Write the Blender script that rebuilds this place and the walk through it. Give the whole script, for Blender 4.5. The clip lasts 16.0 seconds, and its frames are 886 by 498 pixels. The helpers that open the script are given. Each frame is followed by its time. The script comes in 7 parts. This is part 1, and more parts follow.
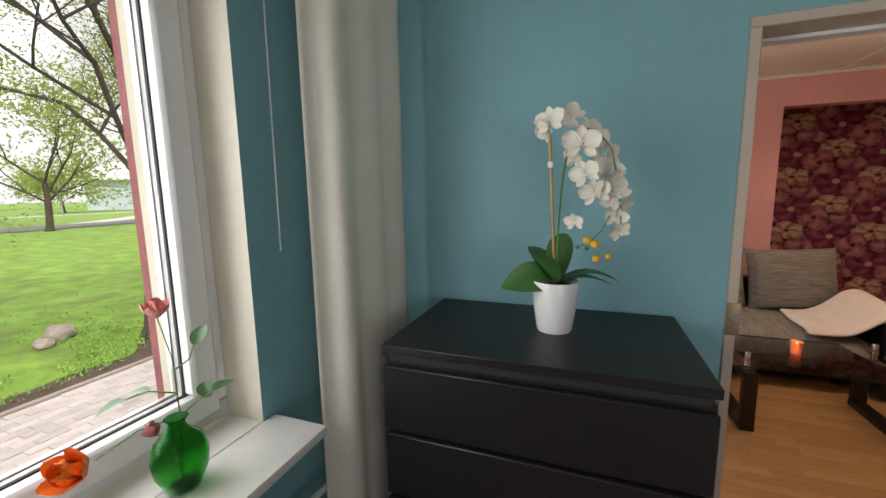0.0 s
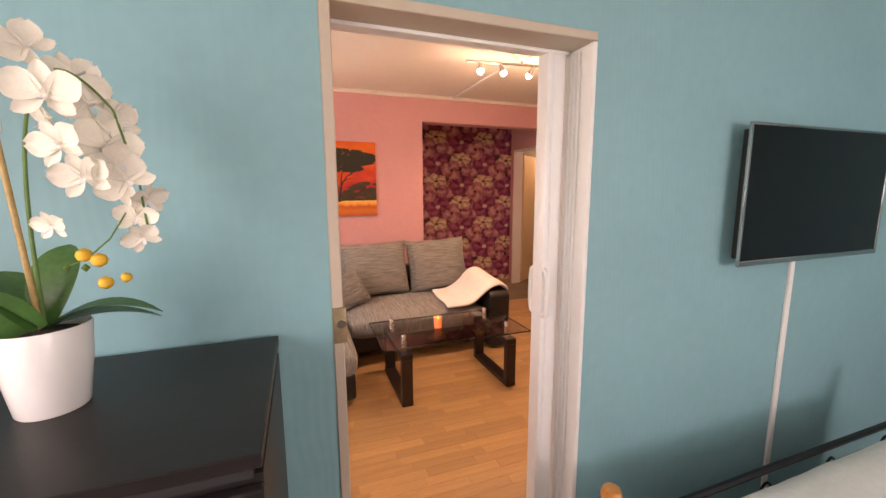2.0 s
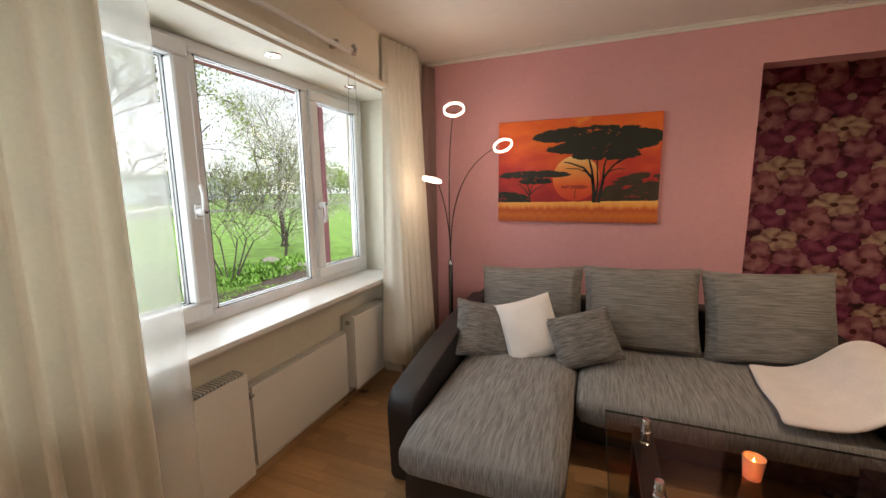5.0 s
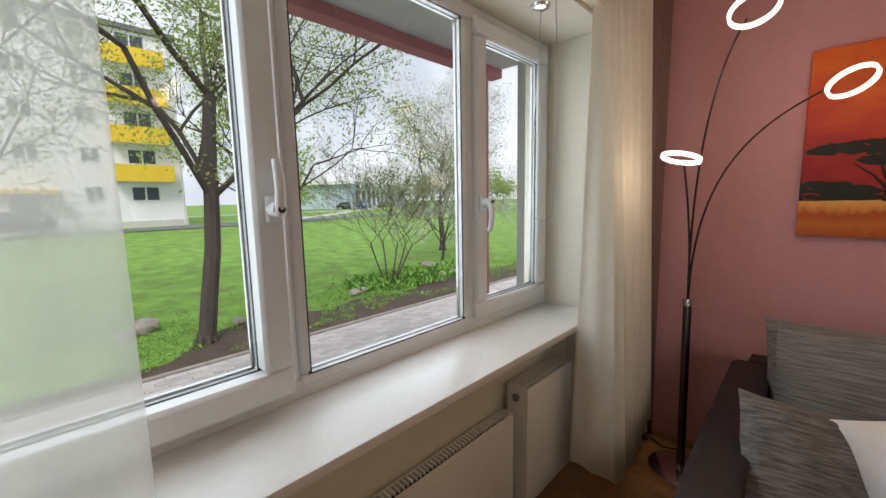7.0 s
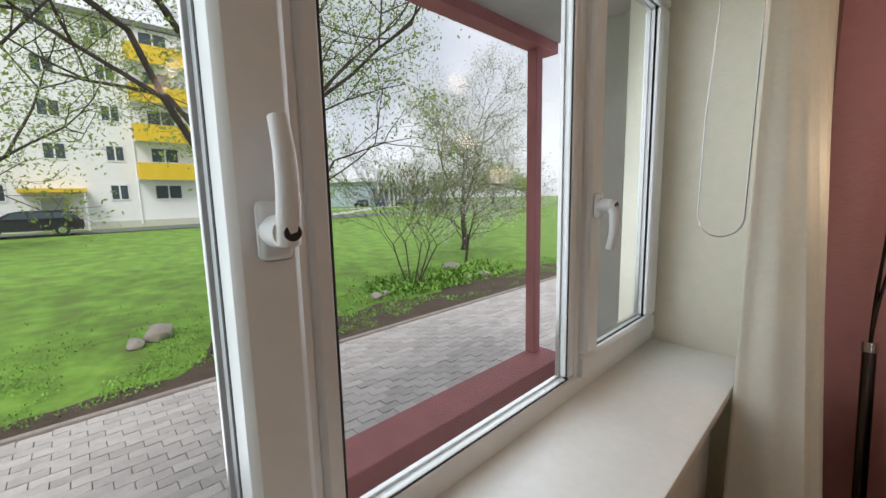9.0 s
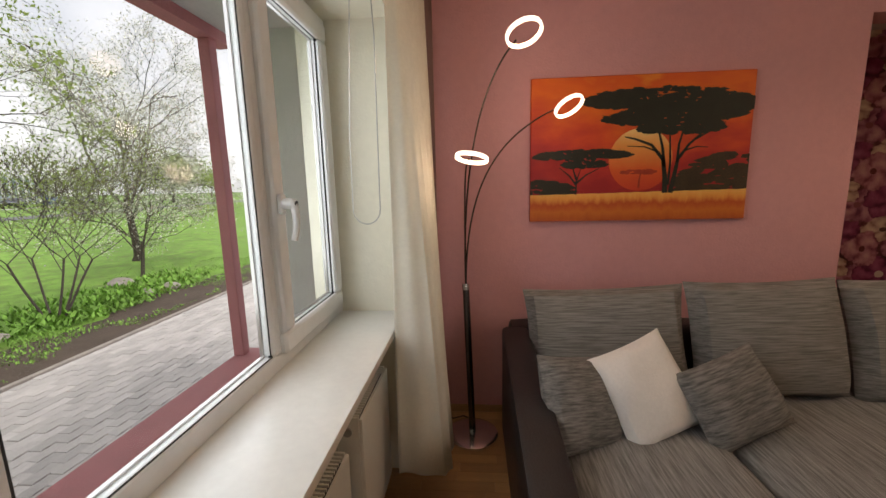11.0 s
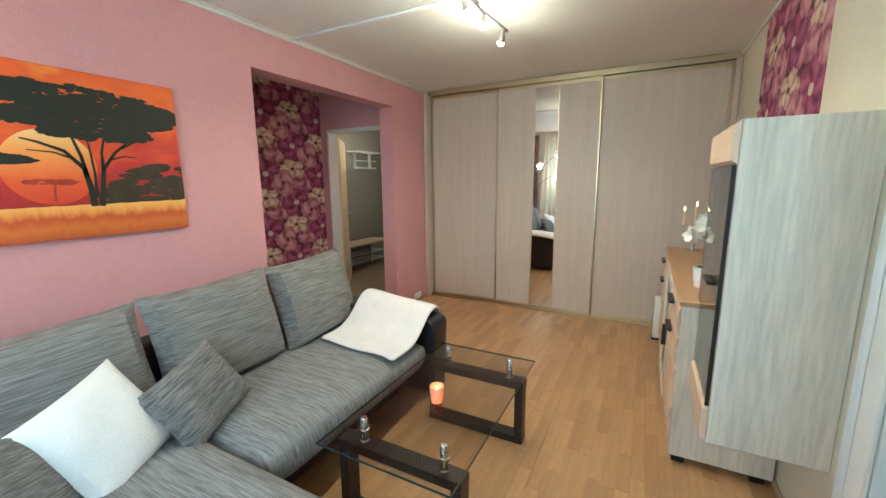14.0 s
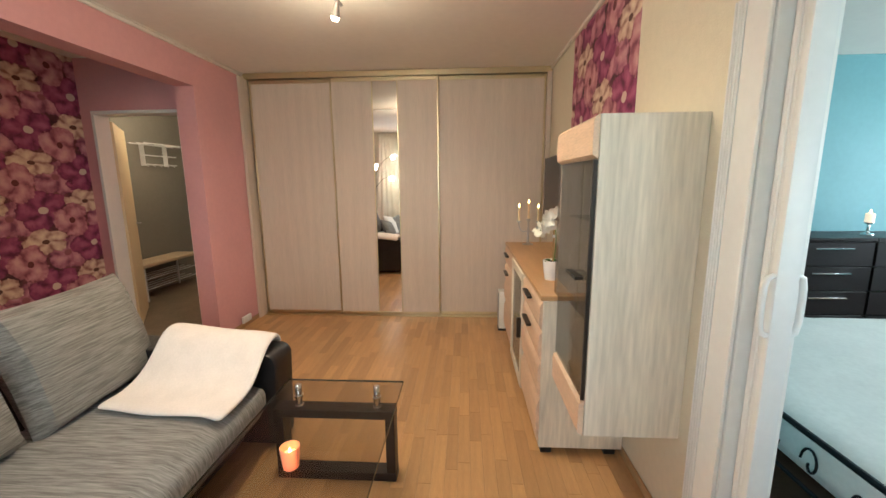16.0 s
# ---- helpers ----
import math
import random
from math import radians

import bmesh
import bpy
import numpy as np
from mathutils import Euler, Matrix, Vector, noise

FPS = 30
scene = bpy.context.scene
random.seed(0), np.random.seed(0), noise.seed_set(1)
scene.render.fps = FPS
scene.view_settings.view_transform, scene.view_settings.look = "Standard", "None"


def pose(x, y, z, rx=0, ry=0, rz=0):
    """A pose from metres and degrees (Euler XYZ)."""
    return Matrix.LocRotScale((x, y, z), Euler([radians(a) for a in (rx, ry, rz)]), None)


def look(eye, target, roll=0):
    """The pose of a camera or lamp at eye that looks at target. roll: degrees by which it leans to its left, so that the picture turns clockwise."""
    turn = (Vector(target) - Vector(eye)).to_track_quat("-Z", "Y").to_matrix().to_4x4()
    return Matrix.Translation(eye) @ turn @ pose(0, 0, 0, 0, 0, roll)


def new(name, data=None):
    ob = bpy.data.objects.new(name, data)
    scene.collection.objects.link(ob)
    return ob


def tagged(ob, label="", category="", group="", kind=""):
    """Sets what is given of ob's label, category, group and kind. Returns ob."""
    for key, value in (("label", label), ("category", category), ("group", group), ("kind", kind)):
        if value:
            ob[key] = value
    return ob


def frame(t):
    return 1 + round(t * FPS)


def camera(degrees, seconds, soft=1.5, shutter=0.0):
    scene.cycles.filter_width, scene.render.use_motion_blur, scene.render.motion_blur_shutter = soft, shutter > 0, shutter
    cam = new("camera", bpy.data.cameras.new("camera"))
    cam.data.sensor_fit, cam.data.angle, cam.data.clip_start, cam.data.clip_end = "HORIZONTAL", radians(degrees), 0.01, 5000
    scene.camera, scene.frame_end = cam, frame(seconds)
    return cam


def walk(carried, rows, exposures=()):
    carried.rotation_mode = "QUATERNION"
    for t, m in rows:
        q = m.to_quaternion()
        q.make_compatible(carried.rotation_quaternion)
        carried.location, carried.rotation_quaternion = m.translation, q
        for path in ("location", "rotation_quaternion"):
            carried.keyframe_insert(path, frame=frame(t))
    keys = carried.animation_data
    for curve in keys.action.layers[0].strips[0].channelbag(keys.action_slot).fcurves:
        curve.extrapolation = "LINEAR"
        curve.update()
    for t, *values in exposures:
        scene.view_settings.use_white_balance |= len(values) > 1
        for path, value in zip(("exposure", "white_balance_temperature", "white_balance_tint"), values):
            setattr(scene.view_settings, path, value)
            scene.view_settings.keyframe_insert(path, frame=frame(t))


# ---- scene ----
cam = camera(97.4, 16.0)
PATH = [
    (0, (0.252, 0.405, 1.518), (-0.44, 2.26, 1.236), -1.0),
    (0.5, (0.31, 0.437, 1.518), (0.071, 2.401, 1.227), -0.8),
    (1, (0.366, 0.458, 1.504), (0.61, 2.421, 1.212), -0.4),
    (1.5, (0.423, 0.549, 1.482), (0.961, 2.452, 1.188), -0.3),
    (2, (0.602, 0.724, 1.486), (1.279, 2.583, 1.195), -0.3),
    (2.5, (0.755, 0.899, 1.459), (1.412, 2.766, 1.169), -0.3),
    (3, (0.901, 1.132, 1.464), (1.404, 3.046, 1.176), -0.7),
    (3.5, (0.968, 1.309, 1.469), (1.207, 3.273, 1.178), -0.7),
    (4, (1.048, 1.543, 1.483), (0.873, 3.514, 1.196), -0.8),
    (4.2, (1.068, 1.615, 1.488), (0.742, 3.567, 1.202), -0.9),
    (6.3, (0.62, 2.432, 1.48), (-0.504, 4.063, 1.207), -1.2),
    (6.5, (0.543, 2.531, 1.453), (-0.659, 4.109, 1.197), -1.5),
    (7, (0.295, 2.722, 1.426), (-1.081, 4.151, 1.17), -1.1),
    (7.5, (0.052, 2.842, 1.41), (-1.43, 4.161, 1.157), -1.1),
    (8, (-0.16, 2.954, 1.42), (-1.711, 4.193, 1.175), -1.2),
    (8.2, (-0.235, 2.989, 1.423), (-1.79, 4.222, 1.176), -1.1),
    (10.3, (-0.208, 2.86, 1.467), (-0.944, 4.692, 1.146), -1.4),
    (10.5, (-0.176, 2.84, 1.462), (-0.754, 4.727, 1.139), -1.4),
    (11, (-0.097, 2.8, 1.455), (-0.258, 4.768, 1.132), -1.4),
    (11.5, (-0.065, 2.768, 1.467), (0.161, 4.728, 1.135), -1.4),
    (12, (-0.039, 2.737, 1.472), (0.569, 4.613, 1.137), -1.2),
    (12.5, (-0.004, 2.708, 1.485), (0.943, 4.437, 1.143), -1.0),
    (13, (0.028, 2.671, 1.488), (1.317, 4.162, 1.147), -1.0),
    (13.5, (0.039, 2.667, 1.499), (1.6, 3.869, 1.151), -0.6),
    (14, (0.039, 2.654, 1.493), (1.786, 3.565, 1.148), -0.5),
    (14.5, (0.072, 2.678, 1.475), (1.913, 3.38, 1.131), -0.5),
    (15, (0.168, 2.742, 1.464), (2.066, 3.272, 1.123), -0.5),
    (15.5, (0.286, 2.771, 1.476), (2.225, 3.125, 1.134), -0.5),
    (16, (0.322, 2.85, 1.466), (2.29, 2.965, 1.125), -0.5),
]
EXPOSURES = [(0, -0.65, 7000, 20), (0.5, -0.3, 7800, 31), (1.0, 0.3, 8200, 38), (1.5, 0.45, 8300, 38), (2.5, 0.47, 8300, 37), (3.0, 0.38, 7800, 29), (3.5, 0.25, 7200, 23), (4.0, 0.05, 6800, 16), (4.2, -0.1, 6700, 14), (6.3, -0.8, 6200, 13), (7.0, -1.1, 6200, 14), (8.2, -1.22, 6200, 13), (10.3, -1.3, 6500, 13), (11.0, -1.0, 6700, 15), (12.0, -0.53, 6900, 23), (12.5, -0.2, 6700, 20), (13.0, 0.17, 5900, 6), (13.5, 0.47, 4850, -10), (14.0, 0.55, 4750, -11), (14.5, 0.6, 5050, -9), (15.5, 0.58, 5400, -3), (16, 0.52, 5800, 1)]
walk(cam, [(t, look(eye, target, roll)) for t, eye, target, roll in PATH], EXPOSURES)

# ---- world and lights ----
world = bpy.data.worlds.new("world")
scene.world = world
world.use_nodes = True
wt = world.node_tree
wbg = wt.nodes["Background"]
sky = wt.nodes.new("ShaderNodeTexSky")
sky.sky_type, sky.sun_disc = "NISHITA", False
sky.sun_elevation, sky.sun_rotation = radians(42), radians(250)
sky.air_density, sky.dust_density = 1.0, 3.0
cl_n = wt.nodes.new("ShaderNodeTexNoise")
cl_n.inputs["Scale"].default_value, cl_n.inputs["Detail"].default_value = 2.6, 5
cl_r = wt.nodes.new("ShaderNodeValToRGB")
cl_r.color_ramp.elements[0].color, cl_r.color_ramp.elements[0].position = (16.8, 17.7, 19.0, 1), 0.38
cl_r.color_ramp.elements[1].color, cl_r.color_ramp.elements[1].position = (26, 26.3, 26.6, 1), 0.60
cl_m = wt.nodes.new("ShaderNodeMixRGB")
cl_m.inputs[0].default_value = 0.85
wt.links.new(cl_n.outputs["Fac"], cl_r.inputs["Fac"])
wt.links.new(sky.outputs["Color"], cl_m.inputs[1])
wt.links.new(cl_r.outputs["Color"], cl_m.inputs[2])
wt.links.new(cl_m.outputs["Color"], wbg.inputs["Color"])
wbg.inputs["Strength"].default_value = 0.11


def lamp(name, kind, m, watts, colour, **more):
    data = bpy.data.lights.new(name, kind)
    data.energy, data.color = watts, colour
    for key, value in more.items():
        if key == "size":
            data.size = value
        elif key == "size_y":
            data.shape, data.size_y = "RECTANGLE", value
        elif key == "radius":
            data.shadow_soft_size = value
        elif key == "angle":
            data.angle = radians(value)
        elif key == "spot":
            data.spot_size, data.spot_blend = radians(value), 0.6
    ob = new(name, data)
    ob.matrix_world = m
    return ob


WARM = (1.0, 0.77, 0.52)
lamp("sun", "SUN", look((0, 0, 0), (-0.55, 0.45, -0.8)), 5.0, (1.0, 0.96, 0.9), angle=25)
lamp("daylight_living", "AREA", look((-0.87, 3.4, 1.55), (3, 3.6, 1.0)), 33, (0.86, 0.94, 1.0), size=2.2, size_y=1.15)
lamp("daylight_bedroom", "AREA", look((-0.875, 0.2, 1.55), (3, 0.4, 1.0)), 38, (0.88, 0.95, 1.0), size=1.9, size_y=1.15)
# South lamp stands for an unseen window, assumed from light on the right.
lamp("assumed_daylight_south", "AREA", look((2.9, -2.55, 1.5), (2.2, 2.0, 1.2)), 48, (0.95, 0.97, 1.0), size=1.5, size_y=1.2)

for x, y in ((1.975, 3.60), (2.15, 3.585), (2.45, 3.60), (2.71, 3.61)):
    lamp("spot_lamp", "SPOT", pose(x, y, 2.37), 13, WARM, radius=0.04, spot=165)
    lamp("spot_lamp_stray", "POINT", pose(x, y, 2.36), 4.6, WARM, radius=0.045)
for x, y, z in ((0.098, 4.392, 1.985), (0.349, 4.726, 1.775), (-0.103, 4.472, 1.54)):
    lamp("ring_lamp", "POINT", pose(x, y, z), 2.6, (1.0, 0.74, 0.5), radius=0.05)
# Unseen fill light for the hall; no fixture is known there.
lamp("hall_fill", "POINT", pose(5.0, 6.2, 2.3), 19.0, (1.0, 0.76, 0.5), radius=0.1)

# ---- materials ----


def material(name, colour, rough=0.6, metal=0.0, var=0.12, scale=6.0, bump=0.0, bump_scale=60.0, stretch=(1, 1, 1), rand=0.0, coat=0.0, spec=0.5):
    """A principled surface with two scales of tone variation and fine relief."""
    m = bpy.data.materials.new(name)
    m.use_nodes = True
    nt = m.node_tree
    b = nt.nodes["Principled BSDF"]
    b.inputs["Roughness"].default_value, b.inputs["Metallic"].default_value = rough, metal
    b.inputs["Coat Weight"].default_value = coat
    b.inputs["Specular IOR Level"].default_value = spec
    tc, mp = nt.nodes.new("ShaderNodeTexCoord"), nt.nodes.new("ShaderNodeMapping")
    mp.inputs["Scale"].default_value = stretch
    nt.links.new(tc.outputs["Object"], mp.inputs["Vector"])
    n1, n2 = nt.nodes.new("ShaderNodeTexNoise"), nt.nodes.new("ShaderNodeTexNoise")
    n1.inputs["Scale"].default_value, n1.inputs["Detail"].default_value = scale, 4
    n2.inputs["Scale"].default_value, n2.inputs["Detail"].default_value = scale * 9, 3
    add = nt.nodes.new("ShaderNodeMath")
    add.operation = "ADD"
    for n in (n1, n2):
        nt.links.new(mp.outputs["Vector"], n.inputs["Vector"])
    nt.links.new(n1.outputs["Fac"], add.inputs[0])
    nt.links.new(n2.outputs["Fac"], add.inputs[1])
    mr = nt.nodes.new("ShaderNodeMapRange")
    mr.inputs["From Min"].default_value, mr.inputs["From Max"].default_value = 0.65, 1.35
    mr.inputs["To Min"].default_value, mr.inputs["To Max"].default_value = 1 - var, 1 + var
    nt.links.new(add.outputs[0], mr.inputs["Value"])
    val = mr.outputs[0]
    if rand:
        oi = nt.nodes.new("ShaderNodeObjectInfo")
        r2 = nt.nodes.new("ShaderNodeMapRange")
        r2.inputs["To Min"].default_value, r2.inputs["To Max"].default_value = 1 - rand, 1 + rand
        gi = nt.nodes.new("ShaderNodeNewGeometry")
        ra = nt.nodes.new("ShaderNodeMath")
        ra.operation = "ADD"
        nt.links.new(oi.outputs["Random"], ra.inputs[0])
        nt.links.new(gi.outputs["Random Per Island"], ra.inputs[1])
        fr = nt.nodes.new("ShaderNodeMath")
        fr.operation = "FRACT"
        nt.links.new(ra.outputs[0], fr.inputs[0])
        nt.links.new(fr.outputs[0], r2.inputs["Value"])
        mu = nt.nodes.new("ShaderNodeMath")
        mu.operation = "MULTIPLY"
        nt.links.new(val, mu.inputs[0])
        nt.links.new(r2.outputs[0], mu.inputs[1])
        val = mu.outputs[0]
    mx = nt.nodes.new("ShaderNodeVectorMath")
    mx.operation = "SCALE"
    mx.inputs[0].default_value = colour
    nt.links.new(val, mx.inputs["Scale"])
    nt.links.new(mx.outputs[0], b.inputs["Base Color"])
    if bump:
        n3, bp = nt.nodes.new("ShaderNodeTexNoise"), nt.nodes.new("ShaderNodeBump")
        n3.inputs["Scale"].default_value, n3.inputs["Detail"].default_value = bump_scale, 3
        nt.links.new(mp.outputs["Vector"], n3.inputs["Vector"])
        nt.links.new(n3.outputs["Fac"], bp.inputs["Height"])
        bp.inputs["Strength"].default_value, bp.inputs["Distance"].default_value = bump, 0.01
        nt.links.new(bp.outputs[0], b.inputs["Normal"])
    return m


def glow(name, colour, strength):
    m = bpy.data.materials.new(name)
    m.use_nodes = True
    b = m.node_tree.nodes["Principled BSDF"]
    b.inputs["Emission Color"].default_value = (*colour, 1)
    b.inputs["Emission Strength"].default_value = strength
    b.inputs["Base Color"].default_value = (*colour, 1)
    return m


def glass_mat(name, tint, clear):
    """Pane: mostly see-through with a real gloss by Fresnel."""
    m = bpy.data.materials.new(name)
    m.use_nodes = True
    nt = m.node_tree
    nt.nodes.remove(nt.nodes["Principled BSDF"])
    tr, gl, fr, mix = (nt.nodes.new("ShaderNode" + k) for k in ("BsdfTransparent", "BsdfGlossy", "Fresnel", "MixShader"))
    tr.inputs[0].default_value = (*tint, 1)
    gl.inputs["Roughness"].default_value = 0.02
    fr.inputs["IOR"].default_value = clear
    nt.links.new(fr.outputs[0], mix.inputs[0])
    nt.links.new(tr.outputs[0], mix.inputs[1])
    nt.links.new(gl.outputs[0], mix.inputs[2])
    nt.links.new(mix.outputs[0], nt.nodes["Material Output"].inputs[0])
    return m


def sheer_mat(name, colour, see, thin):
    """Woven curtain cloth: diffuse and translucent, partly see-through, with a fine weave."""
    m = material(name, colour, 0.9, var=0.06, scale=8, bump=0.15, bump_scale=300)
    nt = m.node_tree
    b = nt.nodes["Principled BSDF"]
    tl, tr, m1, m2 = (nt.nodes.new("ShaderNode" + k) for k in ("BsdfTranslucent", "BsdfTransparent", "MixShader", "MixShader"))
    tl.inputs[0].default_value = (*colour, 1)
    m1.inputs[0].default_value, m2.inputs[0].default_value = thin, see
    nt.links.new(b.outputs[0], m1.inputs[1])
    nt.links.new(tl.outputs[0], m1.inputs[2])
    nt.links.new(m1.outputs[0], m2.inputs[1])
    nt.links.new(tr.outputs[0], m2.inputs[2])
    nt.links.new(m2.outputs[0], nt.nodes["Material Output"].inputs[0])
    return m


M_CLEAR = bpy.data.materials.new("clear_back")
M_CLEAR.use_nodes = True
M_CLEAR.node_tree.nodes.remove(M_CLEAR.node_tree.nodes["Principled BSDF"])
_t = M_CLEAR.node_tree.nodes.new("ShaderNodeBsdfTransparent")
M_CLEAR.node_tree.links.new(_t.outputs[0], M_CLEAR.node_tree.nodes["Material Output"].inputs[0])

M_PINK = material("pink_paint", (0.66, 0.335, 0.345), 0.75, var=0.04, scale=3, bump=0.25, bump_scale=90)
M_CREAM = material("cream_paint", (0.74, 0.68, 0.54), 0.75, var=0.04, scale=3, bump=0.2, bump_scale=110)
M_REVEAL = material("reveal_paint", (0.78, 0.74, 0.62), 0.7, var=0.04, scale=3, bump=0.15, bump_scale=80)
M_CEIL = material("ceiling_paint", (0.80, 0.75, 0.68), 0.8, var=0.03, scale=2, bump=0.1, bump_scale=150)
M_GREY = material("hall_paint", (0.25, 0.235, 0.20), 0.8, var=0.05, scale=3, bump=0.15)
M_WHITE = material("white_pvc", (0.76, 0.76, 0.755), 0.35, var=0.03, scale=4)
M_WHITE2 = material("white_lacquer", (0.80, 0.79, 0.77), 0.3, var=0.03, scale=4)
M_SILL = material("sill_white", (0.82, 0.80, 0.76), 0.28, var=0.04, scale=5)
M_GASKET = material("black_gasket", (0.02, 0.02, 0.02), 0.6)
M_GLASS = glass_mat("window_glass", (0.97, 0.99, 0.98), 1.25)
M_TGLASS = glass_mat("table_glass", (0.72, 0.70, 0.66), 1.5)
M_SMOKE = glass_mat("smoked_glass", (0.42, 0.43, 0.43), 1.5)
M_BLACKBROWN = material("black_brown_veneer", (0.015, 0.0122, 0.0125), 0.40, var=0.25, scale=5, stretch=(1, 12, 12), bump=0.05, bump_scale=40, spec=0.36)
M_LEATHER = material("black_leather", (0.014, 0.012, 0.013), 0.42, var=0.2, scale=9, bump=0.25, bump_scale=120)
M_CHROME = material("chrome", (0.75, 0.75, 0.75), 0.16, 1.0, var=0.05)
M_STEEL = material("brushed_steel", (0.45, 0.43, 0.42), 0.3, 1.0, var=0.08)
M_DARKCHROME = material("dark_polished_metal", (0.16, 0.15, 0.15), 0.22, 1.0, var=0.06)
M_BRASS = material("champagne_alu", (0.62, 0.52, 0.34), 0.35, 1.0, var=0.05)
M_OAK = material("light_oak", (0.72, 0.645, 0.535), 0.5, var=0.20, scale=2.2, stretch=(3.2, 3.2, 0.30), bump=0.08, bump_scale=30)
M_WARDROBE = material("ash_veneer", (0.60, 0.495, 0.415), 0.45, var=0.085, scale=2.0, stretch=(9, 9, 0.5), bump=0.05, bump_scale=30)
M_BEECH = material("warm_oak_top", (0.52, 0.31, 0.15), 0.4, var=0.12, scale=2.5, stretch=(1, 8, 8))
M_PINE = material("varnished_pine", (0.50, 0.20, 0.05), 0.3, var=0.15, scale=4, stretch=(6, 6, 1), coat=0.4)
M_IRON = material("black_iron", (0.015, 0.015, 0.017), 0.45, 0.6)
M_MIRROR = material("mirror", (0.9, 0.9, 0.9), 0.02, 1.0, var=0.0)
M_TVSCREEN = material("tv_screen", (0.004, 0.0045, 0.005), 0.14, var=0.0, spec=0.22)
M_BEZEL = material("grey_bezel_metal", (0.48, 0.48, 0.49), 0.25, 1.0, var=0.05)
M_PORCELAIN = material("white_ceramic", (0.82, 0.82, 0.81), 0.22, var=0.02)
M_SOIL = material("potting_soil", (0.035, 0.025, 0.018), 0.95, var=0.4, scale=30, bump=0.8, bump_scale=90)
M_LEAF = material("orchid_leaf", (0.045, 0.14, 0.035), 0.4, var=0.25, scale=12)
M_PETAL = material("white_petal", (0.84, 0.80, 0.70), 0.6, var=0.06, scale=20)
M_YELLOW = material("yellow_bud", (0.75, 0.42, 0.03), 0.5, var=0.2, scale=30)
M_STEM = material("green_stem", (0.10, 0.20, 0.05), 0.6, var=0.2, scale=20)
M_CANE = material("bamboo_cane", (0.45, 0.30, 0.12), 0.6, var=0.2, scale=20)
M_CREAMCLOTH = material("white_cushion_cloth", (0.80, 0.76, 0.72), 0.9, var=0.05, scale=10, bump=0.3, bump_scale=150)
M_BLANKET = material("cream_fleece", (0.86, 0.79, 0.76), 0.95, var=0.06, scale=12, bump=0.5, bump_scale=220)
M_BEDDING = material("white_bedding", (0.80, 0.80, 0.76), 0.9, var=0.06, scale=5, bump=0.25, bump_scale=25)
M_SHEER = sheer_mat("sheer_curtain", (0.90, 0.86, 0.76), 0.05, 0.28)
M_SHEER2 = sheer_mat("sheer_panel", (0.84, 0.83, 0.78), 0.64, 0.5)
M_DRAPE = sheer_mat("linen_curtain", (0.90, 0.87, 0.78), 0.0, 0.35)
M_BROWNDRAPE = sheer_mat("mauve_curtain", (0.28, 0.17, 0.15), 0.0, 0.1)
M_HALLFLOOR = material("hall_floor", (0.20, 0.15, 0.10), 0.6, var=0.2, scale=4)
M_BEDFLOOR = material("brown_laminate", (0.12, 0.075, 0.045), 0.45, var=0.25, scale=2, stretch=(8, 1, 1))
M_RADIATOR = material("radiator_enamel", (0.80, 0.78, 0.72), 0.35, var=0.03)
M_RED = material("red_masonry_paint", (0.40, 0.15, 0.16), 0.7, var=0.15, scale=6, bump=0.3, bump_scale=70)
M_RENDER = material("grey_render", (0.50, 0.51, 0.49), 0.9, var=0.1, scale=4, bump=0.4, bump_scale=90)
M_LIGHT = glow("ring_led", (1.0, 0.86, 0.70), 3.6)
M_BULB = glow("bulb", (1.0, 0.72, 0.46), 30.0)
M_FLAME = glow("candle_flame", (1.0, 0.55, 0.15), 18.0)


def fabric_mat(name, dark, light, along):
    """Slub-woven upholstery: short streaks of light and dark thread along one axis."""
    m = material(name, light, 0.92, var=0.1, scale=10, bump=0.5, bump_scale=160, stretch=along)
    nt = m.node_tree
    b = nt.nodes["Principled BSDF"]
    tc, mp = nt.nodes.new("ShaderNodeTexCoord"), nt.nodes.new("ShaderNodeMapping")
    mp.inputs["Scale"].default_value = along
    n = nt.nodes.new("ShaderNodeTexNoise")
    n.inputs["Scale"].default_value, n.inputs["Detail"].default_value, n.inputs["Roughness"].default_value = 17, 4, 0.62
    r = nt.nodes.new("ShaderNodeValToRGB")
    r.color_ramp.elements[0].position, r.color_ramp.elements[0].color = 0.36, (*dark, 1)
    r.color_ramp.elements[1].position, r.color_ramp.elements[1].color = 0.66, (*light, 1)
    nt.links.new(tc.outputs["Object"], mp.inputs["Vector"])
    nt.links.new(mp.outputs["Vector"], n.inputs["Vector"])
    nt.links.new(n.outputs["Fac"], r.inputs["Fac"])
    nt.links.new(r.outputs["Color"], b.inputs["Base Color"])
    return m


M_SEAT = fabric_mat("grey_slub_seat", (0.175, 0.167, 0.162), (0.37, 0.357, 0.345), (9.0, 0.45, 0.9))
M_BACK = fabric_mat("grey_slub_back", (0.155, 0.146, 0.136), (0.335, 0.315, 0.295), (0.45, 1.2, 9.5))
M_SMALL = fabric_mat("grey_rib_cushion", (0.115, 0.108, 0.10), (0.30, 0.28, 0.26), (0.8, 1.5, 8.0))


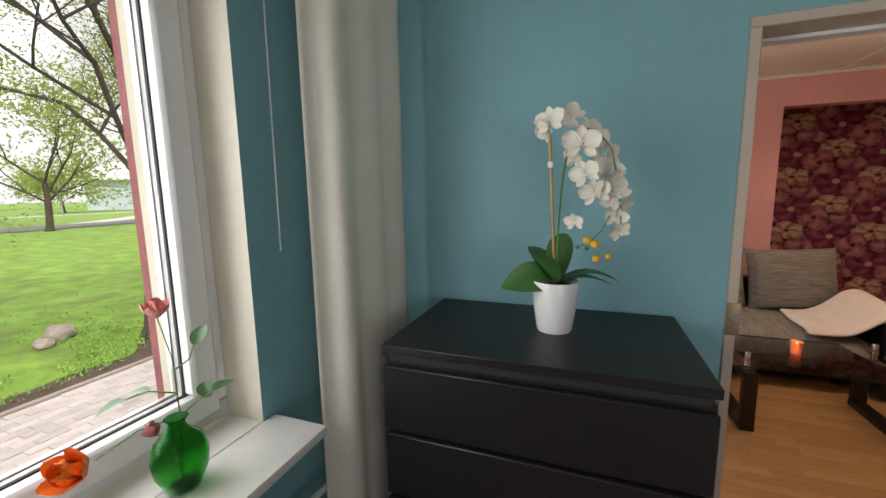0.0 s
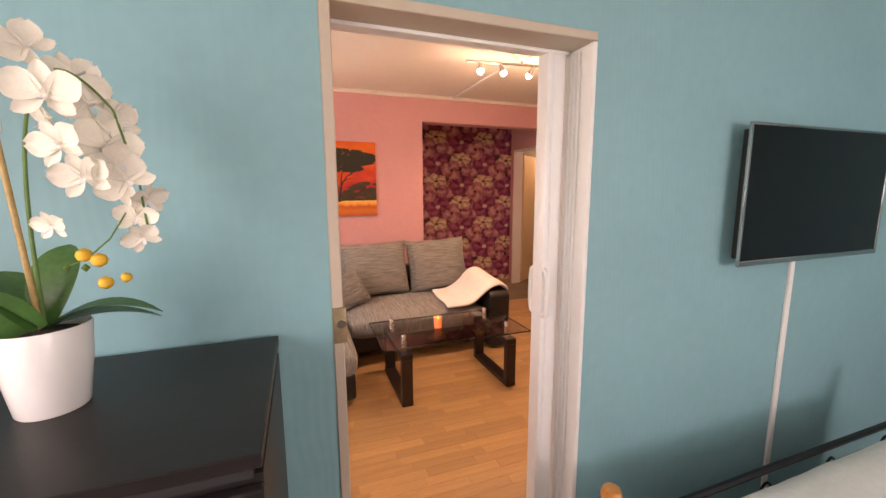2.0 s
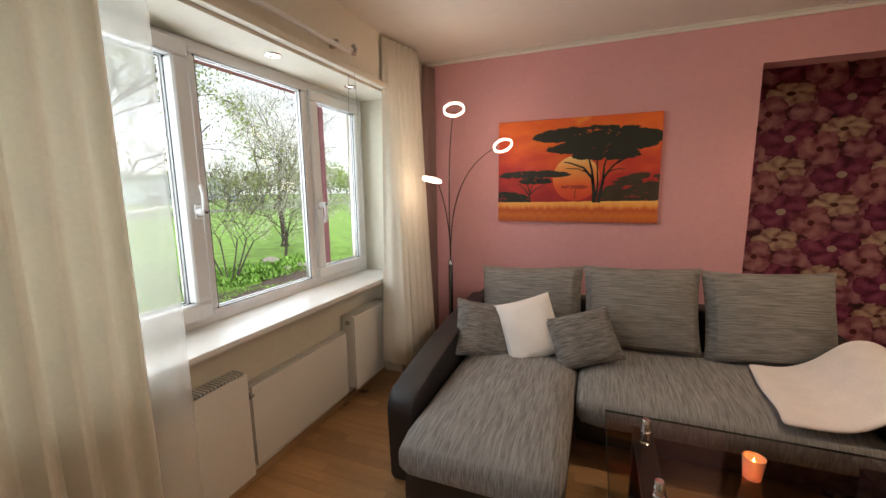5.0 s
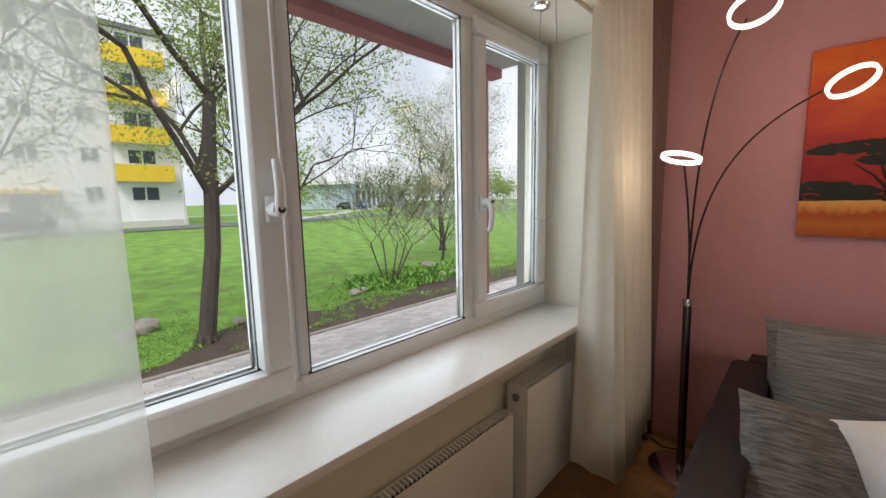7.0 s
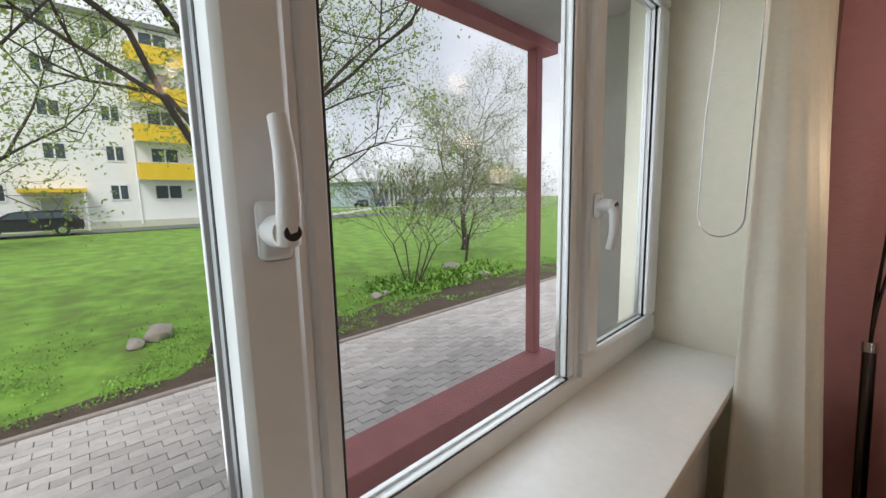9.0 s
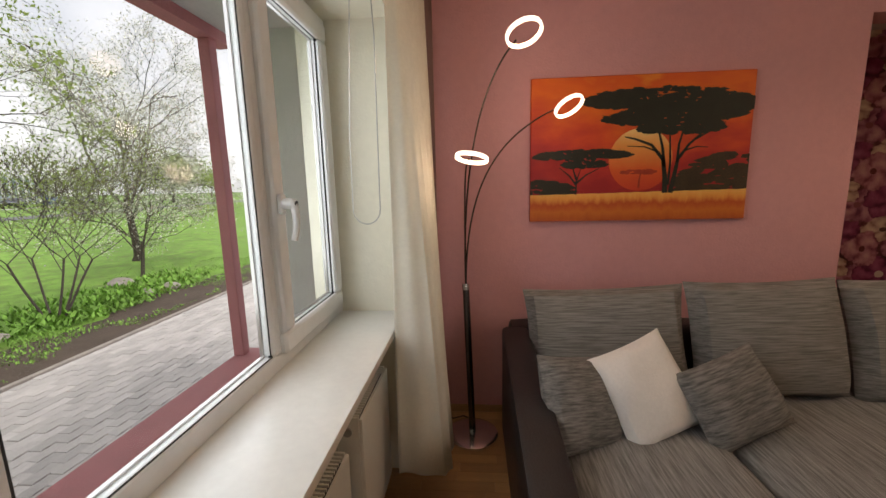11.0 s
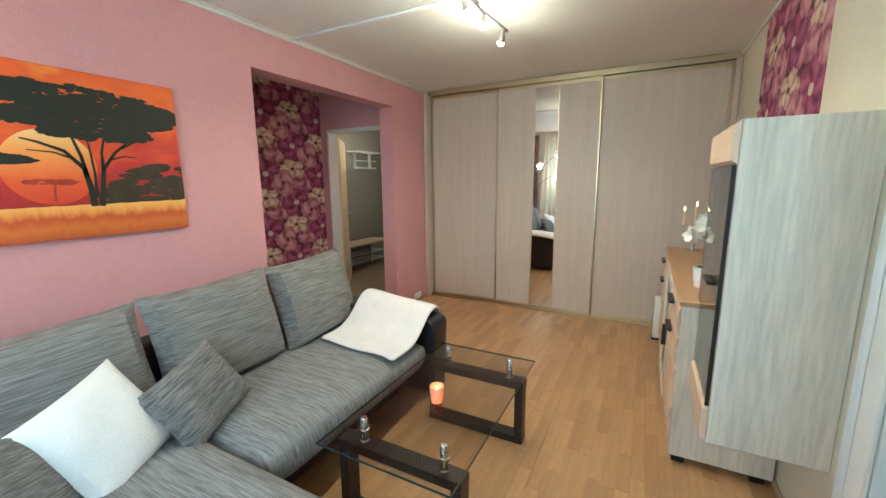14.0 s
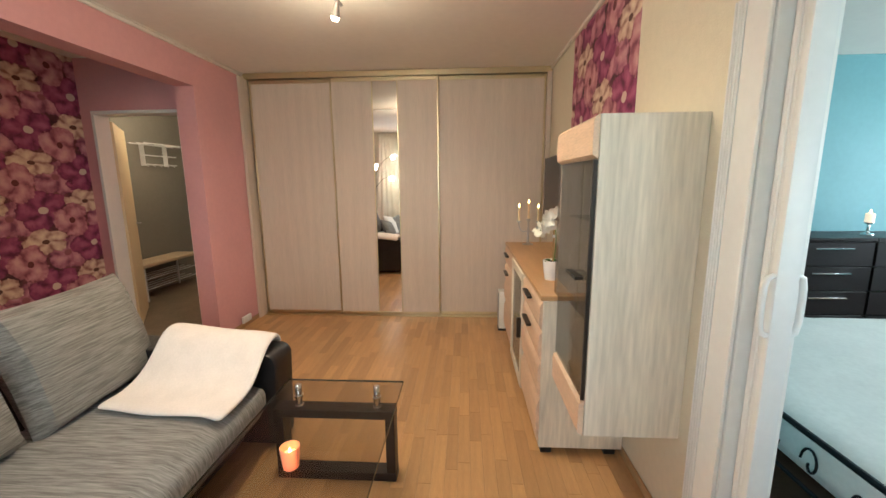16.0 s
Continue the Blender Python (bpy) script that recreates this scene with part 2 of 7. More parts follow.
def teal_mat():
    """Teal wallpaper embossed with wavering upright ribs."""
    m = material("teal_wallpaper", (0.19, 0.405, 0.45), 0.55, var=0.05, scale=2.5)
    nt = m.node_tree
    b = nt.nodes["Principled BSDF"]
    tc, wv, bp = nt.nodes.new("ShaderNodeTexCoord"), nt.nodes.new("ShaderNodeTexWave"), nt.nodes.new("ShaderNodeBump")
    mp = nt.nodes.new("ShaderNodeMapping")
    mp.inputs["Scale"].default_value = (1, 1, 0.42)
    wv.bands_direction = "X"
    wv.inputs["Scale"].default_value, wv.inputs["Distortion"].default_value = 12, 16
    wv.inputs["Detail"].default_value, wv.inputs["Detail Scale"].default_value = 2, 0.35
    nt.links.new(tc.outputs["Object"], mp.inputs["Vector"])
    nt.links.new(mp.outputs["Vector"], wv.inputs["Vector"])
    nt.links.new(wv.outputs["Fac"], bp.inputs["Height"])
    bp.inputs["Strength"].default_value, bp.inputs["Distance"].default_value = 0.06, 0.004
    nt.links.new(bp.outputs[0], b.inputs["Normal"])
    return m


M_TEAL = teal_mat()


def flower_mat(name):
    """Printed half-drop wallpaper: purple, peach, cream and mauve blooms on a dark ground."""
    m = bpy.data.materials.new(name)
    m.use_nodes = True
    nt = m.node_tree
    L, N = nt.links.new, nt.nodes.new
    b = nt.nodes["Principled BSDF"]
    b.inputs["Roughness"].default_value = 0.7
    tc, sep = N("ShaderNodeTexCoord"), N("ShaderNodeSeparateXYZ")
    nz = N("ShaderNodeTexNoise")
    nz.inputs["Scale"].default_value, nz.inputs["Detail"].default_value = 11, 3
    L(tc.outputs["Object"], nz.inputs["Vector"])
    L(tc.outputs["Object"], sep.inputs[0])

    def math(op, a, c=None, e=None):
        n = N("ShaderNodeMath")
        n.operation = op
        for i, v in enumerate((a, c, e)):
            if v is None:
                continue
            if isinstance(v, (int, float)):
                n.inputs[i].default_value = v
            else:
                L(v, n.inputs[i])
        return n.outputs[0]

    def ramp(fac, stops):
        r = N("ShaderNodeValToRGB")
        while len(r.color_ramp.elements) < len(stops):
            r.color_ramp.elements.new(0.5)
        for e, (p, c) in zip(r.color_ramp.elements, stops):
            e.position, e.color = p, (*c, 1)
        L(fac, r.inputs["Fac"])
        return r.outputs["Color"]

    wob = math("SUBTRACT", nz.outputs["Fac"], 0.5)
    nf = N("ShaderNodeTexNoise")
    nf.inputs["Scale"].default_value, nf.inputs["Detail"].default_value = 34, 4
    L(tc.outputs["Object"], nf.inputs["Vector"])
    fine = math("SUBTRACT", nf.outputs["Fac"], 0.5)
    PW, PH = 0.785, 0.3225
    col = ramp(nz.outputs["Fac"], ((0.3, (0.035, 0.012, 0.020)), (0.5, (0.14, 0.036, 0.055)), (0.7, (0.26, 0.11, 0.10))))
    # centre x, z; half width, height; number of petals; dark, middle, light tone; heart
    for cx, cz, rx, rz, k, tones, heart in (
            (-0.25, -0.05, 0.185, 0.15, 4, ((0.19, 0.050, 0.10), (0.44, 0.165, 0.235), (0.66, 0.36, 0.40)), (0.30, 0.10, 0.13)),
            (0.0, 0.0, 0.215, 0.172, 5, ((0.11, 0.014, 0.055), (0.28, 0.052, 0.14), (0.46, 0.13, 0.24)), (0.68, 0.56, 0.48)),
            (0.37, 0.063, 0.175, 0.105, 5, ((0.32, 0.15, 0.13), (0.64, 0.45, 0.36), (0.84, 0.71, 0.56)), (0.12, 0.05, 0.04)),
            (0.225, -0.10, 0.150, 0.150, 3, ((0.22, 0.055, 0.095), (0.50, 0.20, 0.25), (0.70, 0.40, 0.42)), (0.14, 0.03, 0.04))):
        q = math("DIVIDE", math("SUBTRACT", sep.outputs["Z"], cz + 0.13), PH)
        row = math("FLOOR", q)
        v = math("MULTIPLY", math("SUBTRACT", math("SUBTRACT", q, row), 0.5), PH)
        shift = math("MULTIPLY", math("FLOORED_MODULO", row, 2.0), PW / 2)
        p = math("DIVIDE", math("SUBTRACT", math("SUBTRACT", sep.outputs["X"], shift), cx + 0.21), PW)
        u = math("MULTIPLY", math("SUBTRACT", math("FRACT", p), 0.5), PW)
        un, vn = math("DIVIDE", u, rx), math("DIVIDE", v, rz)
        d = math("SQRT", math("ADD", math("MULTIPLY", un, un), math("MULTIPLY", vn, vn)))
        ang = math("ARCTAN2", vn, un)
        pet = math("ABSOLUTE", math("SINE", math("MULTIPLY_ADD", wob, 2.2, math("MULTIPLY", ang, k / 2))))
        edge = math("ADD", math("MULTIPLY_ADD", pet, 0.24, 0.82), math("MULTIPLY_ADD", fine, 0.30, math("MULTIPLY", wob, 0.40)))
        fold = math("SINE", math("MULTIPLY_ADD", d, 9.0, math("MULTIPLY", ang, k)))
        near_edge = math("POWER", math("MINIMUM", math("DIVIDE", d, edge), 1.0), 7.0)
        tone = math("ADD", math("MULTIPLY_ADD", pet, 0.42, math("MULTIPLY", d, 0.20)), math("ADD", math("MULTIPLY", fold, 0.17), math("MULTIPLY_ADD", wob, 0.8, 0.16)))
        tone = math("ADD", tone, math("MULTIPLY_ADD", near_edge, -0.50, math("MULTIPLY", fine, 0.55)))
        c = ramp(tone, ((0.05, tones[0]), (0.45, tones[1]), (0.95, tones[2])))
        mx = N("ShaderNodeMixRGB")
        L(math("LESS_THAN", d, math("ADD", math("MULTIPLY", wob, 0.15), 0.17)), mx.inputs[0])
        L(c, mx.inputs[1])
        mx.inputs[2].default_value = (*heart, 1)
        lay = N("ShaderNodeMixRGB")
        L(math("LESS_THAN", d, edge), lay.inputs[0])
        L(col, lay.inputs[1])
        L(mx.outputs[0], lay.inputs[2])
        col = lay.outputs[0]
    L(col, b.inputs["Base Color"])
    return m


M_FLOWERS = flower_mat("rose_wallpaper")

# ---- building helpers ----


def box(bm, x0, x1, y0, y1, z0, z1, bevel=0.0, seg=1):
    ret = bmesh.ops.create_cube(bm, size=1, matrix=Matrix.LocRotScale(((x0 + x1) / 2, (y0 + y1) / 2, (z0 + z1) / 2), None, (abs(x1 - x0), abs(y1 - y0), abs(z1 - z0))))
    if bevel:
        es = {e for v in ret["verts"] for e in v.link_edges}
        bmesh.ops.bevel(bm, geom=list(es), offset=bevel, segments=seg, affect="EDGES", profile=0.6)
    return bm


def cyl(bm, p0, p1, r0, r1=None, seg=16, caps=True):
    p0, p1 = Vector(p0), Vector(p1)
    d = p1 - p0
    m = Matrix.Translation((p0 + p1) / 2) @ d.to_track_quat("Z", "Y").to_matrix().to_4x4()
    bmesh.ops.create_cone(bm, cap_ends=caps, segments=seg, radius1=r0, radius2=r0 if r1 is None else r1, depth=d.length, matrix=m)
    return bm


def lathe(bm, profile, at=(0, 0, 0), seg=24, cap=True):
    """Turn (radius, height) pairs round the z axis."""
    rings = []
    for r, z in profile:
        rings.append([bm.verts.new((at[0] + r * math.cos(2 * math.pi * i / seg), at[1] + r * math.sin(2 * math.pi * i / seg), at[2] + z)) for i in range(seg)])
    for a, c in zip(rings, rings[1:]):
        for i in range(seg):
            bm.faces.new((a[i], a[(i + 1) % seg], c[(i + 1) % seg], c[i]))
    if cap and profile[0][0] > 1e-4:
        bm.faces.new(rings[0][::-1])
    if cap and profile[-1][0] > 1e-4:
        bm.faces.new(rings[-1])
    return bm


def tube(bm, pts, r, seg=8, r1=None):
    """A round bar along a row of points, tapering to r1."""
    pts = [Vector(p) for p in pts]
    rings = []
    up = Vector((0.13, 0.31, 0.94))
    for i, p in enumerate(pts):
        d = (pts[min(i + 1, len(pts) - 1)] - pts[max(i - 1, 0)]).normalized()
        if abs(d.dot(up)) > 0.98:
            up = Vector((0.9, 0.2, 0.1))
        a = d.cross(up).normalized()
        c = d.cross(a)
        up = a.cross(d)
        rr = r if r1 is None else r + (r1 - r) * i / (len(pts) - 1)
        rings.append([bm.verts.new(p + rr * (math.cos(2 * math.pi * k / seg) * a + math.sin(2 * math.pi * k / seg) * c)) for k in range(seg)])
    for a, c in zip(rings, rings[1:]):
        for i in range(seg):
            bm.faces.new((a[i], a[(i + 1) % seg], c[(i + 1) % seg], c[i]))
    bm.faces.new(rings[0][::-1])
    bm.faces.new(rings[-1])
    return bm


def mesh_of(name, bm, mats, smooth=False):
    me = bpy.data.meshes.new(name)
    bmesh.ops.recalc_face_normals(bm, faces=bm.faces)
    bm.to_mesh(me)
    bm.free()
    for m in mats if isinstance(mats, (list, tuple)) else (mats,):
        me.materials.append(m)
    if smooth:
        me.shade_smooth()
        me.set_sharp_from_angle(angle=radians(38))
    return me


def part(name, bm, mat, parent, label="", smooth=True, at=None):
    """Link a bmesh as one mesh under a thing or a part."""
    ob = new(name, mesh_of(name, bm, mat, smooth))
    ob.parent = parent
    if at is not None:
        ob.matrix_basis = at
    if label:
        ob["label"] = label
    return ob


def thing(name, label, category, m=None, group="", kind=""):
    ob = new(name)
    ob.empty_display_size = 0.1
    ob.matrix_basis = m if m is not None else Matrix()
    return tagged(ob, label, category, group, kind)


def solid(name, bm, mat, label, category, kind="", m=None, smooth=True, group=""):
    """A thing of one mesh."""
    ob = new(name, mesh_of(name, bm, mat, smooth))
    if m is not None:
        ob.matrix_basis = m
    return tagged(ob, label, category, group, kind)


def B(*a, **k):
    return box(bmesh.new(), *a, **k)


def pane(name, bounds, mat, parent, label, axis):
    """A sheet of glass whose room-side face carries the gloss."""
    bm = B(*bounds)
    bmesh.ops.recalc_face_normals(bm, faces=bm.faces)
    for f in bm.faces:
        f.material_index = 0 if f.normal.dot(Vector(axis)) > 0.5 else 1
    ob = part(name, bm, [mat, M_CLEAR], parent, label, smooth=False)
    ob.visible_shadow = False
    return ob


def wall(name, boxes, mats, label, pick=None):
    """A piece of wall from boxes; pick(normal, centre) gives the index of a face's paint."""
    bm = bmesh.new()
    for b in boxes:
        box(bm, *b)
    bmesh.ops.recalc_face_normals(bm, faces=bm.faces)
    if pick:
        for f in bm.faces:
            f.material_index = pick(f.normal, f.calc_center_median())
    return solid(name, bm, mats, label, "wall", "structure", smooth=False)


# ---- setting: measures ----
CEIL = 2.57
XW, XE = -0.45, 4.43          # lintel face over the living window, wardrobe front
Y0, Y1 = 2.0, 5.14            # living room: partition face, pink wall face
YB = 1.83                     # bedroom face of the partition
DL, DR, DH = 0.70, 1.53, 1.97  # clear doorway
XBW = -0.63                   # bedroom face of the outer wall
OUT = -0.88                   # outer face
SILL = 0.86
HEAD = 2.18

# floors and ceilings
solid("floor", B(-0.88, 5.2, 1.9, 5.31, -0.12, -0.012), M_HALLFLOOR, "screed under the oak parquet", "floor", "structure", smooth=False)
solid("floor_bedroom", B(-0.88, 4.4, -2.6, 1.9, -0.12, 0.0), M_BEDFLOOR, "dark brown laminate bedroom floor", "floor", "structure", smooth=False)
solid("floor_hall", B(1.5, 6.9, 5.31, 8.0, -0.12, -0.004), M_HALLFLOOR, "worn brown vinyl hall floor", "floor", "structure", smooth=False)
solid("ceiling", B(-0.88, 5.2, 1.9, 5.25, CEIL, CEIL + 0.15), M_CEIL, "cream painted living room ceiling", "ceiling", "structure", smooth=False)
solid("ceiling_bedroom", B(-0.88, 4.4, -2.6, 1.9, CEIL, CEIL + 0.15), M_CEIL, "white painted bedroom ceiling", "ceiling", "structure", smooth=False)
solid("ceiling_hall", B(1.5, 6.9, 5.25, 8.0, CEIL, CEIL + 0.15), M_CEIL, "white painted hall ceiling", "ceiling", "structure", smooth=False)

# partition between bedroom and living room
wall("wall_partition", [(-0.88, DL - 0.14, YB, Y0, 0, CEIL), (DL - 0.14, DL - 0.03, YB, 1.953, 0, DH + 0.03), (DR + 0.018, 5.2, YB, Y0, 0, CEIL), (DL - 0.14, DR + 0.018, YB, Y0, DH + 0.03, CEIL)],
     [M_CREAM, M_TEAL, M_WHITE2], "partition wall, teal paper on one face and cream paint on the other",
     lambda n, c: 1 if n.y < -0.5 else (0 if n.y > 0.5 else 2))
# pink wall with the wide alcove opening
NX0, NX1, NH = 1.965, 3.66, 2.28
wall("wall_north", [(-0.88, NX0, Y1, 5.31, 0, CEIL), (NX1, 5.2, Y1, 5.31, 0, CEIL), (NX0, NX1, Y1, 5.31, NH, CEIL)], [M_PINK], "smooth pink painted wall with a wide opening")
wall("wall_alcove_back", [(1.5, 3.93, 6.33, 6.45, 0, CEIL)], [M_FLOWERS, M_PINK], "alcove wall papered with purple and cream roses", lambda n, c: 0 if n.y < -0.5 else 1)
wall("wall_alcove_west", [(1.5, 1.6, 5.31, 6.33, 0, CEIL)], [M_PINK], "pink painted side wall of the alcove")
HD0, HD1, HDH = 5.38, 6.22, 2.12
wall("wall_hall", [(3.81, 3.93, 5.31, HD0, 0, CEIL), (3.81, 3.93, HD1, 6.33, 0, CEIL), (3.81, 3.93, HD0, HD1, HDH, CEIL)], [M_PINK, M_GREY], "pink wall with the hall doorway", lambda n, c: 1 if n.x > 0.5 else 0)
# The last box is an unseen wall added to shut sky light out.
wall("wall_hall_back", [(3.93, 6.9, 7.17, 7.3, 0, CEIL), (6.3, 6.4, 5.31, 7.17, 0, CEIL), (3.8, 3.93, 6.45, 7.3, 0, CEIL), (5.2, 6.4, 5.16, 5.31, 0, CEIL)], [M_GREY], "grey painted hall wall with an unseen closing end")
wall("wall_wardrobe_back", [(5.1, 5.2, Y0, Y1, 0, CEIL)], [M_CREAM], "cream wall behind the sliding wardrobe")
# outer walls
WY0, WY1 = 2.18, 4.60
wall("wall_window_living", [(OUT, XW, Y0, WY0, 0, CEIL), (OUT, XW, WY1, Y1, 0, CEIL), (OUT, XW, WY0, WY1, HEAD, CEIL), (OUT, -0.62, WY0, WY1, 0, SILL - 0.03)],
     [M_REVEAL], "cream painted window wall with a radiator recess")
BY0, BY1 = -0.75, 1.22
wall("wall_window_bedroom", [(OUT, XBW, BY1, YB, 0, CEIL), (OUT, XBW, -2.6, BY0, 0, CEIL), (OUT, XBW, BY0, BY1, 2.18, CEIL), (OUT, XBW, BY0, BY1, 0, SILL - 0.03)],
     [M_TEAL, M_REVEAL], "teal papered bedroom window wall", lambda n, c: 0 if n.x > 0.5 else 1)
# The opening is for the assumed end window.
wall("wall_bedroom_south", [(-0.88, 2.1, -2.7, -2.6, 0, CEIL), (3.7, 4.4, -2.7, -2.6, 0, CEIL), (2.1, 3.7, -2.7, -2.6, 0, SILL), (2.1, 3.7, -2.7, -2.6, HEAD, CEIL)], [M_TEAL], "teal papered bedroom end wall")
wall("wall_bedroom_east", [(4.3, 4.4, -2.6, YB, 0, CEIL)], [M_TEAL], "teal papered bedroom side wall")

# ---- windows, sills, trims ----


def bar_frame(bm, x0, x1, y0, y1, z0, z1, w, bev=0.006):
    """Four mitre-less bars round an opening in a wall that runs along y."""
    box(bm, x0, x1, y0, y1, z0, z0 + w, bev)
    box(bm, x0, x1, y0, y1, z1 - w, z1, bev)
    box(bm, x0, x1, y0, y0 + w, z0 + w, z1 - w, bev)
    box(bm, x0, x1, y1 - w, y1, z0 + w, z1 - w, bev)
    return bm


def glazing(win, x, y0, y1, z0, z1):
    """Glass edges y0..y1, z0..z1 with a black seal and a bright spacer."""
    pane("pane", (x - 0.012, x + 0.004, y0 - 0.01, y1 + 0.01, z0 - 0.01, z1 + 0.01), M_GLASS, win, "clear double-glazed pane", (1, 0, 0))
    part("glazing_seal", bar_frame(bmesh.new(), x + 0.002, x + 0.012, y0 - 0.012, y1 + 0.012, z0 - 0.012, z1 + 0.012, 0.011, 0.001), M_GASKET, win, "black rubber glazing seal", smooth=False)
    part("glazing_spacer", bar_frame(bmesh.new(), x - 0.02, x - 0.008, y0, y1, z0, z1, 0.007, 0.001), M_STEEL, win, "grey metal glazing spacer", smooth=False)


def window_handle(win, x, y, z, s=1):
    bm = bmesh.new()
    box(bm, x, x + 0.016, y - 0.019, y + 0.019, z - 0.034, z + 0.034, 0.011, 4)
    cyl(bm, (x + 0.008, y, z), (x + 0.045, y, z), 0.019, 0.0165)
    hd = part("handle", bm, M_WHITE, win, "white lever window handle")
    bm = tube(bmesh.new(), [(x + 0.042, y, z - s * 0.012), (x + 0.05, y, z + s * 0.02), (x + 0.052, y, z + s * 0.05), (x + 0.049, y, z + s * 0.085), (x + 0.04, y, z + s * 0.118)], 0.0135, 12, 0.0105)
    part("lever", bm, M_WHITE, hd, "white curved lever")
    part("key_cap", cyl(bmesh.new(), (x + 0.045, y, z), (x + 0.058, y, z), 0.009), M_GASKET, hd, "dark lock button")


FX0, FX1 = -0.79, -0.745
win1 = thing("window_1", "white plastic three-part window over the sill", "window", kind="structure")
bm = bar_frame(bmesh.new(), FX0, FX1, WY0, WY1, SILL - 0.004, HEAD, 0.059)
box(bm, FX0, FX1, 3.10, 3.20, SILL + 0.055, HEAD - 0.055, 0.006)
box(bm, FX0, FX1, 3.955, 4.01, SILL + 0.055, HEAD - 0.055, 0.006)
part("window_frame", bm, M_WHITE, win1)
part("sash", bar_frame(bmesh.new(), -0.783, -0.688, 2.235, 3.165, 0.905, HEAD - 0.03, 0.078, 0.01), M_WHITE, win1, "white sash with a lever handle")
part("sash", bar_frame(bmesh.new(), -0.783, -0.742, 3.20, 3.955, SILL + 0.03, HEAD - 0.03, 0.036, 0.008), M_WHITE, win1, "white fixed light")
part("sash", bar_frame(bmesh.new(), -0.783, -0.722, 3.985, 4.552, 0.905, HEAD - 0.04, 0.075, 0.01), M_WHITE, win1, "white narrow opening sash")
glazing(win1, -0.752, 2.315, 3.085, 0.985, 2.07)
glazing(win1, -0.758, 3.238, 3.919, 0.926, 2.115)
glazing(win1, -0.752, 4.060, 4.476, 0.982, 2.064)
window_handle(win1, -0.685, 3.130, 1.408)
window_handle(win1, -0.722, 4.018, 1.408, -1)
for ob in win1.children:
    if ob.name.startswith("sash"):
        ob.name = "sash"

solid("window_sill", box(bmesh.new(), -0.785, -0.435, WY0 + 0.002, WY1 - 0.002, SILL - 0.03, SILL, 0.006, 2), M_SILL, "glossy white window sill over the radiators", "sill", "structure")

win2 = thing("window_2", "white plastic bedroom window", "window", kind="structure")
part("window_frame", bar_frame(bmesh.new(), -0.86, -0.76, BY0, BY1, SILL, HEAD, 0.06), M_WHITE, win2)
part("sash", bar_frame(bmesh.new(), -0.84, -0.735, 0.27, 1.175, 0.90, HEAD - 0.04, 0.075, 0.01), M_WHITE, win2, "white opening sash")
part("sash", bar_frame(bmesh.new(), -0.84, -0.735, -0.70, 0.265, 0.90, HEAD - 0.04, 0.075, 0.01), M_WHITE, win2, "white opening sash")
glazing(win2, -0.785, 0.35, 1.095, 0.98, 2.06)
glazing(win2, -0.785, -0.62, 0.185, 0.98, 2.06)
bm = box(bmesh.new(), -0.76, XBW, BY0, BY1 - 0.002, SILL - 0.03, SILL, 0.003)
box(bm, XBW, -0.435, BY0 - 0.04, BY1 + 0.045, SILL - 0.03, SILL, 0.008, 2)
solid("window_sill_bedroom", bm, M_SILL, "thick white bedroom window sill", "sill", "structure")

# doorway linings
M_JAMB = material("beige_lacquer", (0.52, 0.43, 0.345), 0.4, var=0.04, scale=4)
lin = thing("door_lining", "white lacquered door lining", "door frame", kind="structure")
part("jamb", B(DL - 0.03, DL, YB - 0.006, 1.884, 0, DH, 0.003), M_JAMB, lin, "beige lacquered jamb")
# White channel, greyed in its colour to carry the shade on it.
part("closing_channel", B(DL - 0.03, DL + 0.004, 1.886, 1.958, 0, DH, 0.005, 2), material("shaded_white_lacquer", (0.56, 0.53, 0.50), 0.4, var=0.04), lin, "white closing channel of the folding door, greyed for shade")
part("keeper_slot", B(DL + 0.002, DL + 0.005, 1.944, 1.951, 1.55, 1.60, 0.001), M_STEEL, lin, "dark keeper slot", smooth=False)
part("jamb", B(DR, DR + 0.0175, YB - 0.006, Y0 - 0.002, 0, DH, 0.003), M_WHITE2, lin)
part("casing", B(DR + 0.005, 1.69, Y0, Y0 + 0.014, 0, DH + 0.03, 0.003), M_WHITE2, lin, "white casing with a fluted edge")
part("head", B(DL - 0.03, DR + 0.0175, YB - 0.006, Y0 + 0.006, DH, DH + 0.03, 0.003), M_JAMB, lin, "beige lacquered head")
for k in range(4):
    part("flute", B(1.632 + 0.014 * k, 1.640 + 0.014 * k, Y0 + 0.014, Y0 + 0.022, 0, DH + 0.03, 0.003), M_WHITE2, lin)
    part("flute", B(DR - 0.007, DR, 1.880 + 0.0205 * k, 1.893 + 0.0205 * k, 0, DH - 0.014, 0.004), M_WHITE2, lin)
part("track", B(DL, DR - 0.008, 1.935, 1.985, DH - 0.012, DH, 0.002), M_WHITE2, lin)
st = thing("strike_plate", "bronze-coloured strike plate with a bright keeper on the door lining", "door latch", pose(DL + 0.001, 1.846, 1.112))
part("plate", B(-0.03, 0.007, -0.028, -0.017, -0.052, 0.052, 0.003, 2), material("bronze_plate", (0.30, 0.22, 0.13), 0.4, 0.5), st)
part("keeper", cyl(bmesh.new(), (-0.008, -0.034, 0.006), (-0.008, -0.026, 0.006), 0.012, 0.016), M_CHROME, st, "bright chrome keeper")

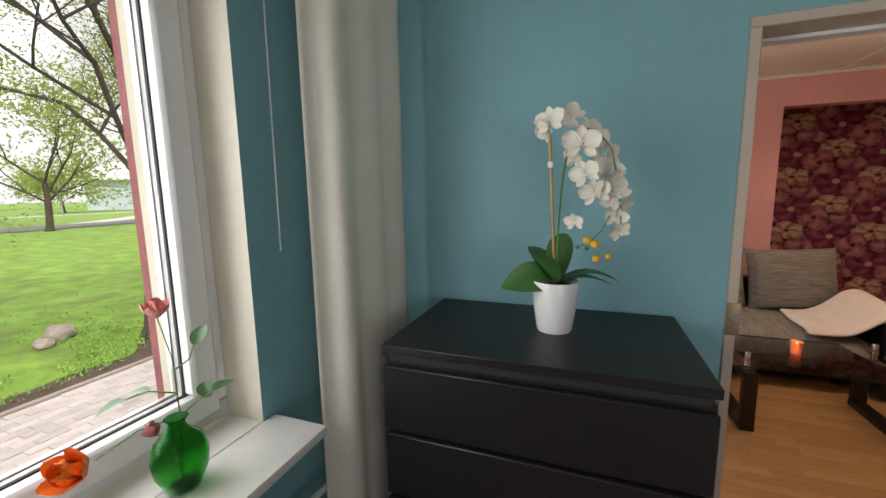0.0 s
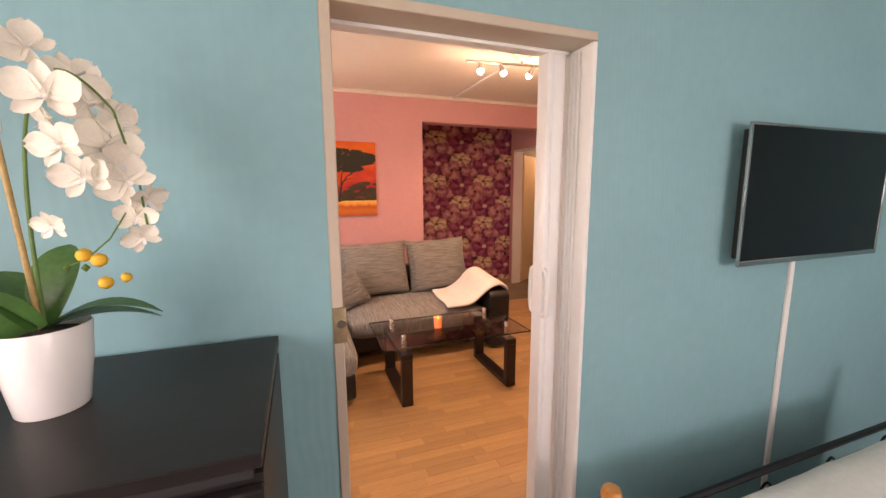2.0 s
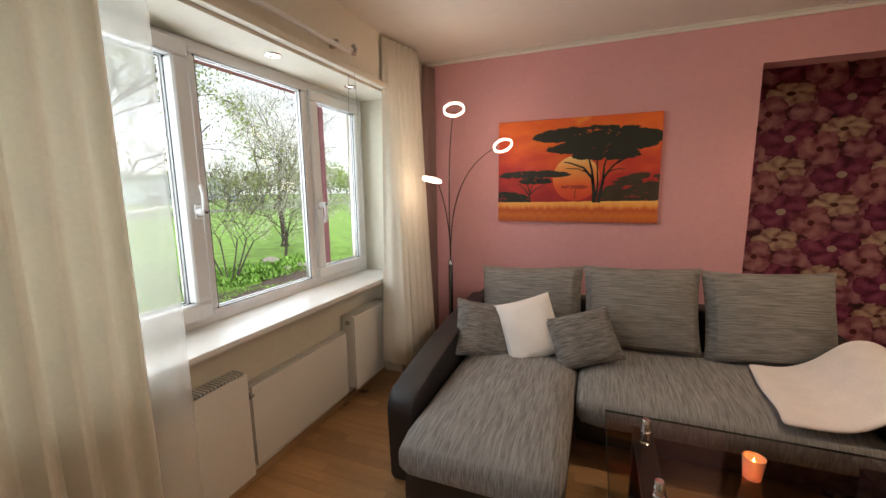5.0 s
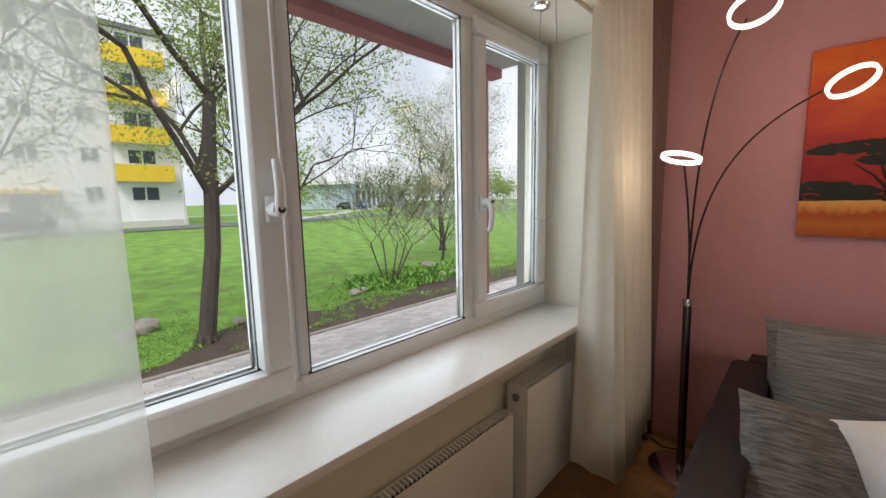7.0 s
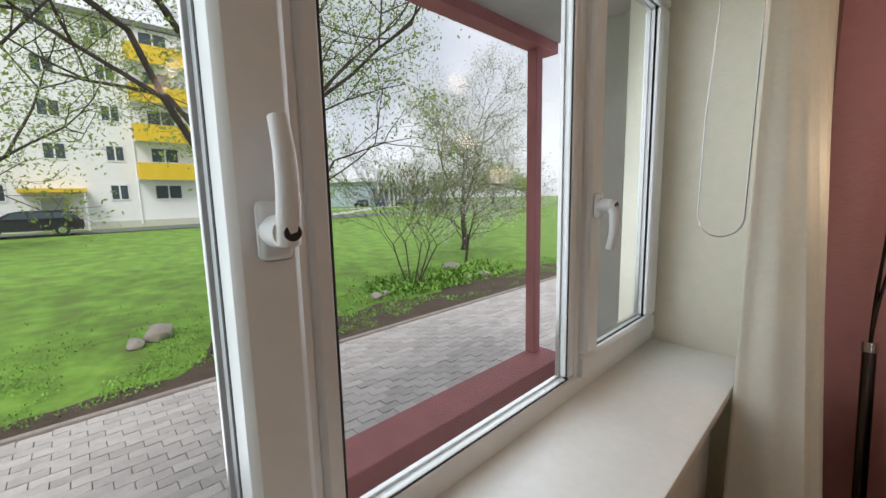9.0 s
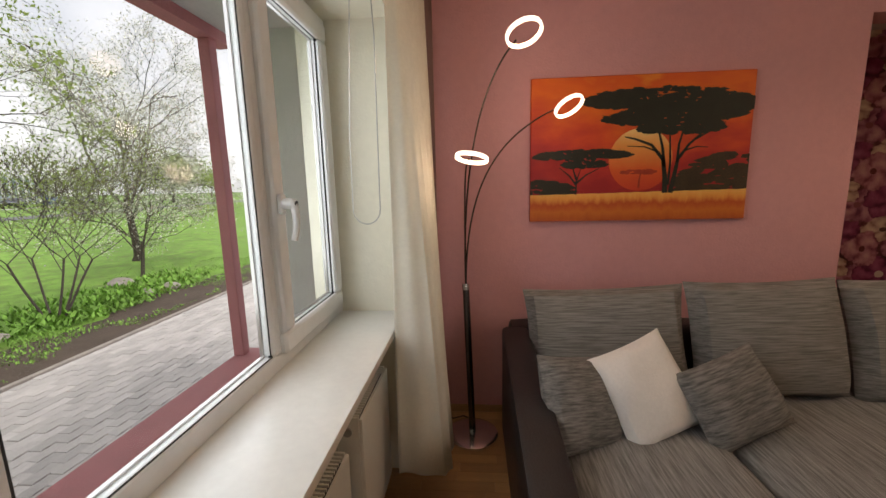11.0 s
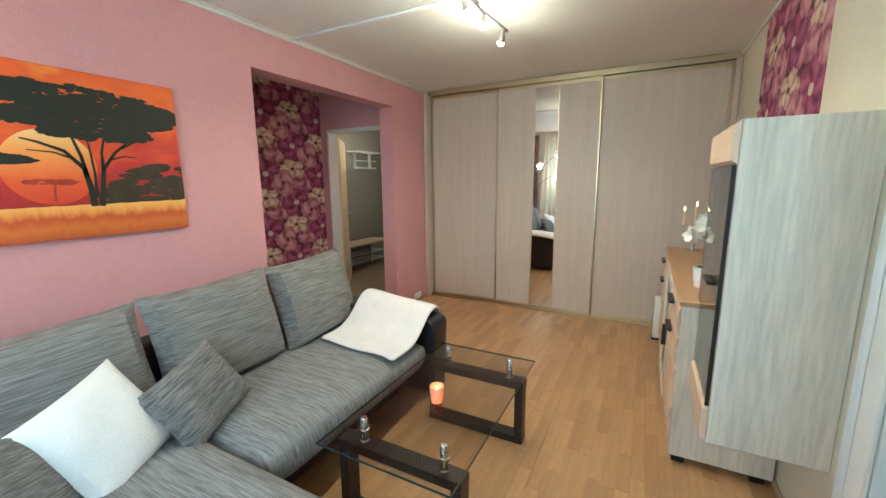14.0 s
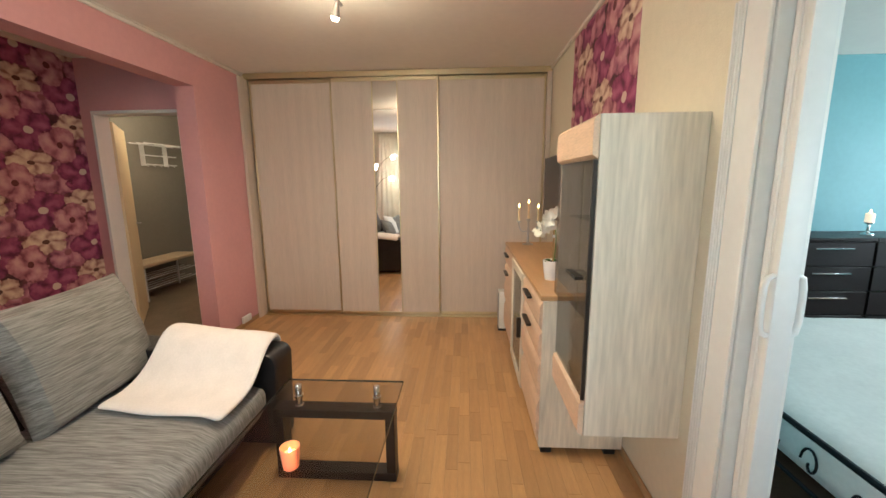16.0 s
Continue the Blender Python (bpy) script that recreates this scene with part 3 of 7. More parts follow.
fold = thing("folding_door", "white plastic folding door pushed together at the jamb", "door", kind="structure")
part("lead_post", B(1.425, 1.449, 1.922, 1.985, 0.012, DH - 0.013, 0.006, 2), M_WHITE, fold)
part("fold_panel", B(1.4505, 1.5015, 1.930, 1.9395, 0.012, DH - 0.013, 0.004, 2), M_WHITE, fold, smooth=False)
for i in range(4):
    part("fold_panel", B(1.4505 + 0.0125 * i, 1.4620 + 0.0125 * i, 1.941, 1.978 - 0.003 * (i % 2), 0.012, DH - 0.013, 0.003), M_WHITE, fold, smooth=False)
for s, y in ((-1, 1.925), (1, 1.985)):
    pts = [(1.436, y, 1.02), (1.436, y + s * 0.018, 1.03), (1.436, y + s * 0.024, 1.06), (1.436, y + s * 0.025, 1.11), (1.436, y + s * 0.024, 1.16), (1.436, y + s * 0.018, 1.19), (1.436, y, 1.20)]
    part("handle", tube(bmesh.new(), pts, 0.009, 10), M_WHITE, fold, "white bow handle")

# hall door
solid("hall_door_lining", bar_frame(bmesh.new(), 3.79, 3.945, HD0, HD1, -0.06, HDH, 0.03, 0.003), M_WHITE2, "white hall door lining", "door frame", "structure")
hd = thing("door_1", "cream lacquered hall door standing open", "door", pose(3.955, 6.20, 0, 0, 0, 36), kind="structure")
part("leaf", B(0, 0.80, -0.02, 0.02, 0.01, 2.05, 0.003), material("cream_lacquer", (0.72, 0.58, 0.36), 0.4, var=0.03), hd)
part("handle", tube(bmesh.new(), [(0.74, -0.02, 1.03), (0.74, -0.06, 1.03), (0.65, -0.065, 1.03)], 0.008, 8), M_STEEL, hd, "steel lever handle")

# skirtings and cornices
def trim(name, boxes, mat, label):
    bm = bmesh.new()
    for b in boxes:
        box(bm, *b, 0.006)
    return solid(name, bm, mat, label, "trim", "structure")


trim("cornice", [(-0.45, 4.41, Y1 - 0.022, Y1, CEIL - 0.035, CEIL - 0.012), (-0.45, 4.41, Y1 - 0.03, Y1, CEIL - 0.012, CEIL), (-0.45, 4.41, Y0, Y0 + 0.022, CEIL - 0.03, CEIL)], M_CEIL, "thin cream cornice strip")
trim("ceiling_batten", [(2.33, 2.375, 3.80, Y1 - 0.03, CEIL - 0.02, CEIL)], M_WHITE2, "white cable duct on the ceiling")
M_SKIRT = material("oak_skirting", (0.45, 0.27, 0.13), 0.45, var=0.15, scale=3, stretch=(1, 1, 8))
trim("baseboard", [(-0.45, NX0, Y1 - 0.014, Y1, 0, 0.05), (NX1, 4.41, Y1 - 0.014, Y1, 0, 0.05), (1.70, 4.41, Y0, Y0 + 0.014, 0, 0.05), (1.6, 3.93, 6.316, 6.33, 0, 0.05), (-0.62, -0.606, WY0, WY1, 0, 0.05), (3.916, 3.93, 5.31, HD0, 0, 0.05)], M_SKIRT, "oak skirting board")
solid("wallpaper_panel", B(2.42, 3.62, Y0, Y0 + 0.004, 0.92, CEIL - 0.03), M_FLOWERS, "strip of rose-patterned wallpaper on the cream wall", "wallpaper", "structure", smooth=False)

# ---- living room ----


def curtain(name, path, z0, z1, folds, amp, mat, label, seed=0, flare=1.0, group="", calm=0.0, heading=None):
    """Hanging cloth along a plan line, with uneven folds that deepen towards the hem; calm is the stretch that hangs flat, heading the plan line at the rail if it differs from that of the hem."""
    rnd = random.Random(seed)
    n, rows = folds * 10, 14

    def along(line, f):
        """Point and direction at a share f of a plan line."""
        pts = [Vector((*p, 0)) for p in line]
        seg = [(b - a).length for a, b in zip(pts, pts[1:])]
        d, k = f * sum(seg), 0
        while k < len(seg) - 1 and d > seg[k]:
            d -= seg[k]
            k += 1
        way = (pts[k + 1] - pts[k]).normalized()
        return pts[k] + way * d, way

    ph = [rnd.uniform(-0.5, 0.5) for _ in range(folds + 2)]
    bm = bmesh.new()
    grid = []
    for r in range(rows + 1):
        v = r / rows
        row = []
        for i in range(n + 1):
            p, d = along(path, i / n)
            if heading:
                hp, hd = along(heading, i / n)
                p, d = hp.lerp(p, v), hd.lerp(d, v).normalized()
            q = i / n * folds
            a = amp * (0.55 + 0.45 * v * flare) * (0.8 + 0.4 * abs(ph[int(q)]))
            a *= 0.3 if i / n < calm else 1.0
            w = a * math.sin(2 * math.pi * q + ph[int(q)] * 0.6 * v) + 0.3 * a * math.sin(4.6 * q + 2 * v)
            row.append(bm.verts.new((p.x - d.y * w, p.y + d.x * w, z1 + (z0 - z1) * v + (0.006 * math.sin(3 * q) if r == rows else 0))))
        grid.append(row)
    for a, c in zip(grid, grid[1:]):
        for i in range(n):
            bm.faces.new((a[i], a[i + 1], c[i + 1], c[i]))
    ob = solid(name, bm, mat, label, "curtain", group=group)
    sm = ob.modifiers.new("thickness", "SOLIDIFY")
    sm.thickness = 0.002
    return ob


curtain("curtain", [(-0.428, 4.265), (-0.33, 4.258), (-0.228, 4.262), (-0.205, 4.40), (-0.24, 4.60), (-0.29, 4.90)], 0.245, 2.54, 6, 0.020, M_SHEER, "cream gathered curtain hanging beside the window", 3, calm=0.30, heading=[(-0.425, 4.40), (-0.40, 4.47), (-0.36, 4.62), (-0.33, 4.78)])
curtain("curtain", [(-0.36, 4.93), (-0.32, 5.09)], 0.03, 2.50, 3, 0.022, M_BROWNDRAPE, "narrow mauve curtain gathered in the corner", 5)
curtain("curtain", [(-0.37, 2.06), (-0.365, 2.42), (-0.355, 2.655)], 0.03, 2.54, 7, 0.034, M_SHEER, "cream gathered curtain hanging beside the window", 7)
curtain("curtain", [(-0.375, 2.62), (-0.37, 2.80)], 0.03, 2.54, 1, 0.022, M_SHEER2, "thin see-through net curtain over the window", 9, 0.5)
rod = thing("curtain_rod", "white curtain rod with a hooked end on the lintel", "curtain rod")
part("rod", cyl(bmesh.new(), (-0.395, 2.03, 2.30), (-0.395, 3.96, 2.30), 0.014), M_WHITE2, rod)
part("finial", tube(bmesh.new(), [(-0.395, 3.95, 2.30), (-0.39, 4.0, 2.30), (-0.39, 4.015, 2.33), (-0.40, 4.0, 2.355)], 0.012, 10), M_STEEL, rod, "grey hooked end")
for y in (2.7, 3.85):
    part("bracket", B(-0.45, -0.392, y - 0.01, y + 0.01, 2.29, 2.335, 0.003), M_STEEL, rod)
solid("blind_cassette", B(-0.449, -0.40, 2.3, 4.5, 2.195, 2.235, 0.008, 2), M_REVEAL, "cream slim roller blind cassette under the lintel", "blind")
loop = [(-0.432 + 0.043 * math.cos(a), 4.0, 1.385 + 0.045 * math.sin(a)) for a in [math.pi + math.pi * i / 12 for i in range(13)]]
solid("blind_chain", tube(bmesh.new(), [(-0.437, 4.0, 2.195), (-0.455, 4.0, 1.9), (-0.472, 4.0, 1.6)] + loop + [(-0.386, 4.0, 1.6), (-0.382, 4.0, 1.9), (-0.395, 4.0, 2.195)], 0.0016, 6), M_STEEL, "fine bead chain loop of the roller blind", "blind chain")
for i, y in enumerate((2.75, 3.53, 4.20)):
    dl = thing("downlight", "recessed chrome downlight in the window soffit, lit", "downlight", pose(-0.565, y, HEAD), group="soffit downlights")
    part("bezel", lathe(bmesh.new(), [(0.022, 0.002), (0.026, -0.006), (0.038, -0.006), (0.041, 0.0)], cap=False), M_CHROME, dl)
    part("bulb", lathe(bmesh.new(), [(0.001, -0.002), (0.021, -0.002), (0.021, 0.0)]), M_LIGHT, dl, "glowing lamp face")


def panel_radiator(y0, y1, z0, z1, x0, x1, label):
    rd = thing("radiator", label, "radiator", pose(0, 0, 0), group="radiators under the sill")
    part("front_panel", B(x1 - 0.014, x1, y0, y1, z0, z1 - 0.008, 0.006, 2), M_RADIATOR, rd)
    part("back_panel", B(x0, x0 + 0.012, y0, y1, z0, z1 - 0.008, 0.005, 2), M_RADIATOR, rd)
    for yy in (y0, y1 - 0.01):
        part("side_cover", B(x0 + 0.012, x1 - 0.014, yy, yy + 0.01, z0 + 0.01, z1 - 0.002, 0.002), M_RADIATOR, rd)
    bm = bmesh.new()
    n = int((y1 - y0) / 0.018)
    for i in range(n):
        y = y0 + 0.014 + (y1 - y0 - 0.028) * i / n
        box(bm, x0 + 0.014, x1 - 0.016, y, y + 0.007, z1 - 0.010, z1 - 0.002)
    part("top_grille", bm, M_RADIATOR, rd, "slotted white top grille", smooth=False)
    part("core", B(x0 + 0.02, x1 - 0.024, y0 + 0.02, y1 - 0.02, z0 + 0.02, z1 - 0.03), M_GASKET, rd, "dark convector fins", smooth=False)
    part("bracket", B(x0 - 0.02, x0 + 0.004, (y0 + y1) / 2 - 0.03, (y0 + y1) / 2 + 0.03, z0 + 0.05, z0 + 0.2), M_RADIATOR, rd)
    part("plug", cyl(bmesh.new(), (x0 + 0.05, y0 - 0.008, z1 - 0.055), (x0 + 0.05, y0 + 0.012, z1 - 0.055), 0.017), M_STEEL, rd, "metal end plug")
    return rd


panel_radiator(4.02, 4.42, 0.13, 0.66, -0.60, -0.495, "white panel radiator with a slotted top under the sill")
panel_radiator(3.20, 3.98, 0.13, 0.56, -0.60, -0.535, "slim white convector under the window sill")
panel_radiator(2.30, 3.15, 0.13, 0.66, -0.60, -0.495, "white panel radiator with a slotted top under the sill")
solid("heating_pipe", tube(bmesh.new(), [(-0.585, 2.3, 0.09), (-0.585, 3.3, 0.085), (-0.585, 4.5, 0.09)], 0.009, 8), M_RADIATOR, "white heating pipe along the wall", "pipe", "structure")

# floor lamp with three arms
lp = thing("floor_lamp", "chrome three-armed arc floor lamp with glowing ring shades", "floor lamp", pose(-0.12, 4.90, 0))
part("base", lathe(bmesh.new(), [(0.14, 0), (0.15, 0.006), (0.148, 0.018), (0.13, 0.024), (0.02, 0.03), (0.018, 0.05)], (0, -0.01, 0), seg=40), M_CHROME, lp)
part("pole", cyl(bmesh.new(), (0, -0.01, 0.04), (-0.028, 0.068, 0.87), 0.019), M_DARKCHROME, lp, "dark polished pole")
part("collar", cyl(bmesh.new(), (-0.028, 0.066, 0.862), (-0.029, 0.070, 0.897), 0.022), M_CHROME, lp)


def bez(p0, p1, p2, p3, n=22):
    return [tuple((1 - t) ** 3 * a + 3 * (1 - t) ** 2 * t * b + 3 * (1 - t) * t * t * c + t ** 3 * d for a, b, c, d in zip(p0, p1, p2, p3)) for t in [i / n for i in range(n + 1)]]


for tip, c1, c2, tilt in (((0.218, -0.508, 2.012), (-0.042, 0.046, 1.469), (0.041, -0.121, 1.923), (-22, -14)),
                         ((0.468, -0.170, 1.803), (-0.02, 0.03, 1.36), (0.085, 0.0, 1.67), (-26, -24)),
                         ((0.016, -0.420, 1.565), (-0.027, 0.08, 1.28), (-0.028, -0.22, 1.62), (-13, 9))):
    tx, ty, tz = tip
    hx, hy = tx + 0.028, ty - 0.068
    hl = math.hypot(hx, hy)
    edge = (tx - 0.062 * hx / hl, ty - 0.062 * hy / hl, tz - 0.004)
    part("arm", tube(bmesh.new(), bez((-0.028, 0.068, 0.88), c1, c2, edge), 0.0052, 8, 0.0036), M_DARKCHROME, lp)
    rm = pose(tx, ty, tz, tilt[0], tilt[1], 0)
    body = part("ring_shade", lathe(bmesh.new(), [(0.0625, 0.007), (0.0625, -0.007), (0.064, -0.0085), (0.0695, -0.0085), (0.071, -0.007), (0.071, 0.007), (0.0695, 0.0085), (0.064, 0.0085), (0.0625, 0.007)], seg=40, cap=False), M_LIGHT, lp, "glowing white ring shade", at=rm)
part("cable", tube(bmesh.new(), [(0, 0.13, 0.01), (-0.06, 0.17, 0.008), (-0.12, 0.14, 0.008), (-0.2, 0.19, 0.008)], 0.004, 6), M_GASKET, lp, "black mains cable")

# painting
art = thing("painting", "canvas print of acacia trees against an orange sunset", "painting", pose(0.82, 5.125, 1.628))
W2, H2 = 0.592, 0.397


def sunset_mat():
    """Printed evening sky: crimson near the horizon, orange above, with yellow cloud and a glow round the sun."""
    m = bpy.data.materials.new("sunset_print")
    m.use_nodes = True
    nt = m.node_tree
    L, N = nt.links.new, nt.nodes.new
    b = nt.nodes["Principled BSDF"]
    b.inputs["Roughness"].default_value = 0.6
    tc, sp, nz, mp = N("ShaderNodeTexCoord"), N("ShaderNodeSeparateXYZ"), N("ShaderNodeTexNoise"), N("ShaderNodeMapping")
    mp.inputs["Scale"].default_value = (1.6, 1, 3.2)
    mp.inputs["Location"].default_value = (0.4, 0, 0.2)
    nz.inputs["Scale"].default_value, nz.inputs["Detail"].default_value = 2.6, 5
    L(tc.outputs["Object"], sp.inputs[0])
    L(tc.outputs["Object"], mp.inputs["Vector"])
    L(mp.outputs["Vector"], nz.inputs["Vector"])

    def op(kind, a, c=None, e=None):
        n = N("ShaderNodeMath")
        n.operation = kind
        for k, v in enumerate((a, c, e)):
            if isinstance(v, (int, float)):
                n.inputs[k].default_value = v
            elif v is not None:
                L(v, n.inputs[k])
        return n.outputs[0]

    height = op("MULTIPLY_ADD", sp.outputs["Z"], 1.25, 0.33)
    away = op("ABSOLUTE", op("SUBTRACT", sp.outputs["X"], 0.02))
    fac = op("ADD", op("MULTIPLY_ADD", nz.outputs["Fac"], 0.75, -0.36), op("MULTIPLY_ADD", away, -0.32, height))
    r = N("ShaderNodeValToRGB")
    stops = ((0.0, (0.33, 0.012, 0.016)), (0.20, (0.50, 0.028, 0.018)), (0.38, (0.66, 0.075, 0.016)), (0.58, (0.80, 0.15, 0.012)), (0.78, (0.74, 0.11, 0.014)), (1.0, (0.92, 0.40, 0.04)))
    while len(r.color_ramp.elements) < len(stops):
        r.color_ramp.elements.new(0.5)
    for e, (p, c) in zip(r.color_ramp.elements, stops):
        e.position, e.color = p, (*c, 1)
    L(fac, r.inputs["Fac"])
    L(r.outputs["Color"], b.inputs["Base Color"])
    return m


def graded_print(name, axis, lo, hi, stops, streak, amount):
    """Printed tone that runs along one axis, broken by streaky brushwork."""
    m = bpy.data.materials.new(name)
    m.use_nodes = True
    nt = m.node_tree
    L, N = nt.links.new, nt.nodes.new
    b = nt.nodes["Principled BSDF"]
    b.inputs["Roughness"].default_value = 0.6
    tc, sp, nz, mp = N("ShaderNodeTexCoord"), N("ShaderNodeSeparateXYZ"), N("ShaderNodeTexNoise"), N("ShaderNodeMapping")
    mp.inputs["Scale"].default_value = streak
    nz.inputs["Scale"].default_value, nz.inputs["Detail"].default_value, nz.inputs["Roughness"].default_value = 5, 6, 0.65
    L(tc.outputs["Object"], sp.inputs[0])
    L(tc.outputs["Object"], mp.inputs["Vector"])
    L(mp.outputs["Vector"], nz.inputs["Vector"])
    mr, ad, r = N("ShaderNodeMapRange"), N("ShaderNodeMath"), N("ShaderNodeValToRGB")
    mr.inputs["From Min"].default_value, mr.inputs["From Max"].default_value = lo, hi
    mr.inputs["To Min"].default_value, mr.inputs["To Max"].default_value = -amount / 2, 1 - amount / 2
    L(sp.outputs[axis], mr.inputs["Value"])
    ad.operation = "MULTIPLY_ADD"
    ad.inputs[1].default_value = amount
    L(nz.outputs["Fac"], ad.inputs[0])
    L(mr.outputs[0], ad.inputs[2])
    while len(r.color_ramp.elements) < len(stops):
        r.color_ramp.elements.new(0.5)
    for e, (p, c) in zip(r.color_ramp.elements, stops):
        e.position, e.color = p, (*c, 1)
    L(ad.outputs[0], r.inputs["Fac"])
    L(r.outputs["Color"], b.inputs["Base Color"])
    return m


part("canvas", B(-W2, W2, -0.013, 0.014, -H2, H2, 0.004), sunset_mat(), art, smooth=False)


def flat(pts, y):
    """A thin printed shape from its outline, clipped to the canvas."""
    bm = bmesh.new()
    bm.faces.new([bm.verts.new((max(-W2 + 0.001, min(W2 - 0.001, x)), y, z)) for x, z in pts])
    r = bmesh.ops.extrude_face_region(bm, geom=bm.faces[:])
    for v in r["geom"]:
        if isinstance(v, bmesh.types.BMVert):
            v.co.y -= 0.0004
    return bm


def dabs(bm, rnd, cx, cz, rx, rz, n, size, y, lean=0.0):
    """Brush dabs of foliage that fill a flat-bottomed lens shape, ragged at its rim."""
    for i in range(n):
        a = rnd.uniform(-1, 1)
        u = abs(a) ** 0.8 * (1 if a > 0 else -1)
        top = (1 - u * u) ** 0.5
        v = rnd.uniform(-0.55, 1.0) * top
        x, z = cx + u * rx, cz + v * rz + lean * u
        w = size * rnd.uniform(0.7, 1.6)
        hgt = size * rnd.uniform(0.22, 0.5)
        k = rnd.randrange(5, 8)
        ring = []
        for q in range(k):
            t = 2 * math.pi * q / k
            g = rnd.uniform(0.65, 1.15)
            ring.append(bm.verts.new((max(-W2 + 0.001, min(W2 - 0.001, x + w * g * math.cos(t))), y - 0.0000015 * i, z + hgt * g * math.sin(t))))
        bm.faces.new(ring)


def twig(bm, pts, r0, r1, y):
    """A tapering painted branch along a row of (x, z) points."""
    n = len(pts)
    rows = []
    for i, (x, z) in enumerate(pts):
        a, c = pts[max(i - 1, 0)], pts[min(i + 1, n - 1)]
        d = Vector((c[0] - a[0], c[1] - a[1])).normalized()
        r = r0 + (r1 - r0) * i / (n - 1)
        rows.append((bm.verts.new((x - d.y * r, y, z + d.x * r)), bm.verts.new((x + d.y * r, y, z - d.x * r))))
    for p, q in zip(rows, rows[1:]):
        bm.faces.new((p[0], p[1], q[1], q[0]))


M_PSUN = graded_print("print_sun", "Z", -0.23, 0.12, ((0.0, (0.56, 0.040, 0.016)), (0.35, (0.70, 0.11, 0.02)), (0.70, (0.84, 0.33, 0.07)), (1.0, (0.93, 0.66, 0.26))), (1.5, 1, 1.5), 0.22)
M_PBLACK = material("print_black_green", (0.014, 0.015, 0.008), 0.6, var=0.35, scale=20)
M_PBROWN = material("print_dark_bush", (0.040, 0.024, 0.010), 0.6, var=0.4, scale=14)
M_PHAZE = material("print_far_tree", (0.34, 0.035, 0.014), 0.6, var=0.2, scale=14)
M_PGRASS = graded_print("print_grass", "Z", -0.40, -0.235, ((0.0, (0.46, 0.085, 0.014)), (0.35, (0.60, 0.16, 0.022)), (0.60, (0.52, 0.085, 0.016)), (0.80, (0.78, 0.33, 0.06)), (1.0, (0.84, 0.46, 0.11))), (5.0, 1, 1.6), 0.5)
part("printed_sun", flat([(0.015 + 0.172 * math.cos(a), -0.058 + 0.172 * math.sin(a)) for a in [2 * math.pi * i / 48 for i in range(48)]], -0.0136), M_PSUN, art, "pale yellow setting sun", smooth=False)
rnd = random.Random(77)
bm = bmesh.new()
dabs(bm, rnd, 0.01, -0.128, 0.085, 0.014, 40, 0.018, -0.0143)
twig(bm, [(0.012, -0.215), (0.014, -0.17), (0.02, -0.135)], 0.006, 0.003, -0.0143)
part("printed_tree", bm, M_PHAZE, art, "faint red far acacia", smooth=False)
bm = bmesh.new()
dabs(bm, rnd, 0.50, -0.20, 0.27, 0.165, 190, 0.045, -0.0144)
part("printed_bush", bm, M_PBROWN, art, "dark bush silhouette", smooth=False)
bm = bmesh.new()
dabs(bm, rnd, -0.52, -0.225, 0.155, 0.065, 90, 0.03, -0.0144)
part("printed_bush", bm, M_PBLACK, art, "dark bush silhouette", smooth=False)
part("printed_grass", flat([(-W2 + 0.001, -H2 + 0.001), (W2 - 0.001, -H2 + 0.001), (W2 - 0.001, -0.228)] + [(W2 - 0.001 - i * 0.0296, -0.230 - 0.003 * rnd.random() - 0.0003 * i) for i in range(1, 40)] + [(-W2 + 0.001, -0.242)], -0.0154), M_PGRASS, art, "golden grass", smooth=False)
bm = bmesh.new()
for cx, cz, rx, rz, n, lean in ((0.15, 0.245, 0.44, 0.080, 620, -0.014), (0.30, 0.215, 0.28, 0.055, 220, -0.012), (0.18, 0.165, 0.36, 0.060, 420, 0.006), (0.22, 0.105, 0.215, 0.052, 260, 0.0), (-0.14, 0.245, 0.15, 0.030, 90, -0.01)):
    dabs(bm, rnd, cx, cz, rx, rz, n, 0.026, -0.0156, lean)
part("printed_tree", bm, M_PBLACK, art, "black layered acacia foliage", smooth=False)
bm = bmesh.new()
for pts, r0, r1 in (([(0.155, -0.245), (0.150, -0.15), (0.135, -0.06), (0.07, 0.02), (-0.02, 0.055), (-0.075, 0.068)], 0.015, 0.003),
                    ([(0.145, -0.10), (0.130, 0.0), (0.105, 0.09), (0.08, 0.13)], 0.009, 0.004), ([(0.10, -0.015), (0.03, 0.012), (-0.06, 0.018)], 0.005, 0.002),
                    ([(0.185, -0.245), (0.200, -0.15), (0.215, -0.06), (0.27, 0.02), (0.33, 0.075)], 0.014, 0.004), ([(0.212, -0.07), (0.215, 0.02), (0.235, 0.10)], 0.008, 0.004),
                    ([(0.245, -0.015), (0.31, 0.005), (0.37, 0.0)], 0.005, 0.002), ([(0.17, -0.20), (0.175, -0.08), (0.168, 0.03), (0.16, 0.12)], 0.007, 0.003),
                    ([(-0.06, 0.19), (-0.16, 0.175), (-0.20, 0.185)], 0.005, 0.002), ([(0.30, 0.045), (0.38, 0.09), (0.45, 0.13)], 0.006, 0.003)):
    twig(bm, pts, r0, r1, -0.0168)
part("printed_trunk", bm, M_PBLACK, art, "black branching trunk", smooth=False)
bm = bmesh.new()
for cx, cz, rx, rz, n in ((-0.305, -0.030, 0.262, 0.036, 300), (-0.29, -0.080, 0.115, 0.032, 110)):
    dabs(bm, rnd, cx, cz, rx, rz, n, 0.02, -0.0158)
part("printed_tree", bm, M_PBLACK, art, "black acacia foliage", smooth=False)
bm = bmesh.new()
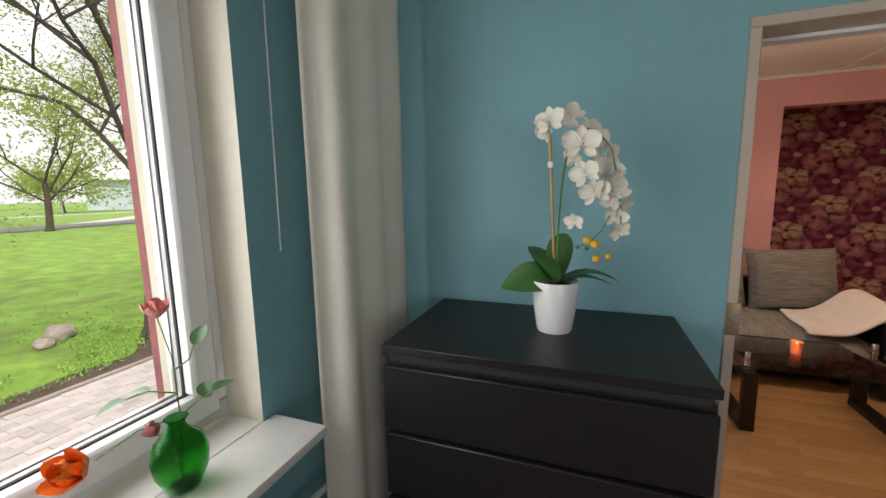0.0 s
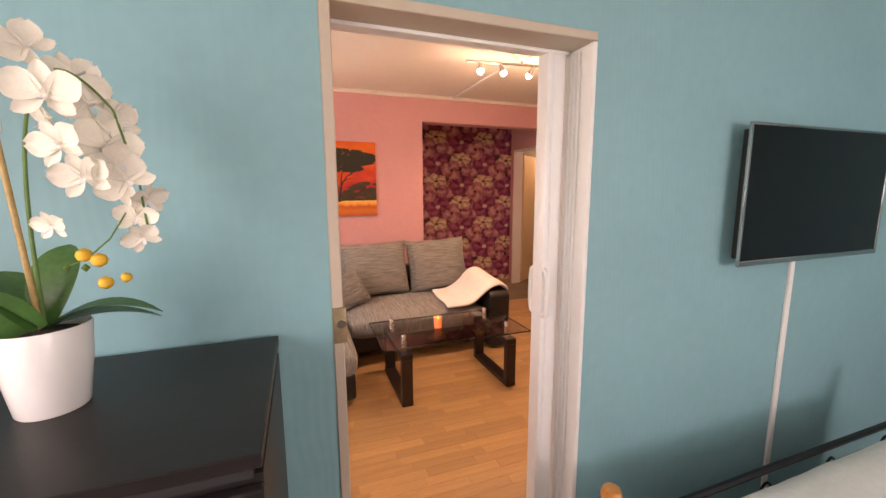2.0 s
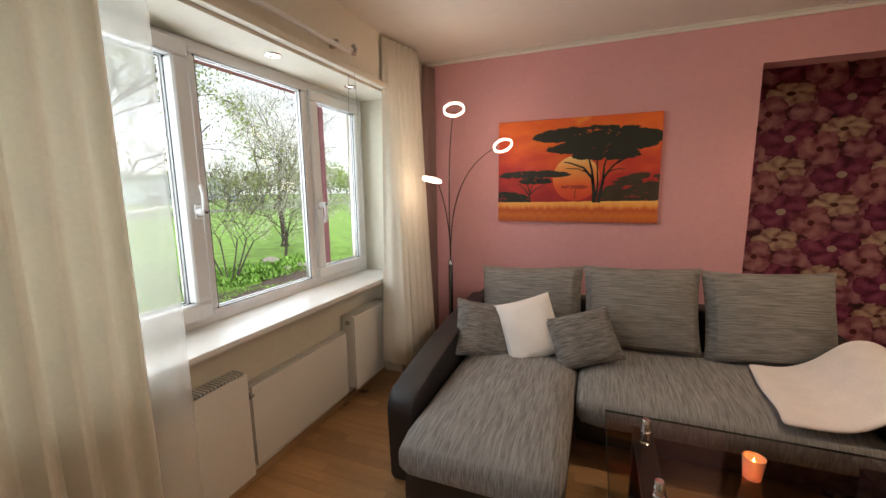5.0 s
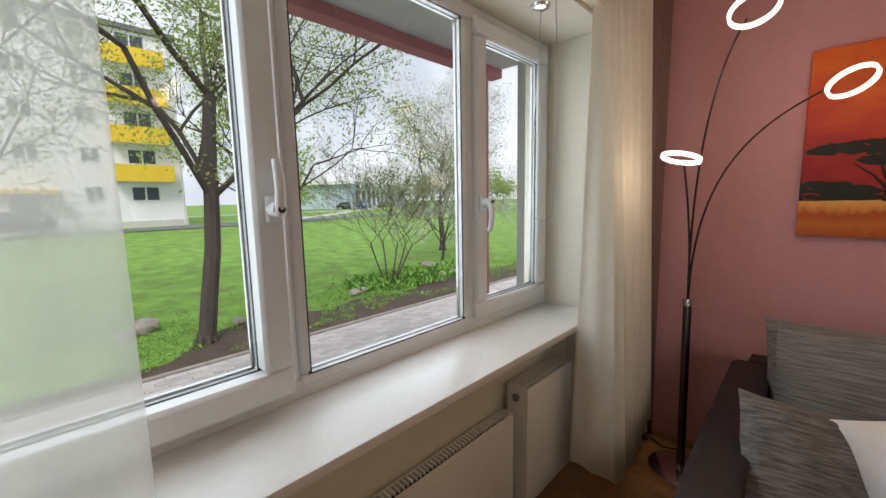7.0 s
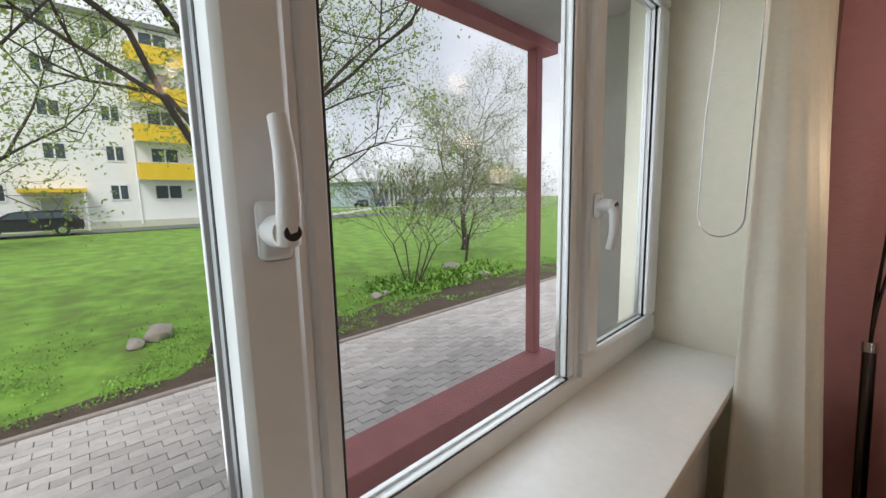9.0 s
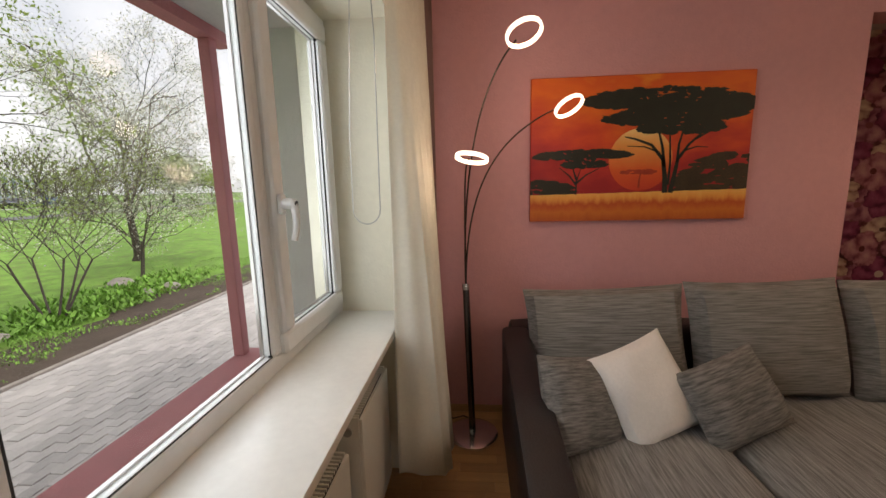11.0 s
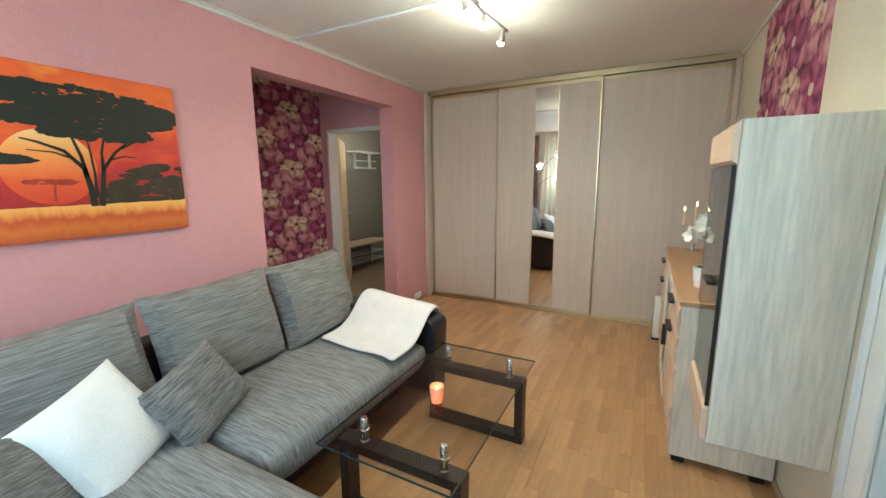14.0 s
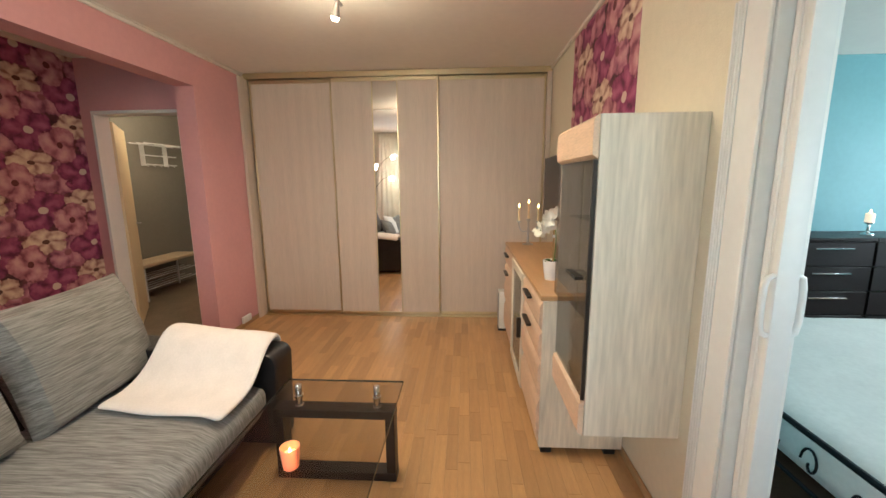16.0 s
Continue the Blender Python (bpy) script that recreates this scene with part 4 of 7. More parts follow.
for pts in ([(-0.335, -0.245), (-0.333, -0.17), (-0.31, -0.10)], [(-0.334, -0.19), (-0.37, -0.14), (-0.43, -0.09)], [(-0.332, -0.18), (-0.28, -0.135), (-0.21, -0.10)], [(-0.333, -0.16), (-0.35, -0.11), (-0.36, -0.07)]):
    twig(bm, pts, 0.006, 0.002, -0.0168)
part("printed_trunk", bm, M_PBLACK, art, "thin black trunk", smooth=False)

# ---- sofa ----


def pillow(w, h, d, seed=0, puff=0.42, sag=0.0):
    """A stuffed cushion: w wide (x), h high (z), d thick (y), corners drawn out."""
    rnd = random.Random(seed)
    n = 14
    bm = bmesh.new()
    ph = [rnd.uniform(0, 6.28) for _ in range(4)]
    sides = []
    for s in (-1, 1):
        rows = []
        for i in range(n + 1):
            u = -1 + 2 * i / n
            row = []
            for j in range(n + 1):
                v = -1 + 2 * j / n
                t = max(0.0, (1 - abs(u) ** 2.6) * (1 - abs(v) ** 2.6)) ** puff
                ex = 1 - 0.055 * (1 - v * v) * abs(u) ** 3 - 0.0 * v
                ez = 1 - 0.055 * (1 - u * u) * abs(v) ** 3
                wr = 0.006 * math.sin(5 * u + ph[0]) * math.sin(4 * v + ph[1]) + 0.004 * math.sin(9 * u * v + ph[2])
                row.append(((u * ex) * w / 2, s * t * (d / 2 + wr) - sag * v * v, (v * ez) * h / 2))
            rows.append(row)
        sides.append(rows)
    for rows, flip in zip(sides, (0, 1)):
        vv = [[bm.verts.new(p) for p in row] for row in rows]
        for i in range(n):
            for j in range(n):
                q = (vv[i][j], vv[i + 1][j], vv[i + 1][j + 1], vv[i][j + 1])
                bm.faces.new(q if not flip else q[::-1])
    bmesh.ops.remove_doubles(bm, verts=bm.verts, dist=0.0008)
    return bm


def slab(x0, x1, y0, y1, z0, z1, r, crown=0.0, cuts=10):
    """An upholstered block with rounded edges and a domed top."""
    bm = bmesh.new()
    box(bm, x0, x1, y0, y1, z0, z1)
    bmesh.ops.subdivide_edges(bm, edges=bm.edges[:], cuts=cuts, use_grid_fill=True)
    cx, cy, hx, hy = (x0 + x1) / 2, (y0 + y1) / 2, (x1 - x0) / 2, (y1 - y0) / 2
    cz, hz = (z0 + z1) / 2, (z1 - z0) / 2
    for v in bm.verts:
        d = Vector((v.co.x - cx, v.co.y - cy, v.co.z - cz))
        core = Vector((max(-hx + r, min(hx - r, d.x)), max(-hy + r, min(hy - r, d.y)), max(-hz + r, min(hz - r, d.z))))
        o = d - core
        if o.length > 1e-6:
            o = o.normalized() * r
        top = crown * (1 - (d.x / hx) ** 4) * (1 - (d.y / hy) ** 4) if d.z > 0 else 0
        v.co = Vector((cx, cy, cz)) + core + o + Vector((0, 0, top))
    return bm


sofa = thing("corner_sofa", "grey slub-woven corner sofa on a black leather base", "sofa")
part("chaise_base", slab(0.20, 0.915, 3.33, 4.95, 0.022, 0.25, 0.05), M_LEATHER, sofa, "black leather chaise base")
part("seat_base", slab(0.93, 2.22, 4.06, 4.95, 0.05, 0.25, 0.04), M_LEATHER, sofa, "black leather seat base")
for x, y in ((0.28, 3.45), (0.84, 3.45), (2.1, 4.15), (0.28, 4.8), (2.1, 4.8)):
    part("foot", cyl(bmesh.new(), (x, y, 0), (x, y, 0.06), 0.025, 0.03), M_GASKET, sofa)
part("chaise_cushion", slab(0.205, 0.925, 3.245, 4.83, 0.235, 0.415, 0.075, 0.02), M_SEAT, sofa, "grey woven chaise cushion")
part("seat_cushion", slab(0.932, 2.215, 3.90, 4.83, 0.235, 0.415, 0.075, 0.02), M_SEAT, sofa, "grey woven seat cushion")
part("back", slab(0.10, 2.30, 4.92, 5.115, 0.05, 0.66, 0.05), M_LEATHER, sofa, "black leather back")


def arm_bm(x0, x1, prof):
    """A leather arm: side outline (y, z) swept across its width, rounded."""
    bm = bmesh.new()
    n = len(prof)
    ins = 0.025
    cy, cz = sum(p[0] for p in prof) / n, sum(p[1] for p in prof) / n
    rings = []
    for x, k in ((x0, 0.90), (x0 + 0.006, 0.96), (x0 + ins, 1.0), (x1 - ins, 1.0), (x1 - 0.006, 0.96), (x1, 0.90)):
        rings.append([bm.verts.new((x, cy + (y - cy) * (1 - (1 - k) * 0.35), cz + (z - cz) * (1 - (1 - k) * 0.6))) for y, z in prof])
    for a, c in zip(rings, rings[1:]):
        for i in range(n):
            bm.faces.new((a[i], a[(i + 1) % n], c[(i + 1) % n], c[i]))
    bm.faces.new(rings[0])
    bm.faces.new(rings[-1][::-1])
    return bm


def arc_prof(y0, y1, zf, zb, r):
    pts = [(y1, 0.025), (y1, zb)]
    for i in range(1, 9):
        t = i / 9
        pts.append((y1 + (y0 + r - y1) * t, zb + (zf - zb) * t * t))
    for i in range(8):
        a = math.pi / 2 * i / 7
        pts.append((y0 + r - r * math.sin(a), zf - r + r * math.cos(a)))
    pts.append((y0 + 0.02, 0.025))
    return pts


part("arm", arm_bm(0.055, 0.20, arc_prof(3.46, 4.95, 0.50, 0.645, 0.10)), M_LEATHER, sofa, "sloping black leather arm")
part("arm", arm_bm(2.215, 2.415, arc_prof(3.86, 4.95, 0.56, 0.585, 0.06)), M_LEATHER, sofa, "black leather arm")
for cx, cy, w, h, seed, rz, ry in ((0.555, 4.755, 0.78, 0.52, 1, -9.0, -2.0), (1.290, 4.695, 0.71, 0.57, 2, 0.5, -1.5), (1.985, 4.70, 0.69, 0.58, 3, 3.0, -2.5)):
    part("back_cushion", pillow(w, h, 0.25, seed, 0.34), M_BACK, sofa, "grey woven loose back cushion", at=pose(cx, cy, 0.425 + h * 0.465, -15, 0, 0) @ pose(0, 0, 0, 0, ry, rz))
for nm, mat, lab, w, h, d, m, seed in (("scatter_cushion", M_SMALL, "small grey ribbed cushion leaning on the sofa arm", 0.42, 0.38, 0.15, pose(0.335, 4.31, 0.565, -30, 14, 34), 6),
                                      ("scatter_cushion", M_CREAMCLOTH, "small white quilted cushion on the corner sofa", 0.38, 0.41, 0.14, pose(0.62, 4.38, 0.585, -30, -14, 22), 3),
                                      ("scatter_cushion", M_SMALL, "small grey ribbed cushion on the sofa seat", 0.40, 0.34, 0.14, pose(0.955, 4.36, 0.565, -30, -14, 18), 1)):
    solid(nm, pillow(w, h, d, seed, 0.42), mat, lab, "cushion", m=m, group="scatter cushions")

# folded fleece over the arm
bm = bmesh.new()
prof = [(1.80, 0.457), (1.88, 0.458), (1.97, 0.461), (2.05, 0.475), (2.12, 0.510), (2.18, 0.562), (2.24, 0.605), (2.31, 0.622), (2.375, 0.612), (2.42, 0.580), (2.436, 0.545)]
grid = []
for i, (x, z) in enumerate(prof):
    row = []
    for j in range(15):
        t = j / 14
        k = i / (len(prof) - 1)
        rise = 0.052 * t * max(0.0, min(1.0, (x - 1.98) / 0.25))
        droop = -0.014 * max(0.0, 1 - t / 0.12) * (1 if x < 2.1 else 0.3)
        y = 3.905 + 0.635 * t + 0.045 * k * (0.5 - t) + 0.008 * math.sin(5 * k + 2)
        row.append(bm.verts.new((x + 0.05 * t * (1 - k) + 0.006 * math.sin(8 * t), y, z + rise + droop + 0.003 * math.sin(9 * t + 1.7 * i))))
    grid.append(row)
for a, c in zip(grid, grid[1:]):
    for j in range(14):
        bm.faces.new((a[j], a[j + 1], c[j + 1], c[j]))
bl = solid("blanket", bm, M_BLANKET, "cream fleece blanket folded over the sofa arm", "blanket")
md = bl.modifiers.new("thickness", "SOLIDIFY")
md.thickness, md.offset = 0.027, 0
md2 = bl.modifiers.new("soft", "SUBSURF")
md2.levels = md2.render_levels = 2

# ---- coffee table ----
M_GLASSEDGE = material("glass_edge", (0.03, 0.05, 0.045), 0.15)
tb = thing("coffee_table", "glass-topped coffee table on dark wooden loop legs", "coffee table")
TX0, TX1, TY0, TY1, TZ = 1.075, 2.205, 3.175, 3.79, 0.435
pane("glass_top", (TX0, TX1, TY0, TY1, TZ - 0.010, TZ), M_TGLASS, tb, "clear glass top", (0, 0, 1))
part("glass_edge", bar_frame(bmesh.new(), 0, 0.009, TX0 - 0.0015, TX1 + 0.0015, TY0 - 0.0015, TY1 + 0.0015, 0.002, 0.0), M_GLASSEDGE, tb, "dark green polished glass edge", smooth=False, at=Matrix(((0, 1, 0, 0), (0, 0, 1, 0), (1, 0, 0, TZ - 0.0095), (0, 0, 0, 1))))
for x in (1.235, 2.05):
    bm = bmesh.new()
    box(bm, x - 0.04, x + 0.04, 3.19, 3.79, 0.335, 0.38, 0.003)
    box(bm, x - 0.04, x + 0.04, 3.19, 3.79, 0.0, 0.045, 0.003)
    box(bm, x - 0.039, x + 0.039, 3.192, 3.237, 0.044, 0.336, 0.002)
    box(bm, x - 0.039, x + 0.039, 3.743, 3.788, 0.044, 0.336, 0.002)
    part("leg", bm, material("wenge", (0.022, 0.013, 0.011), 0.4, var=0.10, scale=1.2, stretch=(3, 0.6, 3)) if x < 2 else bpy.data.materials["wenge"], tb, "dark wooden loop leg")
    for y in (3.28, 3.67):
        bm = lathe(bmesh.new(), [(0.022, 0.38), (0.022, 0.384), (0.016, 0.388), (0.016, TZ - 0.012), (0.021, TZ - 0.011), (0.021, TZ + 0.002), (0.0165, TZ + 0.003), (0.0165, TZ + 0.052), (0.014, TZ + 0.056), (0.001, TZ + 0.057)], (x, y, 0))
        part("standoff", bm, M_CHROME, tb, "chrome standoff bolt")


def votive(at):
    c = thing("votive_candle", "lit candle in an orange frosted glass", "candle", pose(*at))
    m = material("frosted_orange_glass", (0.86, 0.50, 0.33), 0.5, var=0.08)
    m.node_tree.nodes["Principled BSDF"].inputs["Transmission Weight"].default_value = 0.45
    part("cup", lathe(bmesh.new(), [(0.024, 0.0), (0.028, 0.004), (0.036, 0.085), (0.033, 0.085), (0.026, 0.012), (0.001, 0.012)]), m, c)
    part("wax", lathe(bmesh.new(), [(0.025, 0.012), (0.029, 0.052), (0.002, 0.050)]), glow("lit_wax", (1.0, 0.42, 0.16), 3.0), c, "glowing wax")
    part("flame", lathe(bmesh.new(), [(0.001, 0.054), (0.005, 0.060), (0.0045, 0.068), (0.001, 0.080)], seg=10), M_FLAME, c)


votive((1.563, 3.489, TZ))

# ---- sliding wardrobe ----
wd = thing("sliding_wardrobe", "ash-coloured three-door sliding wardrobe with a mirror strip", "wardrobe")
part("carcass", B(4.50, 5.09, Y0 + 0.01, Y1 - 0.01, 0.0, CEIL - 0.01), M_WARDROBE, wd)
part("top_rail", box(B(4.405, 4.50, Y0 + 0.005, Y1 - 0.005, 2.52, CEIL - 0.002, 0.004), 4.40, 4.41, Y0 + 0.005, Y1 - 0.005, 2.512, 2.53), M_BRASS, wd, "champagne aluminium top rail", smooth=False)
part("bottom_rail", B(4.405, 4.50, Y0 + 0.005, Y1 - 0.005, 0.0, 0.014, 0.003), M_BRASS, wd, "champagne aluminium floor track")
part("side_post", B(4.318, 4.50, Y1 - 0.034, Y1 - 0.004, 0.0, CEIL - 0.04, 0.003), M_WARDROBE, wd)
part("side_post", B(4.40, 4.50, Y0 + 0.004, Y0 + 0.05, 0.0, 2.52, 0.003), M_WARDROBE, wd)
for (a, b, x, mirror) in ((4.19, 5.09, 4.452, None), (3.12, 4.235, 4.425, (3.54, 3.80)), (2.05, 3.155, 4.452, None)):
    dr = part("door", B(x, x + 0.012, a + 0.02, (mirror[0] if mirror else b - 0.02), 0.05, 2.47), M_WARDROBE, wd, "ash veneer sliding door", smooth=False)
    if mirror:
        part("panel", B(x, x + 0.012, mirror[1], b - 0.02, 0.05, 2.47), M_WARDROBE, dr, smooth=False)
        part("mirror", B(x + 0.002, x + 0.010, mirror[0] + 0.003, mirror[1] - 0.003, 0.05, 2.47), M_MIRROR, dr, "tall mirror strip", smooth=False)
        for y in mirror:
            part("mirror_bead", B(x - 0.003, x, y - 0.006, y + 0.006, 0.05, 2.47, 0.001), M_BRASS, dr, smooth=False)
    for y0, y1 in ((a, a + 0.02), (b - 0.02, b)):
        part("stile", B(x - 0.007, x + 0.02, y0, y1, 0.016, 2.51, 0.004), M_BRASS, dr, "champagne aluminium grip stile")
    part("rail", B(x - 0.003, x + 0.014, a + 0.02, b - 0.02, 0.016, 0.05, 0.002), M_BRASS, dr, smooth=False)
    part("rail", B(x - 0.003, x + 0.014, a + 0.02, b - 0.02, 2.47, 2.51, 0.002), M_BRASS, dr, smooth=False)

# ---- sideboard and wall cabinet ----
M_PINKOAK = material("planed_oak_front", (0.69, 0.50, 0.36), 0.45, var=0.16, scale=2.6, stretch=(1, 6, 7), bump=0.06, bump_scale=30)
M_HANDLE = material("dark_handle", (0.03, 0.026, 0.024), 0.35, 0.4)
sb = thing("sideboard", "light oak sideboard with warm wooden top and drawers", "sideboard")
part("body", B(2.24, 4.02, Y0 + 0.016, 2.455, 0.045, 0.867, 0.002), M_OAK, sb)
part("worktop", B(2.238, 4.022, Y0 + 0.016, 2.47, 0.868, 0.894, 0.004), M_BEECH, sb, "warm brown wooden top")
for x in (2.30, 3.10, 3.94):
    for y in (2.07, 2.41):
        part("foot", B(x - 0.04, x + 0.04, y - 0.03, y + 0.03, 0.0, 0.046, 0.003), M_HANDLE, sb, "dark plastic foot")


def bulge_front(x0, x1, z0, z1, y=2.456, d=0.016, power=5):
    """A drawer front with softly rounded top and bottom edges."""
    bm = bmesh.new()
    rings = []
    n = 10
    for i in range(n + 1):
        t = -1 + 2 * i / n
        rings.append((y + d * (1 - abs(t) ** power), z0 + (z1 - z0) * (i / n)))
    for x in (x0, x1):
        vs = [bm.verts.new((x, yy, zz)) for yy, zz in rings]
        vs += [bm.verts.new((x, y, z1)), bm.verts.new((x, y, z0))]
    bm.verts.ensure_lookup_table()
    m = len(rings) + 2
    for i in range(m):
        j = (i + 1) % m
        bm.faces.new((bm.verts[i], bm.verts[j], bm.verts[m + j], bm.verts[m + i]))
    bm.faces.new([bm.verts[i] for i in range(m)])
    bm.faces.new([bm.verts[m + i] for i in range(m)][::-1])
    bmesh.ops.remove_doubles(bm, verts=bm.verts, dist=0.0001)
    return bm


for x0, x1, zs in ((2.245, 2.82, (0.055, 0.33, 0.535, 0.70, 0.862)), (3.42, 4.015, (0.055, 0.33, 0.535, 0.70, 0.862))):
    for i, (a, b) in enumerate(zip(zs, zs[1:])):
        d = part("drawer", bulge_front(x0 + 0.002, x1 - 0.002, a + 0.003, b - 0.003), M_PINKOAK, sb, "warm oak drawer front")
        if i >= 2:
            part("handle", B((x0 + x1) / 2 - 0.09, (x0 + x1) / 2 + 0.09, 2.478, 2.506, b - 0.045, b - 0.03, 0.003), M_HANDLE, d, "dark bar handle")
gd = part("glass_door", bar_frame(bmesh.new(), 0, 0.02, -0.298, 0.298, 0.06, 0.862, 0.06, 0.004), M_OAK, sb, "oak door with a glass pane", at=pose(3.12, 2.456, 0, 0, 0, 90))
pane("pane", (2.885, 3.355, 2.462, 2.467, 0.12, 0.82), M_SMOKE, sb, "smoked glass pane", (0, 1, 0))
part("handle", B(2.84, 2.86, 2.476, 2.505, 0.42, 0.56, 0.003), M_HANDLE, sb, "dark bar handle")

cb = thing("wall_cabinet", "light oak wall cabinet with a smoked glass door", "cabinet")
CX0, CX1, CZ0, CZ1 = 1.772, 2.32, 0.447, 1.697
part("side_panel", B(CX0, CX0 + 0.02, Y0 + 0.002, 2.375, CZ0, CZ1, 0.002), M_OAK, cb, smooth=False)
part("side_panel", B(CX1 - 0.02, CX1, Y0 + 0.002, 2.375, CZ0, CZ1, 0.002), M_OAK, cb, smooth=False)
part("bottom_panel", B(CX0 + 0.02, CX1 - 0.02, Y0 + 0.002, 2.375, CZ0, CZ0 + 0.02, 0.001), M_OAK, cb, smooth=False)
part("top_panel", B(CX0 + 0.02, CX1 - 0.02, Y0 + 0.002, 2.375, CZ1 - 0.02, CZ1, 0.001), M_OAK, cb, smooth=False)
part("back_panel", B(CX0 + 0.02, CX1 - 0.02, Y0 + 0.002, Y0 + 0.01, CZ0 + 0.02, CZ1 - 0.02), M_OAK, cb, smooth=False)
for z in (0.86, 1.29):
    pane("shelf", (CX0 + 0.02, CX1 - 0.02, Y0 + 0.01, 2.330, z, z + 0.008), M_SMOKE, cb, "glass shelf", (0, 0, 1))
part("door_band", bulge_front(CX0 + 0.002, CX1 - 0.002, CZ1 - 0.155, CZ1, 2.377, 0.022, 12), M_PINKOAK, cb, "rounded warm oak top band")
part("door_band", bulge_front(CX0 + 0.002, CX1 - 0.002, CZ0, CZ0 + 0.155, 2.377, 0.022, 12), M_PINKOAK, cb, "rounded warm oak bottom band")
pane("pane", (CX0 + 0.012, CX1 - 0.004, 2.382, 2.387, CZ0 + 0.157, CZ1 - 0.157), M_SMOKE, cb, "smoked glass door", (0, 1, 0))
part("edge_strip", B(CX0 + 0.002, CX0 + 0.012, 2.378, 2.392, CZ0 + 0.157, CZ1 - 0.157), M_HANDLE, cb, "black door edge", smooth=False)
part("handle", B(CX0 + 0.06, CX0 + 0.20, 2.388, 2.422, 1.08, 1.095, 0.003), M_HANDLE, cb, "dark bar handle")


def tv(name, m, w, h, label):
    t = thing(name, label, "television", m)
    part("housing", B(-w / 2 + 0.02, w / 2 - 0.02, -0.016, 0.02, -h / 2 + 0.02, h / 2 - 0.02, 0.006, 2), M_HANDLE, t)
    bm = bmesh.new()
    b = 0.012
    box(bm, -w / 2 - 0.002, w / 2 + 0.002, -0.026, -0.014, -h / 2 - 0.008, -h / 2 + 0.014, 0.003)
    box(bm, -w / 2 - 0.002, w / 2 + 0.002, -0.026, -0.014, h / 2 - b + 0.004, h / 2 + 0.003, 0.002)
    box(bm, -w / 2 - 0.003, -w / 2 + b - 0.002, -0.025, -0.014, -h / 2, h / 2, 0.002)
    box(bm, w / 2 - b + 0.002, w / 2 + 0.003, -0.025, -0.014, -h / 2, h / 2, 0.002)
    part("bezel", bm, M_BEZEL, t, "thin grey metal bezel")
    part("screen", B(-w / 2 + b - 0.003, w / 2 - b + 0.003, -0.0225, -0.019, -h / 2 + 0.014, h / 2 - 0.006), M_TVSCREEN, t, "dark glossy screen", smooth=False)
    part("mount", B(-0.12, 0.12, 0.018, 0.045, -0.12, 0.12, 0.004), M_HANDLE, t, "black wall mount")
    return t


tv("television", pose(3.72, Y0 + 0.05, 1.40, 0, 0, 180), 1.10, 0.56, "dark flat television hung above the sideboard")

cd = thing("candelabra", "silver three-armed candelabra with lit candles on the sideboard", "candle holder", pose(3.88, 2.28, 0.894, 0, 0, 75))
part("stem", lathe(bmesh.new(), [(0.05, 0), (0.048, 0.006), (0.018, 0.014), (0.009, 0.03), (0.013, 0.06), (0.007, 0.08), (0.012, 0.13), (0.006, 0.16), (0.010, 0.21), (0.018, 0.225), (0.018, 0.235), (0.012, 0.236)]), M_STEEL, cd)
M_WAX = material("candle_wax", (0.78, 0.60, 0.36), 0.5, var=0.05)
M_WAX.node_tree.nodes["Principled BSDF"].inputs["Subsurface Weight"].default_value = 0.3
for dx, dz in ((-0.085, 0.0), (0.0, 0.04), (0.085, 0.0)):
    if dx:
        part("arm", tube(bmesh.new(), bez((0, 0, 0.13), (dx * 0.5, 0, 0.10), (dx, 0, 0.12), (dx, 0, 0.20)), 0.005, 8), M_STEEL, cd)
        part("cup", lathe(bmesh.new(), [(0.006, 0.195), (0.02, 0.205), (0.018, 0.215), (0.01, 0.216)], (dx, 0, 0)), M_STEEL, cd)
    ca = part("candle", cyl(bmesh.new(), (dx, 0, 0.21 + dz * 0.6), (dx, 0, 0.33 + dz), 0.010, 0.009), M_WAX, cd, "cream taper candle")
    part("flame", lathe(bmesh.new(), [(0.001, 0.0), (0.006, 0.008), (0.005, 0.018), (0.001, 0.036)], (dx, 0, 0.334 + dz), 10), M_FLAME, ca)


def petal(bm, m, ln, w, curl=0.25, n=6):
    """One cupped petal along +y from the flower's heart."""
    rows = []
    for i in range(n + 1):
        t = i / n
        wd_ = w * math.sin(math.pi * min(1, 0.12 + 0.88 * t)) ** 0.7 * (0.35 + 0.65 * t) if i < n else w * 0.12
        row = []
        for k in (-1, -0.5, 0, 0.5, 1):
            row.append(bm.verts.new(m @ Vector((k * wd_, t * ln, curl * ln * t * t + 0.18 * w * k * k))))
        rows.append(row)
    for a, c in zip(rows, rows[1:]):
        for k in range(4):
            bm.faces.new((a[k], a[k + 1], c[k + 1], c[k]))


def leaf(bm, m, ln, w, droop, n=10):
    """A strap leaf that arches over along +y."""
    rows = []
    for i in range(n + 1):
        t = i / n
        ww = w * (math.sin(math.pi * (0.10 + 0.9 * t)) ** 0.75 if i < n else 0.03)
        row = [bm.verts.new(m @ Vector((k * ww, t * ln, droop[0] * t - droop[1] * t * t + 0.25 * ww * abs(k)))) for k in (-1, -0.5, 0, 0.5, 1)]
        rows.append(row)
    for a, c in zip(rows, rows[1:]):
        for k in range(4):
            bm.faces.new((a[k], a[k + 1], c[k + 1], c[k]))


